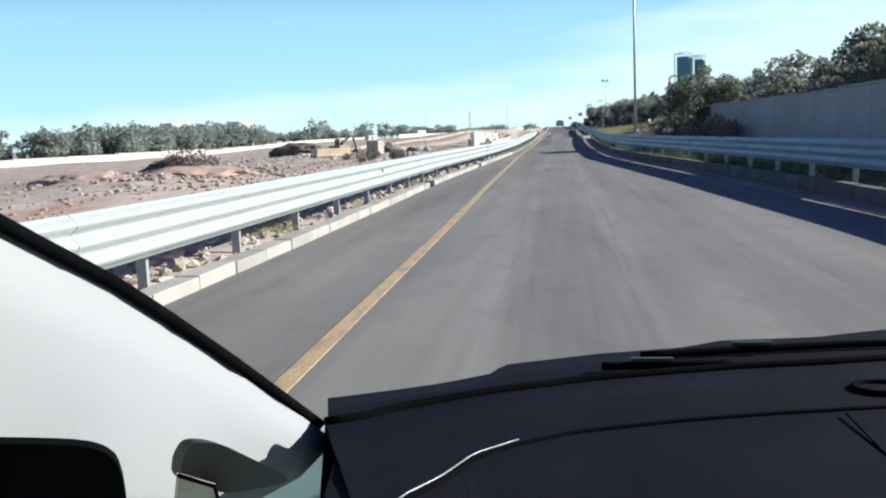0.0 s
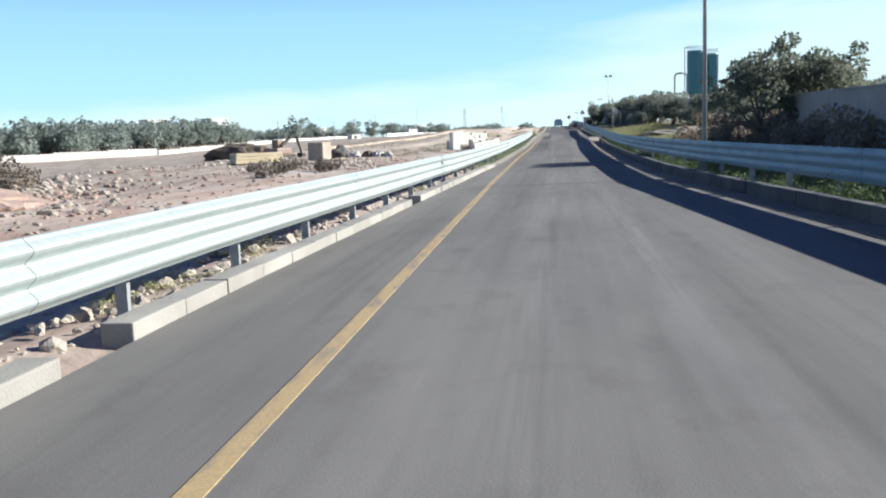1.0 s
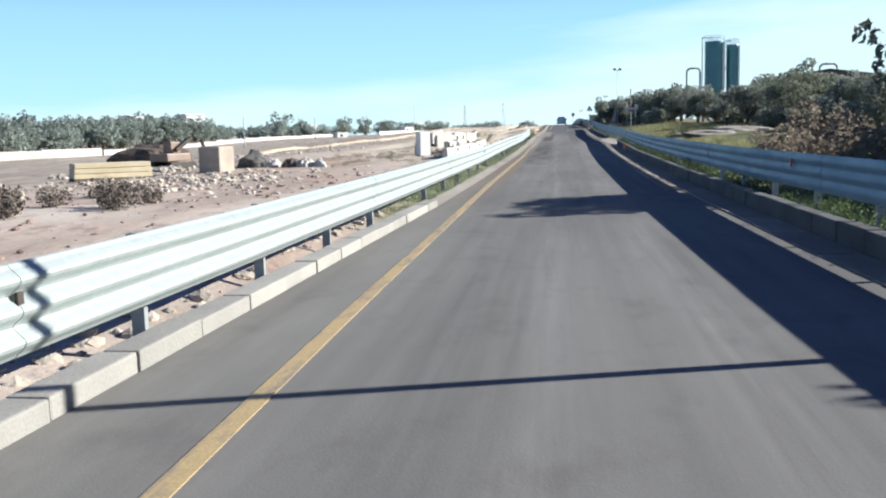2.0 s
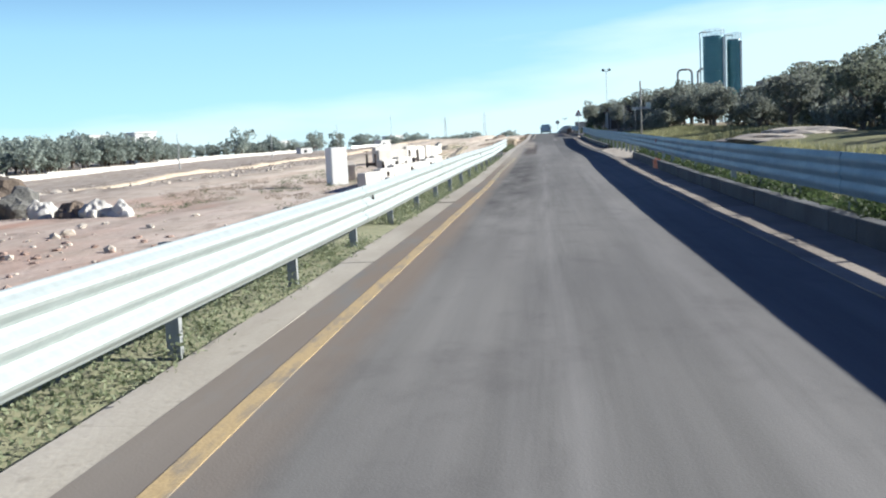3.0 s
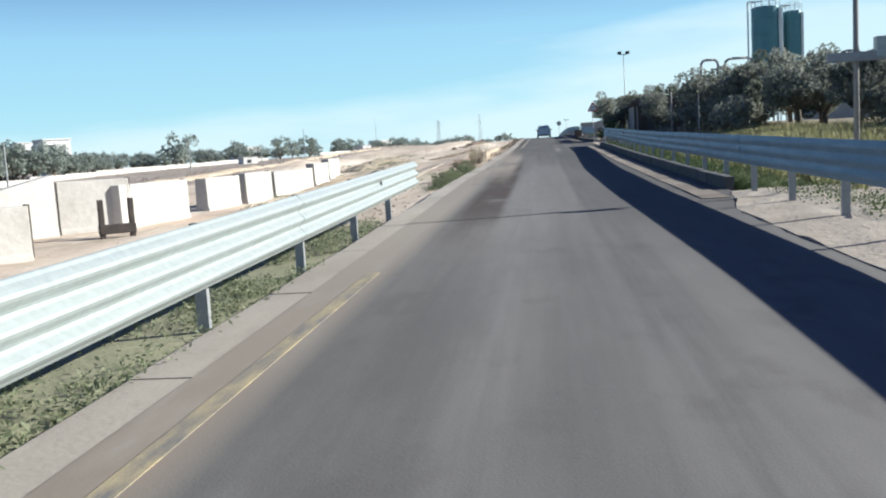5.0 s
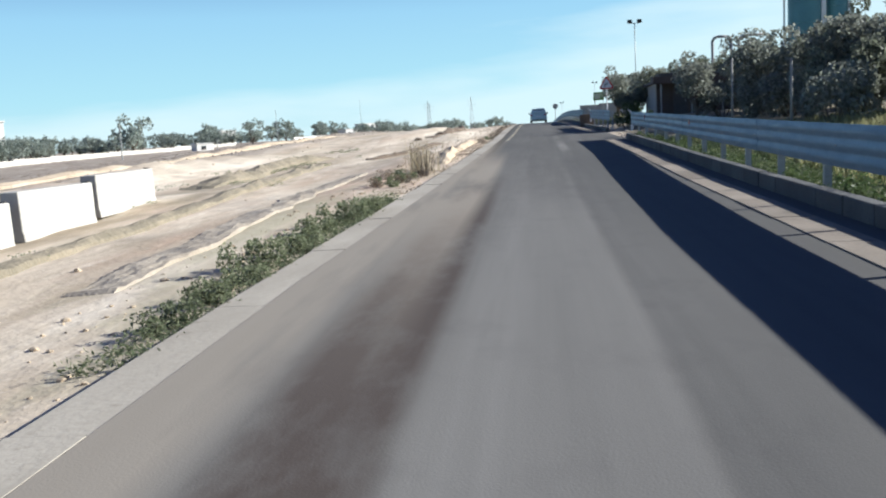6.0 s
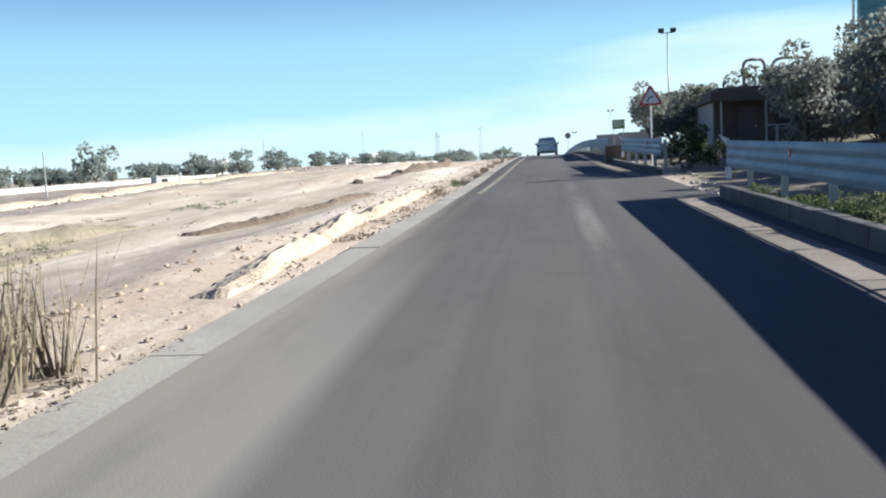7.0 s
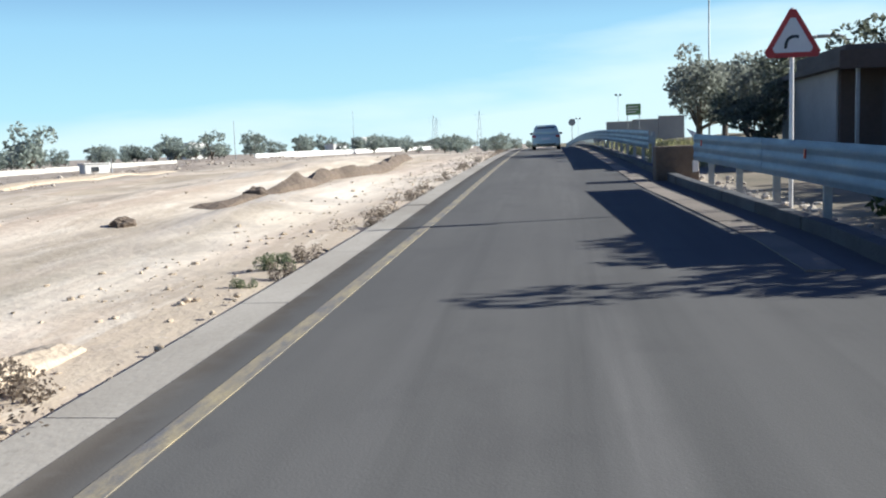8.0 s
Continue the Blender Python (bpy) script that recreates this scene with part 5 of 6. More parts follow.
def rubble(name, seed, count, x0, x1, y0, y1, smin, smax, mat, label, centre=None, kind="stuff"):
    """Loose stones, too many to count, as one object."""
    rng = np.random.default_rng(seed)
    base = []
    for k in range(5):
        bm = bmesh.new()
        bmesh.ops.create_icosphere(bm, subdivisions=1, radius=1.0)
        v = np.array([tuple(p.co) for p in bm.verts])
        v *= 1 + rng.uniform(-0.28, 0.28, (len(v), 1))
        base.append((v, np.array([[q.index for q in f.verts] for f in bm.faces])))
        bm.free()
    vs, fs, n = [], [], 0
    for k in range(count):
        x, y = rng.uniform(x0, x1), rng.uniform(y0, y1)
        if centre:
            x, y = rng.normal(centre[0], centre[2]), rng.normal(centre[1], centre[3])
        if kerb_left_x(y) - 0.3 < x < kerb_right_x(y) + 0.25:
            continue
        s = smin + (smax - smin) * rng.random() ** 3
        v, f = base[k % 5]
        a = rng.uniform(0, math.tau)
        rot = np.array([[math.cos(a), -math.sin(a), 0], [math.sin(a), math.cos(a), 0], [0, 0, 1]])
        vs.append((v * [s, s * rng.uniform(0.6, 1.2), s * rng.uniform(0.4, 0.8)]) @ rot.T + [x, y, land(x, y) + s * 0.2])
        fs.append(f + n)
        n += len(v)
    ob = new(name, raw_mesh(name, np.concatenate(vs), np.concatenate(fs), mat))
    return tagged(ob, label, "stones", kind=kind)


rubble("roadside_rubble", 1, 2600, -4.7, -3.42, -6, 54, 0.02, 0.12, M_STONE, "pale broken stones and debris behind the left kerb")
rubble("field_rubble", 2, 3600, -27, -4.5, 6, 74, 0.015, 0.11, M_REDSTONE, "reddish earth clods scattered over the field")
rubble("field_rubble", 3, 420, -14, -4.2, 106, 215, 0.012, 0.06, M_SAND, "sandy clods scattered over the graded field")
rubble("rubble_patch", 11, 700, 0, 1, 0, 1, 0.03, 0.19, M_STONE, "patch of pale broken stone on the red field", centre=(-14.5, 35.0, 2.6, 4.0))
rubble("rubble_patch", 12, 500, 0, 1, 0, 1, 0.03, 0.18, M_REDSTONE, "patch of red earth clods in the field", centre=(-19.0, 44.0, 2.4, 5.0))
rubble("rubble_patch", 13, 500, 0, 1, 0, 1, 0.03, 0.18, M_STONE, "patch of pale broken stone near the stacked materials", centre=(-14.0, 68.0, 3.0, 4.0))
rubble("verge_rubble", 4, 800, 3.55, 4.6, 98, 176, 0.02, 0.10, M_STONE, "litter of pale stones under the guard rail")
rubble("kerb_rubble", 5, 2600, -4.3, -2.1, 112, 215, 0.01, 0.055, M_SAND, "pale stones along the left concrete edge")
rubble("rubble_patch", 14, 420, 0, 1, 0, 1, 0.05, 0.28, M_STONE, "pale pile of broken stone and slabs in the field", centre=(-24.6, 93.0, 1.5, 1.5))
rubble("rubble_patch", 15, 380, 0, 1, 0, 1, 0.05, 0.24, M_STONE, "pale pile of broken stone in the field", centre=(-20.5, 79.0, 1.4, 1.2))
rubble("rubble_patch", 16, 420, 0, 1, 0, 1, 0.03, 0.15, M_STONE, "pale rubble with broken slabs in the field", centre=(-14.6, 72.0, 1.6, 1.2))
rubble("rubble_patch", 17, 800, 0, 1, 0, 1, 0.04, 0.26, M_STONE, "broad pale rubble heap on the red field", centre=(-22.5, 50.0, 2.6, 3.2))
rubble("rubble_patch", 18, 500, 0, 1, 0, 1, 0.03, 0.2, M_STONE, "pale rubble strewn over the red field", centre=(-26.0, 62.0, 2.5, 4.0))
rubble("field_rubble", 6, 1500, -22.5, -15.5, 95, 260, 0.03, 0.15, M_STONE, "pale stones along the edge of the graded strip")


def spoil(name, x, y, size, seed, mat, label, stones=None):
    me = rock_mesh(name, seed, size, mat, detail=4)
    for v in me.vertices:
        p = v.co
        v.co = p * (1 + 0.06 * noise.noise(p * 3.0)) + Vector((0, 0, 0.03 * noise.noise(p * 7.0)))
    e = new(name, me)
    e.matrix_basis = pose(x, y, land(x, y), 0, 0, seed * 40)
    return tagged(e, label, "heap")


spoil("earth_mound", -23.0, 53.0, (2.0, 1.5, 0.9), 1, M_DARKSOIL, "dark heap of earth and brush in the field")
spoil("earth_mound", -16.0, 40.0, (3.2, 2.4, 0.55), 2, M_REDSTONE, "low heap of red earth in the field")
spoil("earth_mound", -21.0, 38.0, (3.0, 2.0, 0.6), 3, M_REDSTONE, "low heap of red earth in the field")
spoil("earth_mound", -29.8, 100.0, (3.6, 2.0, 1.35), 4, M_DARKSOIL, "dark heap of spoil near the parked machine")
spoil("boulder", -15.0, 80.6, (0.78, 0.72, 0.78), 5, M_DARKROCK, "large dark rough boulder in the field")
spoil("crumpled_bag", -13.75, 79.6, (0.36, 0.34, 0.48), 6, M_WHITE_CONCRETE, "crumpled white bag beside the boulder")
spoil("earth_clod", -12.75, 79.3, (0.46, 0.36, 0.36), 13, M_DARKSOIL, "dark clod of earth between white bags")
spoil("crumpled_bag", -12.05, 79.2, (0.46, 0.36, 0.40), 7, M_WHITE_CONCRETE, "crumpled white bag beside the boulder")
spoil("crumpled_bag", -11.35, 79.2, (0.46, 0.3, 0.34), 8, M_WHITE_CONCRETE, "crumpled white sheet lying in the field")
spoil("earth_clod", -7.0, 167.9, (0.21, 0.19, 0.16), 11, M_DARKSOIL, "single dark clod on the sandy field")
spoil("earth_clod", -6.2, 172.9, (0.30, 0.34, 0.30), 9, M_DARKSOIL, "dark clod of earth on the end of a spoil ridge")


def earth_ridge(name, path, width, height, seed, mat, label):
    """A long ragged ridge of thrown-up earth, steep on one side."""
    pts = resample([(x, y, 0) for x, y in path], 90)
    rings = []
    for k, p in enumerate(pts):
        taper = min(k, len(pts) - 1 - k) / 14
        taper = min(taper, 1) * (0.85 + 0.45 * noise.noise((p.y * 0.5, seed, 0)) + 0.3 * noise.noise((p.y * 1.9, seed, 4)))
        sink = 0.07 * max(4 - min(k, len(pts) - 1 - k), 0)
        ring = []
        for j in range(9):
            u = j / 8 * 2 - 1
            hh = max(height * taper, 0.01) * (1 - abs(u) ** 1.6) * (1.15 if u > 0 else 0.8)
            x = p.x + u * width * (0.8 + 0.4 * noise.noise((p.y * 0.8, seed, u)))
            ring.append((x, p.y, land(x, p.y) - sink + (-0.14 if j in (0, 8) else 0.02 + hh + 0.05 * noise.noise((x * 4, p.y * 4, seed)))))
        rings.append(ring)
    bm = bmesh.new()
    loft(bm, rings, close=False, caps=False)
    e = part(name, bm, mat)
    return tagged(e, label, "heap", kind="structure")


earth_ridge("earth_ridge", [(-7.3, 169.8), (-6.6, 170.8), (-6.25, 172.6), (-5.9, 174.6), (-6.2, 178.7), (-5.8, 181.4), (-5.8, 186.0), (-6.3, 192.0), (-7.2, 203.0)], 0.5, 0.36, 1, M_DARKSOIL, "long low dark ridge of spoil across the sandy field")
earth_ridge("earth_ridge", [(-9.2, 137.0), (-9.1, 141.8), (-9.8, 146.2), (-9.8, 149.4), (-9.0, 153.0)], 0.75, 0.28, 2, M_OLIVESOIL, "long low weedy spoil ridge across the sandy field")
earth_ridge("earth_ridge", [(-6.9, 150.2), (-5.8, 153.1), (-5.2, 155.5), (-4.7, 159.0)], 0.34, 0.15, 7, M_DARKSOIL, "low dark rut edge on the pale sand")
earth_ridge("earth_ridge", [(-2.95, 141.0), (-3.05, 144.0), (-3.35, 149.6), (-3.25, 154.2), (-3.0, 159.5)], 0.36, 0.19, 8, M_SAND, "low jagged bank of sand beside the concrete edge")
earth_ridge("earth_ridge", [(-4.6, 122.0), (-4.9, 128.0), (-5.3, 134.0), (-5.2, 141.0)], 0.5, 0.04, 3, M_DIRT, "low brownish rut edge of clods on the sandy field")
earth_ridge("earth_ridge", [(-6.4, 118.0), (-6.9, 126.0), (-7.2, 133.0), (-7.6, 140.0), (-8.2, 150.0)], 0.4, 0.13, 4, M_OLIVESOIL, "low weedy rut edge across the sandy field")
earth_ridge("earth_ridge", [(-24.0, 96.0), (-24.5, 113.0), (-23.0, 126.0), (-19.0, 150.0), (-19.5, 164.0), (-18.7, 178.0), (-16.0, 196.0)], 0.9, 0.22, 5, M_SAND, "long pale bank of spoil across the rough field")
spoil("rubble_mound", 9.6, 98.0, (2.2, 1.2, 0.28), 0, M_STONE, "pale heap of rubble and soil on the verge")
spoil("rubble_mound", 11.5, 101.0, (2.2, 1.3, 0.3), 18, M_STONE, "pale heap of rubble and soil on the verge")


def excavator(x, y, turn):
    e = thing("excavator", "rusty brown excavator parked in the construction field", "excavator", at=(x, y, land(x, y) - 0.05), turn=turn)
    for s in (-1, 1):
        bm = bmesh.new()
        box(bm, (-1.5, s * 0.9 - 0.25, 0), (1.5, s * 0.9 + 0.25, 0.65), 0.15)
        part("track", bm, M_DARK_IRON, e)
    bm = bmesh.new()
    box(bm, (-1.7, -1.0, 0.7), (1.0, 1.0, 1.35), 0.1)
    part("body", bm, M_RUSTPAINT, e)
    bm = bmesh.new()
    box(bm, (-0.1, 0.1, 1.35), (1.0, 1.0, 2.3), 0.08)
    cab = part("cab", bm, M_RUSTPAINT, e)
    bm = bmesh.new()
    box(bm, (0.1, 0.985, 1.6), (0.9, 1.02, 2.2), 0.02)
    part("window", bm, M_GLASS_DARK, cab)
    bm = bmesh.new()
    box(bm, (0.8, -0.35, 1.2), (3.0, -0.05, 1.5), 0.05, Matrix.Rotation(radians(-28), 4, "Y"))
    part("boom", bm, M_DARK_IRON, e)
    bm = bmesh.new()
    tube(bm, (3.2, -0.2, 2.4), (4.0, -0.2, 0.7), 0.16, 0.12, 8)
    part("stick", bm, M_DARK_IRON, e)
    bm = bmesh.new()
    box(bm, (3.6, -0.6, 0.1), (4.3, 0.2, 0.7), 0.12)
    part("bucket", bm, M_DARK_IRON, e)
    return e


def pallet_stack(x, y, w, d, h, mat, turn, label):
    e = thing("pallet_stack", label, "pallet", "material stacks", at=(x, y, land(x, y) - 0.03), turn=turn)
    bm = bmesh.new()
    for k in range(3):
        box(bm, (-w / 2, -d / 2 + k * (d - 0.1) / 2, 0), (w / 2, -d / 2 + k * (d - 0.1) / 2 + 0.1, 0.12))
    part("pallet", bm, M_DARKSOIL, e)
    rows = 3
    for k in range(rows):
        bm = bmesh.new()
        z0 = 0.12 + k * h / rows
        box(bm, (-w / 2 + 0.02 * k, -d / 2, z0), (w / 2 - 0.02 * k, d / 2, z0 + h / rows - 0.02), 0.015)
        part("layer", bm, mat, e)
    return e


pallet_stack(-18.3, 72.6, 3.0, 1.3, 0.62, M_TIMBER, 38, "long stack of yellowish timber shuttering in the field")
digger = excavator(-19.8, 82.2, 70)
digger.scale = (0.62, 0.62, 0.62)
block("concrete_block", -15.5, 77.0, (1.15, 1.1, 1.2), -16, "big pinkish block of earthy concrete in the field", mat=M_STONE, bevel=0.08, group="")
brushpile = bush("brush_pile", 41, 1.3, 3.0, 900, 0.10, M_BARK, "dark pile of cut brush in the field", "brush pile")
place(brushpile, [(-22.0, 51.5, 0.85, 0), (-20.2, 50.4, 0.6, 70), (-10.9, 52.0, 0.3, 90), (-11.4, 54.6, 0.42, 200), (-9.9, 56.5, 0.4, 20), (-12.3, 61.0, 0.36, 130), (-10.4, 58.6, 0.34, 250), (-11.6, 57.0, 0.3, 170), (-13.2, 57.2, 0.3, 30)])

# orange bag behind the right kerb
rubble("verge_rubble", 19, 420, 0, 1, 0, 1, 0.02, 0.11, M_DIRT, "brown debris heaped at the end of the kerb", centre=(3.95, 97.0, 0.35, 1.2))
spoil("orange_bag", 3.32, 86.2, (0.14, 0.5, 0.36), 14, M_ORANGE, "crumpled orange plastic fence netting behind the kerb")

# end terminal at the gap between the far rails
bm = bmesh.new()
box(bm, (-0.55, -0.3, 0), (0.4, 0.3, 0.78), 0.05)
e = part("crash_cushion", bm, M_DARKSOIL)
e.matrix_basis = pose(3.4, 173.6, grade(173.6) - 0.03)
tagged(e, "brown weathered box at the end of the guard rail", "barrier")


# ---- grass and weeds ----
def tufts(name, seed, spots, hmin, hmax, mat, label, width=0.012):
    """Grass blades about many feet, as one object."""
    rng = np.random.default_rng(seed)
    vs, fs, n = [], [], 0
    for x, y in spots:
        g = land(x, y) - 0.02
        for b in range(7):
            h = rng.uniform(hmin, hmax)
            a, lean = rng.uniform(0, math.tau), rng.uniform(0.05, 0.5) * h
            bx, by = x + rng.normal() * 0.06, y + rng.normal() * 0.06
            wx, wy = -math.sin(a) * width * (1 + h), math.cos(a) * width * (1 + h)
            tx, ty = math.cos(a) * lean, math.sin(a) * lean
            vs += [(bx - wx, by - wy, g), (bx + wx, by + wy, g), (bx + tx * 0.5 + wx * 0.8, by + ty * 0.5 + wy * 0.8, g + h * 0.6), (bx + tx * 0.5 - wx * 0.8, by + ty * 0.5 - wy * 0.8, g + h * 0.6), (bx + tx, by + ty, g + h)]
            fs += [(n, n + 1, n + 2, n + 3), (n + 3, n + 2, n + 4)]
            n += 5
    ob = new(name, raw_mesh(name, vs, fs, mat))
    return tagged(ob, label, "grass", kind="stuff")


def weeds(name, seed, spots, hmin, hmax, mat, label, per=30, size=0.021):
    """Low leafy weeds about many feet, as one object."""
    rng = np.random.default_rng(seed)
    p, hs = [], []
    for x, y in spots:
        h = rng.uniform(hmin, hmax) * (0.55 + 0.9 * max(noise.noise((x * 0.8, y * 0.6, 2.0)) + 0.4, 0))
        d = np.clip(rng.normal(size=(per, 3)), -1.3, 1.3) * [0.07 + h * 0.18, 0.07 + h * 0.18, 0]
        p.append(d + [x, y, land(x, y)] + np.c_[np.zeros((per, 2)), rng.uniform(0.0, 1.0, per) ** 1.3 * h])
    p = np.concatenate(p)
    n = len(p)
    a = rng.normal(size=(n, 3)) * [1, 1, 0.7]
    a /= np.linalg.norm(a, axis=1)[:, None]
    b = np.cross(a, rng.normal(size=(n, 3)))
    b /= np.linalg.norm(b, axis=1)[:, None]
    s = size * rng.uniform(0.5, 1.5, n)[:, None]
    v = np.stack([p - a * s, p + b * s * 0.4, p + a * s, p - b * s * 0.4], 1).reshape(-1, 3)
    ob = new(name, raw_mesh(name, v, np.arange(n * 4).reshape(-1, 4), mat))
    return tagged(ob, label, "weeds", kind="stuff")


def scatter(seed, count, y0, y1, fx, x0, x1, patch=0.0):
    r = random.Random(seed)
    out = []
    for _ in range(count):
        y = r.uniform(y0, y1)
        x = fx(y) + r.uniform(x0, x1)
        if noise.noise((x * 0.5, y * 0.35, seed)) > patch:
            out.append((x, y))
    return out


weeds("left_weeds", 1, scatter(1, 3600, 54, 110, kerb_left_x, -2.0, -0.42, -0.3), 0.05, 0.3, M_WEED_SUN, "green weeds growing under the left guard rail")
weeds("left_weeds", 2, scatter(2, 900, 2, 54, kerb_left_x, -1.6, -0.42, 0.1), 0.05, 0.22, M_DRYGRASS, "dry weeds among stones behind the left kerb")
weeds("kerb_weeds", 3, scatter(3, 300, 119.5, 131.0, kerb_left_x, -0.95, -0.4, -0.45), 0.06, 0.2, M_WEED_SUN, "low green weeds growing along the concrete edge")
weed_bush = bush("weed_clump", 61, 0.5, 0.9, 1100, 0.03, M_WEED_SUN, "leafy green weed clump at the concrete edge", "weeds")
rw = random.Random(61)
place(weed_bush, [(kerb_left_x(y) - rw.uniform(0.55, 1.0), y, rw.uniform(0.35, 0.9), rw.uniform(0, 360)) for y in np.arange(119.8, 131.2, 0.95)], "weeds along the kerb")
weeds("kerb_weeds", 4, scatter(4, 500, 132, 215, kerb_left_x, -1.1, -0.4, 0.05), 0.05, 0.2, M_DRYLEAF, "dry weeds along the concrete edge")
weeds("right_weeds", 5, scatter(5, 3000, 2, 96.5, kerb_right_x, 0.26, 0.8, -0.5), 0.16, 0.46, M_WEED_SHADE, "green weeds between the right kerb and guard rail")
tufts("verge_grass", 6, scatter(6, 4200, 22, 92, rail_right_x, 1.9, 5.5, -0.35), 0.10, 0.45, M_DRYGRASS, "yellow-green grass on the right verge")
tufts("verge_grass", 7, scatter(7, 6000, 103, 149, rail_right_x, 1.7, 9.5, -0.5), 0.15, 0.5, M_DRYGRASS, "sunlit yellow-green grass on the verge slope")
weeds("right_weeds", 18, scatter(18, 1500, 104, 149, rail_right_x, 0.35, 1.7, -0.35), 0.08, 0.3, M_WEED_SHADE, "dark green weeds behind the right guard rail")
weeds("right_weeds", 19, scatter(19, 1700, 2, 92, rail_right_x, 0.4, 2.2, -0.4), 0.12, 0.42, M_WEED_SHADE, "dark green weeds behind the right guard rail")
weeds("right_weeds", 26, scatter(26, 2600, 57, 96, kerb_right_x, 0.26, 0.6, -0.6), 0.28, 0.52, M_WEED_SHADE, "tall dark green weeds under the right guard rail", per=26, size=0.038)
weeds("right_weeds", 27, scatter(27, 1500, 14, 57, kerb_right_x, 0.26, 0.6, -0.2), 0.2, 0.42, M_WEED_SHADE, "dark green weeds under the right guard rail", per=24, size=0.035)
weeds("right_weeds", 28, scatter(28, 1500, 113, 150, kerb_right_x, 0.26, 0.6, -0.3), 0.16, 0.36, M_WEED_SHADE, "dark green weeds under the right guard rail", per=24, size=0.035)
weeds("right_weeds", 8, scatter(8, 1300, 112.5, 150, kerb_right_x, 0.24, 0.75, -0.3), 0.1, 0.36, M_WEED_SHADE, "green weeds under the right guard rail")
tufts("verge_grass", 9, scatter(9, 1800, 178, 250, rail_right_x, 0.5, 5.0, -0.2), 0.1, 0.4, M_DRYGRASS, "dry grass on the far verge")
weeds("field_grass", 10, scatter(10, 1300, 78, 106, lambda y: -8.5, -4.0, 3.5, 0.15), 0.05, 0.2, M_WEED_SUN, "patchy green weeds around the concrete blocks")
weeds("field_grass", 23, scatter(23, 900, 83, 97, lambda y: -10.2, -3.0, 3.0, 0.1), 0.06, 0.26, M_DRYLEAF, "dark dry weeds around the concrete blocks")
weeds("field_grass", 24, scatter(24, 1000, 116, 160, lambda y: -8.4 - 0.03 * (y - 130), -2.2, 1.6, 0.2), 0.03, 0.12, M_WEED_SUN, "thin pale weeds on the sandy ridges")
weeds("field_grass", 25, scatter(25, 3000, 96, 230, lambda y: -23.0, -9.0, 6.0, 0.1), 0.06, 0.3, M_DRYLEAF, "dark dry weeds over the rough field")
weed_bush_dry = bush("weed_clump", 62, 0.5, 0.9, 700, 0.03, M_DRYLEAF, "brownish dry weed clump at the concrete edge", "weeds")
dry = bush("dry_bush", 51, 1.25, 1.0, 220, 0.022, M_REED, "bare dry bush standing at the concrete edge", "bush")
place(weed_bush_dry, [(-3.5, 136.2, 0.6, 0), (-3.9, 136.9, 0.55, 70), (-3.2, 135.3, 0.5, 200), (-3.8, 134.6, 0.5, 130), (-3.1, 137.6, 0.5, 20)], "weeds along the kerb")
place(weed_bush_dry, [(3.75, 96.8, 0.75, 0), (4.1, 97.6, 0.7, 80), (3.9, 95.9, 0.7, 160), (4.5, 98.3, 0.6, 240), (3.7, 98.2, 0.4, 30)], "debris weeds at the kerb end")
place(weed_bush_dry, [(kerb_left_x(y) - rw.uniform(0.55, 1.0), y, rw.uniform(0.28, 0.5), rw.uniform(0, 360)) for y in (157.5, 161.8, 163.0, 166.4, 168.0, 171.2, 174.5, 178.0, 180.4, 186.0, 191.0)], "weeds along the kerb")
place(dry, [(-3.05, 138.2, 0.85, 0), (-3.3, 139.0, 0.7, 120), (-2.9, 137.4, 0.6, 60), (-2.95, 138.9, 0.65, 220)])
place(weed_bush, [(-3.7, 135.2, 0.5, 10), (-3.3, 134.5, 0.4, 80), (-3.4, 135.9, 0.55, 150), (-3.25, 136.8, 0.45, 220), (-3.6, 137.6, 0.5, 290), (-2.55, 162.4, 0.42, 0), (-2.65, 163.0, 0.34, 100), (-2.5, 161.2, 0.25, 40)], "weeds along the kerb")


rr = random.Random(77)
tufts("dry_reeds", 21, [(-3.02 + rr.uniform(-0.4, 0.35), 138.3 + rr.uniform(-1.1, 0.9)) for k in range(18)], 0.4, 1.05, M_REED, "tall dry pale reeds standing at the concrete edge", 0.0045)



# ---- cars ----
def wheel(parent, x, y, r=0.31, w=0.2):
    bm = bmesh.new()
    s = 1 if x > 0 else -1
    n = 24
    prof = [(-w / 2, r * 0.62), (-w / 2, r * 0.93), (-w * 0.36, r), (w * 0.36, r), (w / 2, r * 0.93), (w / 2, r * 0.62)]
    loft(bm, [[(x + a, y + b * math.cos(k * math.tau / n), r + b * math.sin(k * math.tau / n)) for k in range(n)] for a, b in prof], caps=False)
    wh = part("wheel", bm, M_TYRE, parent, "black tyre")
    bm = bmesh.new()
    tube(bm, (x + s * (w / 2 - 0.06), y, r), (x + s * (w / 2 - 0.02), y, r), r * 0.63, r * 0.58, 20)
    part("rim", bm, M_STEEL_POST, wh, "grey wheel rim")


def ring_xz(w, z0, z1, round_, y, n=6):
    """A rounded upright outline across the car."""
    out = []
    for cx, cz, a0 in ((w / 2 - round_, z1 - round_, 0), (-w / 2 + round_, z1 - round_, 90), (-w / 2 + round_, z0 + round_, 180), (w / 2 - round_, z0 + round_, 270)):
        for k in range(n):
            a = radians(a0 + 90 * k / (n - 1))
            out.append((cx + round_ * math.cos(a), y, cz + round_ * math.sin(a)))
    return out


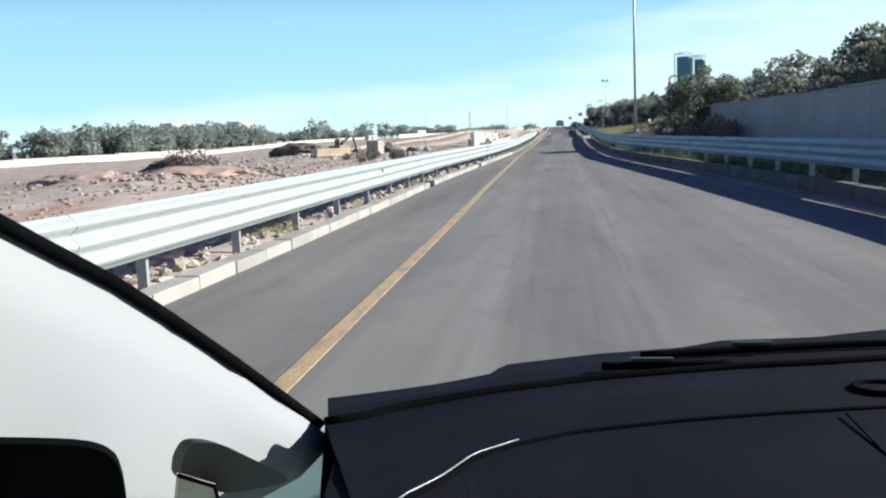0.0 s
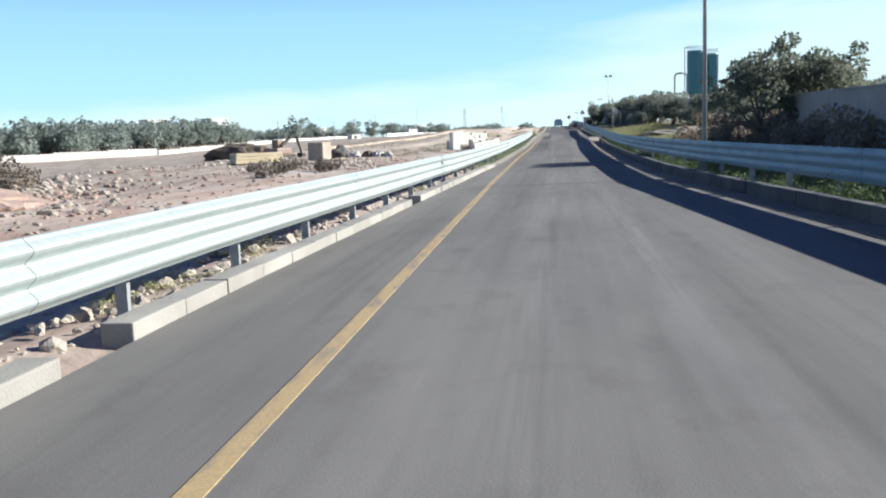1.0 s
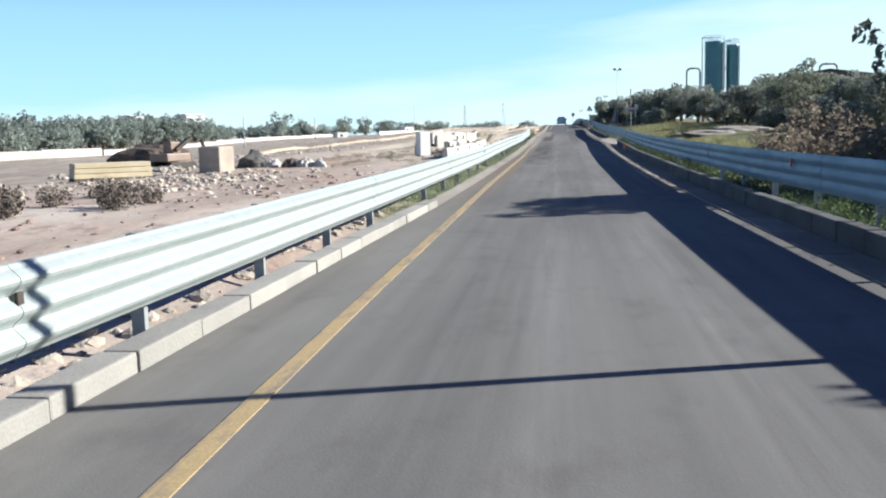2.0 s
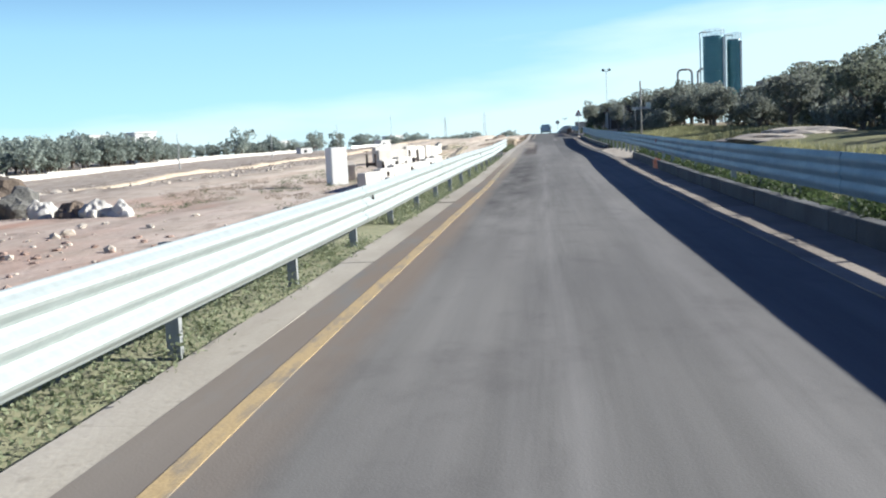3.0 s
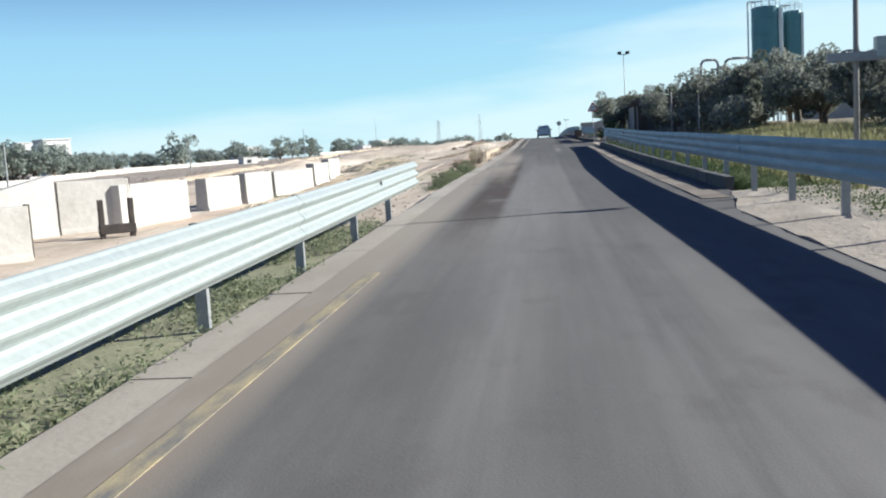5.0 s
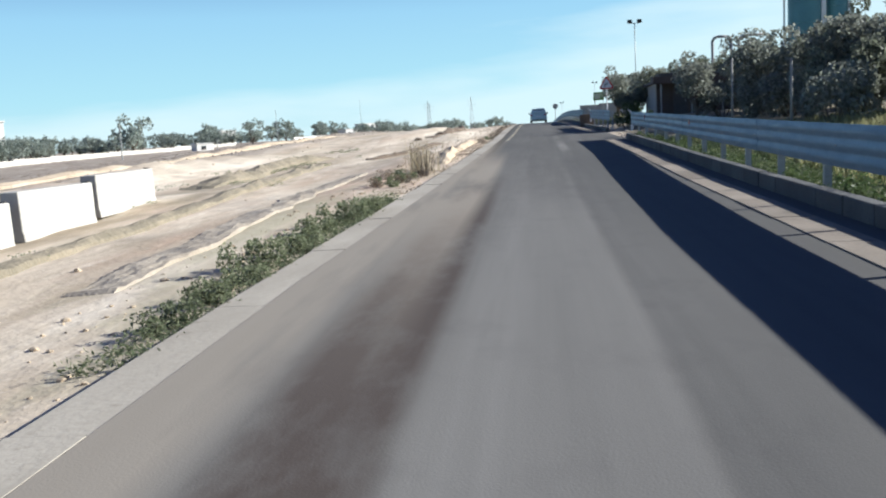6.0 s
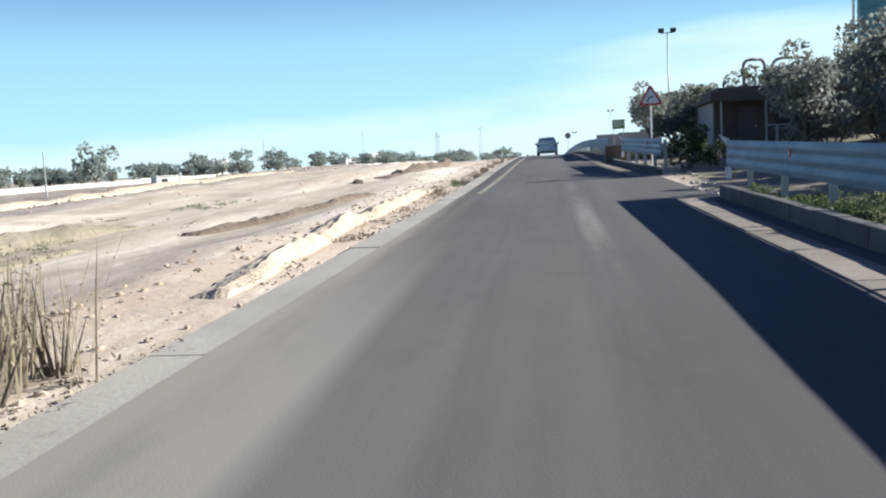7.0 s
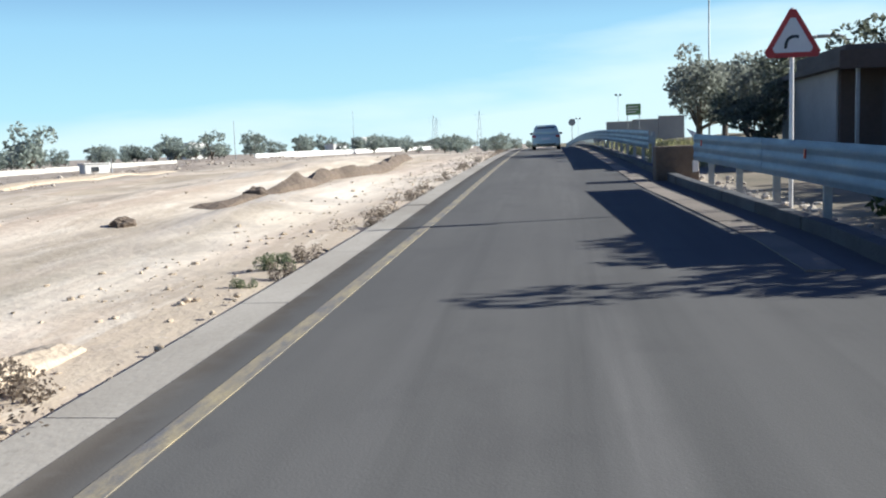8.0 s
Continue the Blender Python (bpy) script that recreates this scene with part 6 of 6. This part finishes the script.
def hatchback(x, y):
    """A small hatchback, its tail at y = 0 and its nose ahead."""
    e = thing("hatchback_car", "silver-green hatchback car seen from behind on the lane", "car", at=(x, y, grade(y)))
    bm = bmesh.new()
    rows = [ring_xz(1.45, 0.34, 0.86, 0.10, 0.0), ring_xz(1.62, 0.25, 0.93, 0.13, 0.12), ring_xz(1.70, 0.20, 0.96, 0.14, 0.6), ring_xz(1.70, 0.18, 0.97, 0.14, 1.8), ring_xz(1.70, 0.18, 0.94, 0.14, 2.9), ring_xz(1.64, 0.20, 0.82, 0.14, 3.6), ring_xz(1.42, 0.28, 0.68, 0.12, 4.0)]
    loft(bm, rows)
    part("body", bm, M_CARPAINT, e, smooth=True)
    bm = bmesh.new()

    def ring(z, w, ya, yb):
        out = []
        for cx, cy, a0 in ((w / 2 - 0.12, yb - 0.12, 0), (-w / 2 + 0.12, yb - 0.12, 90), (-w / 2 + 0.12, ya + 0.12, 180), (w / 2 - 0.12, ya + 0.12, 270)):
            for k in range(4):
                a = radians(a0 + 30 * k)
                out.append((cx + 0.12 * math.cos(a), cy + 0.12 * math.sin(a), z))
        return out

    loft(bm, [ring(0.90, 1.56, 0.10, 3.05), ring(1.15, 1.44, 0.24, 2.55), ring(1.38, 1.26, 0.44, 2.0), ring(1.46, 1.06, 0.62, 1.75)])
    part("roof", bm, M_CARPAINT, e, smooth=True)
    bm = bmesh.new()
    loft(bm, [[(-0.62, 0.165, 0.98), (0.62, 0.165, 0.98), (0.62, 0.20, 0.98), (-0.62, 0.20, 0.98)], [(-0.5, 0.385, 1.34), (0.5, 0.385, 1.34), (0.5, 0.42, 1.34), (-0.5, 0.42, 1.34)]])
    part("rear_window", bm, M_GLASS_DARK, e, "dark rear window")
    for s in (-1, 1):
        bm = bmesh.new()
        loft(bm, [[(s * 0.775, 0.45, 0.98), (s * 0.775, 2.5, 0.98), (s * 0.745, 2.5, 0.98), (s * 0.745, 0.45, 0.98)], [(s * 0.665, 0.68, 1.33), (s * 0.665, 1.95, 1.33), (s * 0.63, 1.95, 1.33), (s * 0.63, 0.68, 1.33)]])
        part("side_window", bm, M_GLASS_DARK, e)
        bm = bmesh.new()
        box(bm, (s * 0.69 - 0.13, -0.02, 0.72), (s * 0.69 + 0.10, 0.14, 0.86), 0.04)
        part("tail_light", bm, M_LAMPRED, e, "red tail light")
        bm = bmesh.new()
        box(bm, (s * 0.90 - 0.09, 2.35, 0.92), (s * 0.90 + 0.09, 2.47, 1.05), 0.04)
        part("wing_mirror", bm, M_SIGN_BLACK, e)
    bm = bmesh.new()
    loft(bm, [ring_xz(1.55, 0.26, 0.52, 0.1, -0.07), ring_xz(1.66, 0.25, 0.55, 0.1, 0.1)])
    part("bumper", bm, M_CARPAINT, e, smooth=True)
    bm = bmesh.new()
    box(bm, (-0.55, -0.075, 0.27), (0.55, -0.06, 0.36), 0.01)
    part("bumper_insert", bm, M_SIGN_BLACK, e)
    bm = bmesh.new()
    box(bm, (-0.26, -0.03, 0.60), (0.26, -0.012, 0.71), 0.005)
    part("plate", bm, M_SIGN_WHITE, e, "pale blank plate")
    for wx in (-0.74, 0.74):
        for wy in (0.72, 3.2):
            wheel(e, wx, wy)
    return e


hatchback(0.35, 207.0)


def slab(bm, poly, lift):
    """A plate from an outline and a vector that gives its thickness."""
    return loft(bm, [[Vector(p) for p in poly], [Vector(p) + Vector(lift) for p in poly]])


def strip(bm, near, far, depth):
    """A curved slab between two lines of points, of the given depth downwards."""
    rows = []
    for a, b in zip(near, far):
        a, b = Vector(a), Vector(b)
        m = a.lerp(b, 0.5) + Vector((0, 0, 0.006))
        rows.append([a, m, b, b - Vector((0, 0, depth)), a - Vector((0, 0, depth))])
    return loft(bm, rows)


def rod(bm, pts, r, n=8):
    """A round bar that bends along its points."""
    pts = [Vector(p) for p in pts]
    rings = []
    for k, p in enumerate(pts):
        way = (pts[min(k + 1, len(pts) - 1)] - pts[max(k - 1, 0)]).normalized()
        u = way.cross(Vector((0, 0, 1))).normalized()
        w = u.cross(way)
        rings.append([p + (u * math.cos(a) + w * math.sin(a)) * r for a in np.linspace(0, math.tau, n + 4, endpoint=False)])
    loft(bm, rings)
    return bm


def rounded(poly, times=2):
    """An outline with its corners cut until they are round."""
    pts = [Vector(p) for p in poly]
    for _ in range(times):
        pts = [q for a, b in zip(pts, pts[1:] + pts[:1]) for q in (a.lerp(b, 0.22), a.lerp(b, 0.78))]
    return pts


def filming_car():
    """The people carrier from whose front seat the road is seen, where it stands at the start."""
    e = thing("people_carrier", "people carrier with pale cabin trim and dark dashboard", "car", at=(0, 0, 0))
    z = 0.89
    edge = [(-0.176, 1.239, z), (-0.122, 1.269, z), (-0.074, 1.315, z), (0.0, 1.367, z), (0.069, 1.411, z), (0.271, 1.505, z), (0.527, 1.577, z), (0.68, 1.603, z), (0.813, 1.634, z), (1.074, 1.698, z)]
    seam = [(-0.026, 0.833, z), (0.004, 0.946, z), (0.045, 1.012, z), (0.081, 1.101, z), (0.142, 1.162, z), (0.23, 1.218, z), (0.381, 1.269, z), (0.527, 1.307, z), (0.715, 1.343, z), (0.929, 1.383, z)]
    cowl = [(-0.228, 1.456, z - 0.02), (-0.11, 1.512, z - 0.02), (-0.025, 1.558, z - 0.02), (0.064, 1.628, z - 0.02), (0.082, 1.696, z - 0.02), (0.282, 1.787, z - 0.02), (0.466, 1.838, z - 0.02), (0.551, 1.9, z - 0.02), (0.759, 1.925, z - 0.02), (0.936, 1.999, z - 0.02), (1.249, 2.075, z - 0.02)]
    n = 40
    edge_s, seam_s, cowl_s = resample(edge, n), resample(seam, n), resample(cowl, n)
    bm = bmesh.new()
    strip(bm, [p + Vector((0, 0.004, 0)) for p in seam_s], edge_s, 0.10)
    dash = part("dashboard", bm, M_DASH, e, "navy-black dashboard top", smooth=False)
    bm = bmesh.new()
    near = resample([(-0.02, 0.62, z - 0.05), (0.2, 0.62, z - 0.05), (0.5, 0.62, z - 0.05), (1.0, 0.62, z - 0.05)], n)
    strip(bm, near, [p - Vector((0, 0.004, 0.004)) for p in seam_s], 0.12)
    part("binnacle_hood", bm, M_DASH, dash, "dark instrument hood")
    bm = bmesh.new()
    rod(bm, [p - Vector((0, 0, 0.003)) for p in seam_s], 0.0042, 6)
    part("seam", bm, M_RUBBER, dash, "black seam", smooth=True)
    # highlight on the seam's left end, added as a thin pale rod
    bm = bmesh.new()
    rod(bm, [p + Vector((-0.003, 0.002, 0.003)) for p in resample(seam[:5], 16)], 0.0014, 8)
    part("seam_highlight", bm, M_SEAM_PALE, dash, "thin pale strip for the highlight on the seam edge", smooth=True)
    bm = bmesh.new()
    slab(bm, [(-0.176, 1.239, z - 0.002), (-0.03, 0.848, z - 0.002), (-0.075, 0.816, z - 0.002), (-0.104, 0.942, z - 0.002), (-0.128, 1.113, z - 0.002)], (0, 0, -0.1))
    part("side_panel", bm, M_DASH, dash)
    bm = bmesh.new()
    rod(bm, resample([(-0.172, 1.23, z + 0.001), (-0.122, 1.113, z + 0.001), (-0.1, 0.942, z + 0.001)], 8), 0.0014, 5)
    part("panel_joint", bm, M_RUBBER, dash)
    bm = bmesh.new()
    rod(bm, resample([(0.642, 1.30, z + 0.001), (0.651, 1.151, z - 0.012), (0.657, 1.025, z - 0.024)], 8), 0.0016, 5)
    part("panel_joint", bm, M_RUBBER, dash)
    # vent on the dash
    bm = bmesh.new()
    ring = [(0.737 + 0.046 * math.cos(a), 1.426 + 0.036 * math.sin(a), z + 0.006) for a in np.linspace(0, math.tau, 20)]
    rod(bm, ring, 0.005, 6)
    part("vent_ring", bm, M_RUBBER, dash, "oval black vent ring", smooth=True)
    bm = bmesh.new()
    rod(bm, [p + Vector((0, 0.004, 0.002)) for p in edge_s], 0.009, 6)
    part("windscreen_seal", bm, M_RUBBER, e, "black rubber windscreen seal", smooth=True)
    bm = bmesh.new()
    strip(bm, [p + Vector((0, 0.02, -0.012)) for p in edge_s], cowl_s, 0.16)
    part("cowl", bm, M_DASH, e, "dark plastic cowl below the windscreen")
    for path, r in (([(0.28, 1.60, z), (0.40, 1.606, z), (0.528, 1.616, z)], 0.008), ([(0.362, 1.684, z), (0.461, 1.709, z), (0.60, 1.737, z), (0.741, 1.763, z), (0.95, 1.79, z)], 0.008)):
        bm = bmesh.new()
        rod(bm, resample(path, 14), r, 7)
        arm = part("wiper", bm, M_RUBBER, e, "black wiper arm", smooth=True)
        bm = bmesh.new()
        q = resample(path, 14)
        box(bm, q[5] + Vector((-0.04, -0.006, 0.008)), q[5] + Vector((0.04, 0.006, 0.016)), 0.002)
        part("wiper_clip", bm, M_TRIM_DARK, arm, "grey wiper clip")
    # pillar beside the windscreen, pale inside with a black seal along the glass
    seal = [(-0.473, 0.76, 1.313), (-0.452, 0.80, 1.283), (-0.44, 0.84, 1.257), (-0.42, 0.92, 1.211), (-0.395, 1.0, 1.163), (-0.361, 1.1, 1.09), (-0.318, 1.2, 1.007), (-0.276, 1.28, 0.932), (-0.223, 1.36, 0.848)]
    top = [(-0.60, 0.42, 1.62)] + seal
    bm = bmesh.new()
    low = [(-0.66, 0.40, 1.15), (-0.496, 0.73, 0.928), (-0.473, 0.77, 0.903), (-0.459, 0.81, 0.885), (-0.422, 0.89, 0.849), (-0.365, 0.97, 0.813), (-0.346, 1.07, 0.775), (-0.296, 1.17, 0.777), (-0.226, 1.25, 0.797), (-0.202, 1.33, 0.814)]
    rows = []
    for a, b in zip([Vector(p) for p in top], [Vector(p) for p in low]):
        m = a.lerp(b, 0.5) + Vector((0.012, -0.01, 0))
        rows.append([a, a.lerp(m, 0.55) + Vector((0.004, 0, 0)), m, m.lerp(b, 0.6), b, b + Vector((-0.06, 0.05, 0)), a + Vector((-0.05, 0.05, 0))])
    loft(bm, rows)
    pillar = part("pillar_trim", bm, M_TRIM, e, "pale grey pillar trim", smooth=True)
    bm = bmesh.new()
    rod(bm, [p + Vector((0.006, -0.004, 0.004)) for p in resample(top, 24)], 0.0095, 7)
    part("glass_seal", bm, M_RUBBER, pillar, "black glass seal", smooth=True)
    bm = bmesh.new()
    slab(bm, rounded([(-0.284, 0.93, 0.915), (-0.28, 0.93, 0.945), (-0.264, 0.93, 0.968), (-0.227, 0.93, 0.966), (-0.191, 0.93, 0.948), (-0.132, 0.93, 0.919), (-0.175, 0.93, 0.908), (-0.224, 0.93, 0.898)]), (-0.02, 0.015, 0))
    part("sail_panel", bm, M_TRIM_DARK, e, "dark grey mirror sail panel")
    bm = bmesh.new()
    slab(bm, [(-0.272, 0.90, 0.934), (-0.223, 0.90, 0.92), (-0.222, 0.90, 0.885), (-0.281, 0.90, 0.885)], (-0.008, 0.012, 0))
    mirror = part("door_mirror", bm, M_STONE, e, "dull mirror glass")
    bm = bmesh.new()
    rod(bm, [(-0.272, 0.897, 0.936), (-0.225, 0.897, 0.922), (-0.219, 0.897, 0.89)], 0.0028, 6)
    part("mirror_rim", bm, M_RUBBER, mirror)
    bm = bmesh.new()
    slab(bm, rounded([(-0.50, 0.68, 1.052), (-0.296, 0.68, 1.052), (-0.249, 0.68, 1.047), (-0.229, 0.68, 1.030), (-0.226, 0.68, 0.95), (-0.50, 0.68, 0.95)]), (-0.01, 0.02, 0))
    part("door_grip", bm, M_RUBBER, e, "black door grip")
    # outer shell
    xc = 0.41
    bm = bmesh.new()
    for s in (-1, 1):
        box(bm, (xc + s * 0.87 - 0.03, -1.95, 0.28), (xc + s * 0.87 + 0.03, 1.5, 0.84), 0.02)
    box(bm, (xc - 0.87, -2.0, 0.28), (xc + 0.87, -1.92, 1.0), 0.03)
    box(bm, (xc - 0.86, -1.95, 0.24), (xc + 0.86, 2.2, 0.30), 0.02)
    part("body", bm, M_CARPAINT, e, "silver painted body")
    bm = bmesh.new()
    loft(bm, [[(xc - 0.86, 1.62, 0.30), (xc + 0.86, 1.62, 0.30), (xc + 0.86, 1.62, 0.70), (xc + 0.5, 1.75, 0.74), (xc - 0.5, 1.75, 0.74), (xc - 0.86, 1.62, 0.70)], [(xc - 0.78, 2.5, 0.30), (xc + 0.78, 2.5, 0.30), (xc + 0.78, 2.5, 0.54), (xc + 0.45, 2.6, 0.58), (xc - 0.45, 2.6, 0.58), (xc - 0.78, 2.5, 0.54)]])
    part("bonnet", bm, M_CARPAINT, e, smooth=False)
    bm = bmesh.new()
    box(bm, (xc - 0.80, -1.7, 1.66), (xc + 0.80, 0.45, 1.71), 0.03)
    part("roof", bm, M_CARPAINT, e)
    for s in (-1, 1):
        for y0, y1 in ((-0.75, -0.62), (-1.9, -1.7)):
            bm = bmesh.new()
            loft(bm, [[(xc + s * 0.85 + dx, yy, 0.8) for dx, yy in ((-0.03, y0), (0.03, y0), (0.03, y1), (-0.03, y1))], [(xc + s * 0.78 + dx, yy + 0.1, 1.68) for dx, yy in ((-0.03, y0), (0.03, y0), (0.03, y1), (-0.03, y1))]])
            part("pillar", bm, M_CARPAINT, e)
    bm = bmesh.new()
    tube(bm, (xc + 0.82, 1.45, 0.84), (xc + 0.77, 0.40, 1.68), 0.04, 0.04, 8)
    part("pillar", bm, M_CARPAINT, e)
    for wx in (-0.80, 0.80):
        for wy in (-1.35, 1.95):
            wheel(e, wx + xc, wy, 0.31, 0.2)
    return e


filming_car()


# ---- kerb stones and gutter slabs, piece by piece ----
def pieces(name, label, category, y0, y1, step, fx, width, height, side, mat, gaps=(), lift=0.0):
    """A row of cast pieces along the road edge; side -1: the row lies to the left of its line."""
    e = thing(name, label, category, kind="structure", at=(fx(y0), y0, grade(y0)))
    base = e.matrix_basis.inverted()
    bm = bmesh.new()
    box(bm, (0 if side > 0 else -width, 0.006, -0.3), (width if side > 0 else 0, step - 0.006, height), 0.018 if height > 0.05 else 0.004)
    me = bpy.data.meshes.new("kerb_stone")
    bm.to_mesh(me)
    bm.free()
    me.materials.append(mat)
    r = random.Random(int(y0 * 7 + width * 100))
    y = y0
    while y < y1 - 0.01:
        if not any(a < y + step / 2 < b for a, b in gaps):
            ob = new("kerb_stone", me)
            ob.parent = e
            x, z = fx(y), grade(y)
            turn = math.degrees(math.atan2(fx(y) - fx(y + step), step)) + r.uniform(-0.25, 0.25)
            tilt = math.degrees(math.atan2(grade(y + step) - z, step)) + r.uniform(-0.2, 0.2)
            ob.matrix_basis = base @ pose(x + r.uniform(-0.008, 0.008), y, z + lift + (r.uniform(-0.006, 0.006) if height > 0.05 else r.uniform(0, 0.004)), tilt, 0, turn)
        y += step
    return e


pieces("kerb_left", "pale concrete kerb stones along the left lane edge", "kerb", -24, 55, 1.0, kerb_left_x, 0.26, 0.13, -1, M_KERB, gaps=((23.6, 24.6), (36.6, 38.2)))
pieces("kerb_edge", "flush pale concrete edge strip beside the lane", "kerb", 55, 235, 3.0, kerb_left_x, 0.42, -0.008, -1, M_EDGE)
pieces("kerb_right", "weathered concrete kerb along the right lane edge, darkened for shade", "kerb", -24, 60, 1.0, kerb_right_x, 0.2, 0.27, 1, M_KERB_SHADE)
pieces("kerb_wall", "low weathered concrete kerb wall along the right lane edge, darkened for shade", "kerb", 60, 96, 1.0, kerb_right_x, 0.18, 0.27, 1, M_KERB_SHADE)
pieces("kerb_right", "weathered tall concrete kerb along the right lane edge, darkened for shade", "kerb", 113, 151, 1.0, kerb_right_x, 0.18, 0.24, 1, M_KERB_SHADE)
pieces("kerb_right", "concrete kerb after the driveway gap", "kerb", 161, 240, 1.0, kerb_right_x, 0.2, 0.17, 1, M_KERB_SHADE)
gutter_x = lambda y: kerb_right_x(y) - 0.86
pieces("gutter", "pale concrete gutter slabs beside the right kerb", "gutter", 6, 58, 2.0, lambda y: kerb_right_x(y) - 0.52, 0.50, 0.012, 1, M_GUTTER)
pieces("gutter", "pale concrete gutter slabs beside the right kerb", "gutter", 58, 98, 2.0, gutter_x, 0.84, 0.012, 1, M_GUTTER)
pieces("gutter", "pale concrete gutter slabs beside the right kerb", "gutter", 111, 151, 2.0, lambda y: kerb_right_x(y) - 0.78, 0.48, 0.012, 1, M_GUTTER)
pieces("gutter", "pale concrete gutter slabs beside the far kerb", "gutter", 161, 239, 2.0, lambda y: kerb_right_x(y) - 0.76, 0.34, 0.012, 1, M_GUTTER)
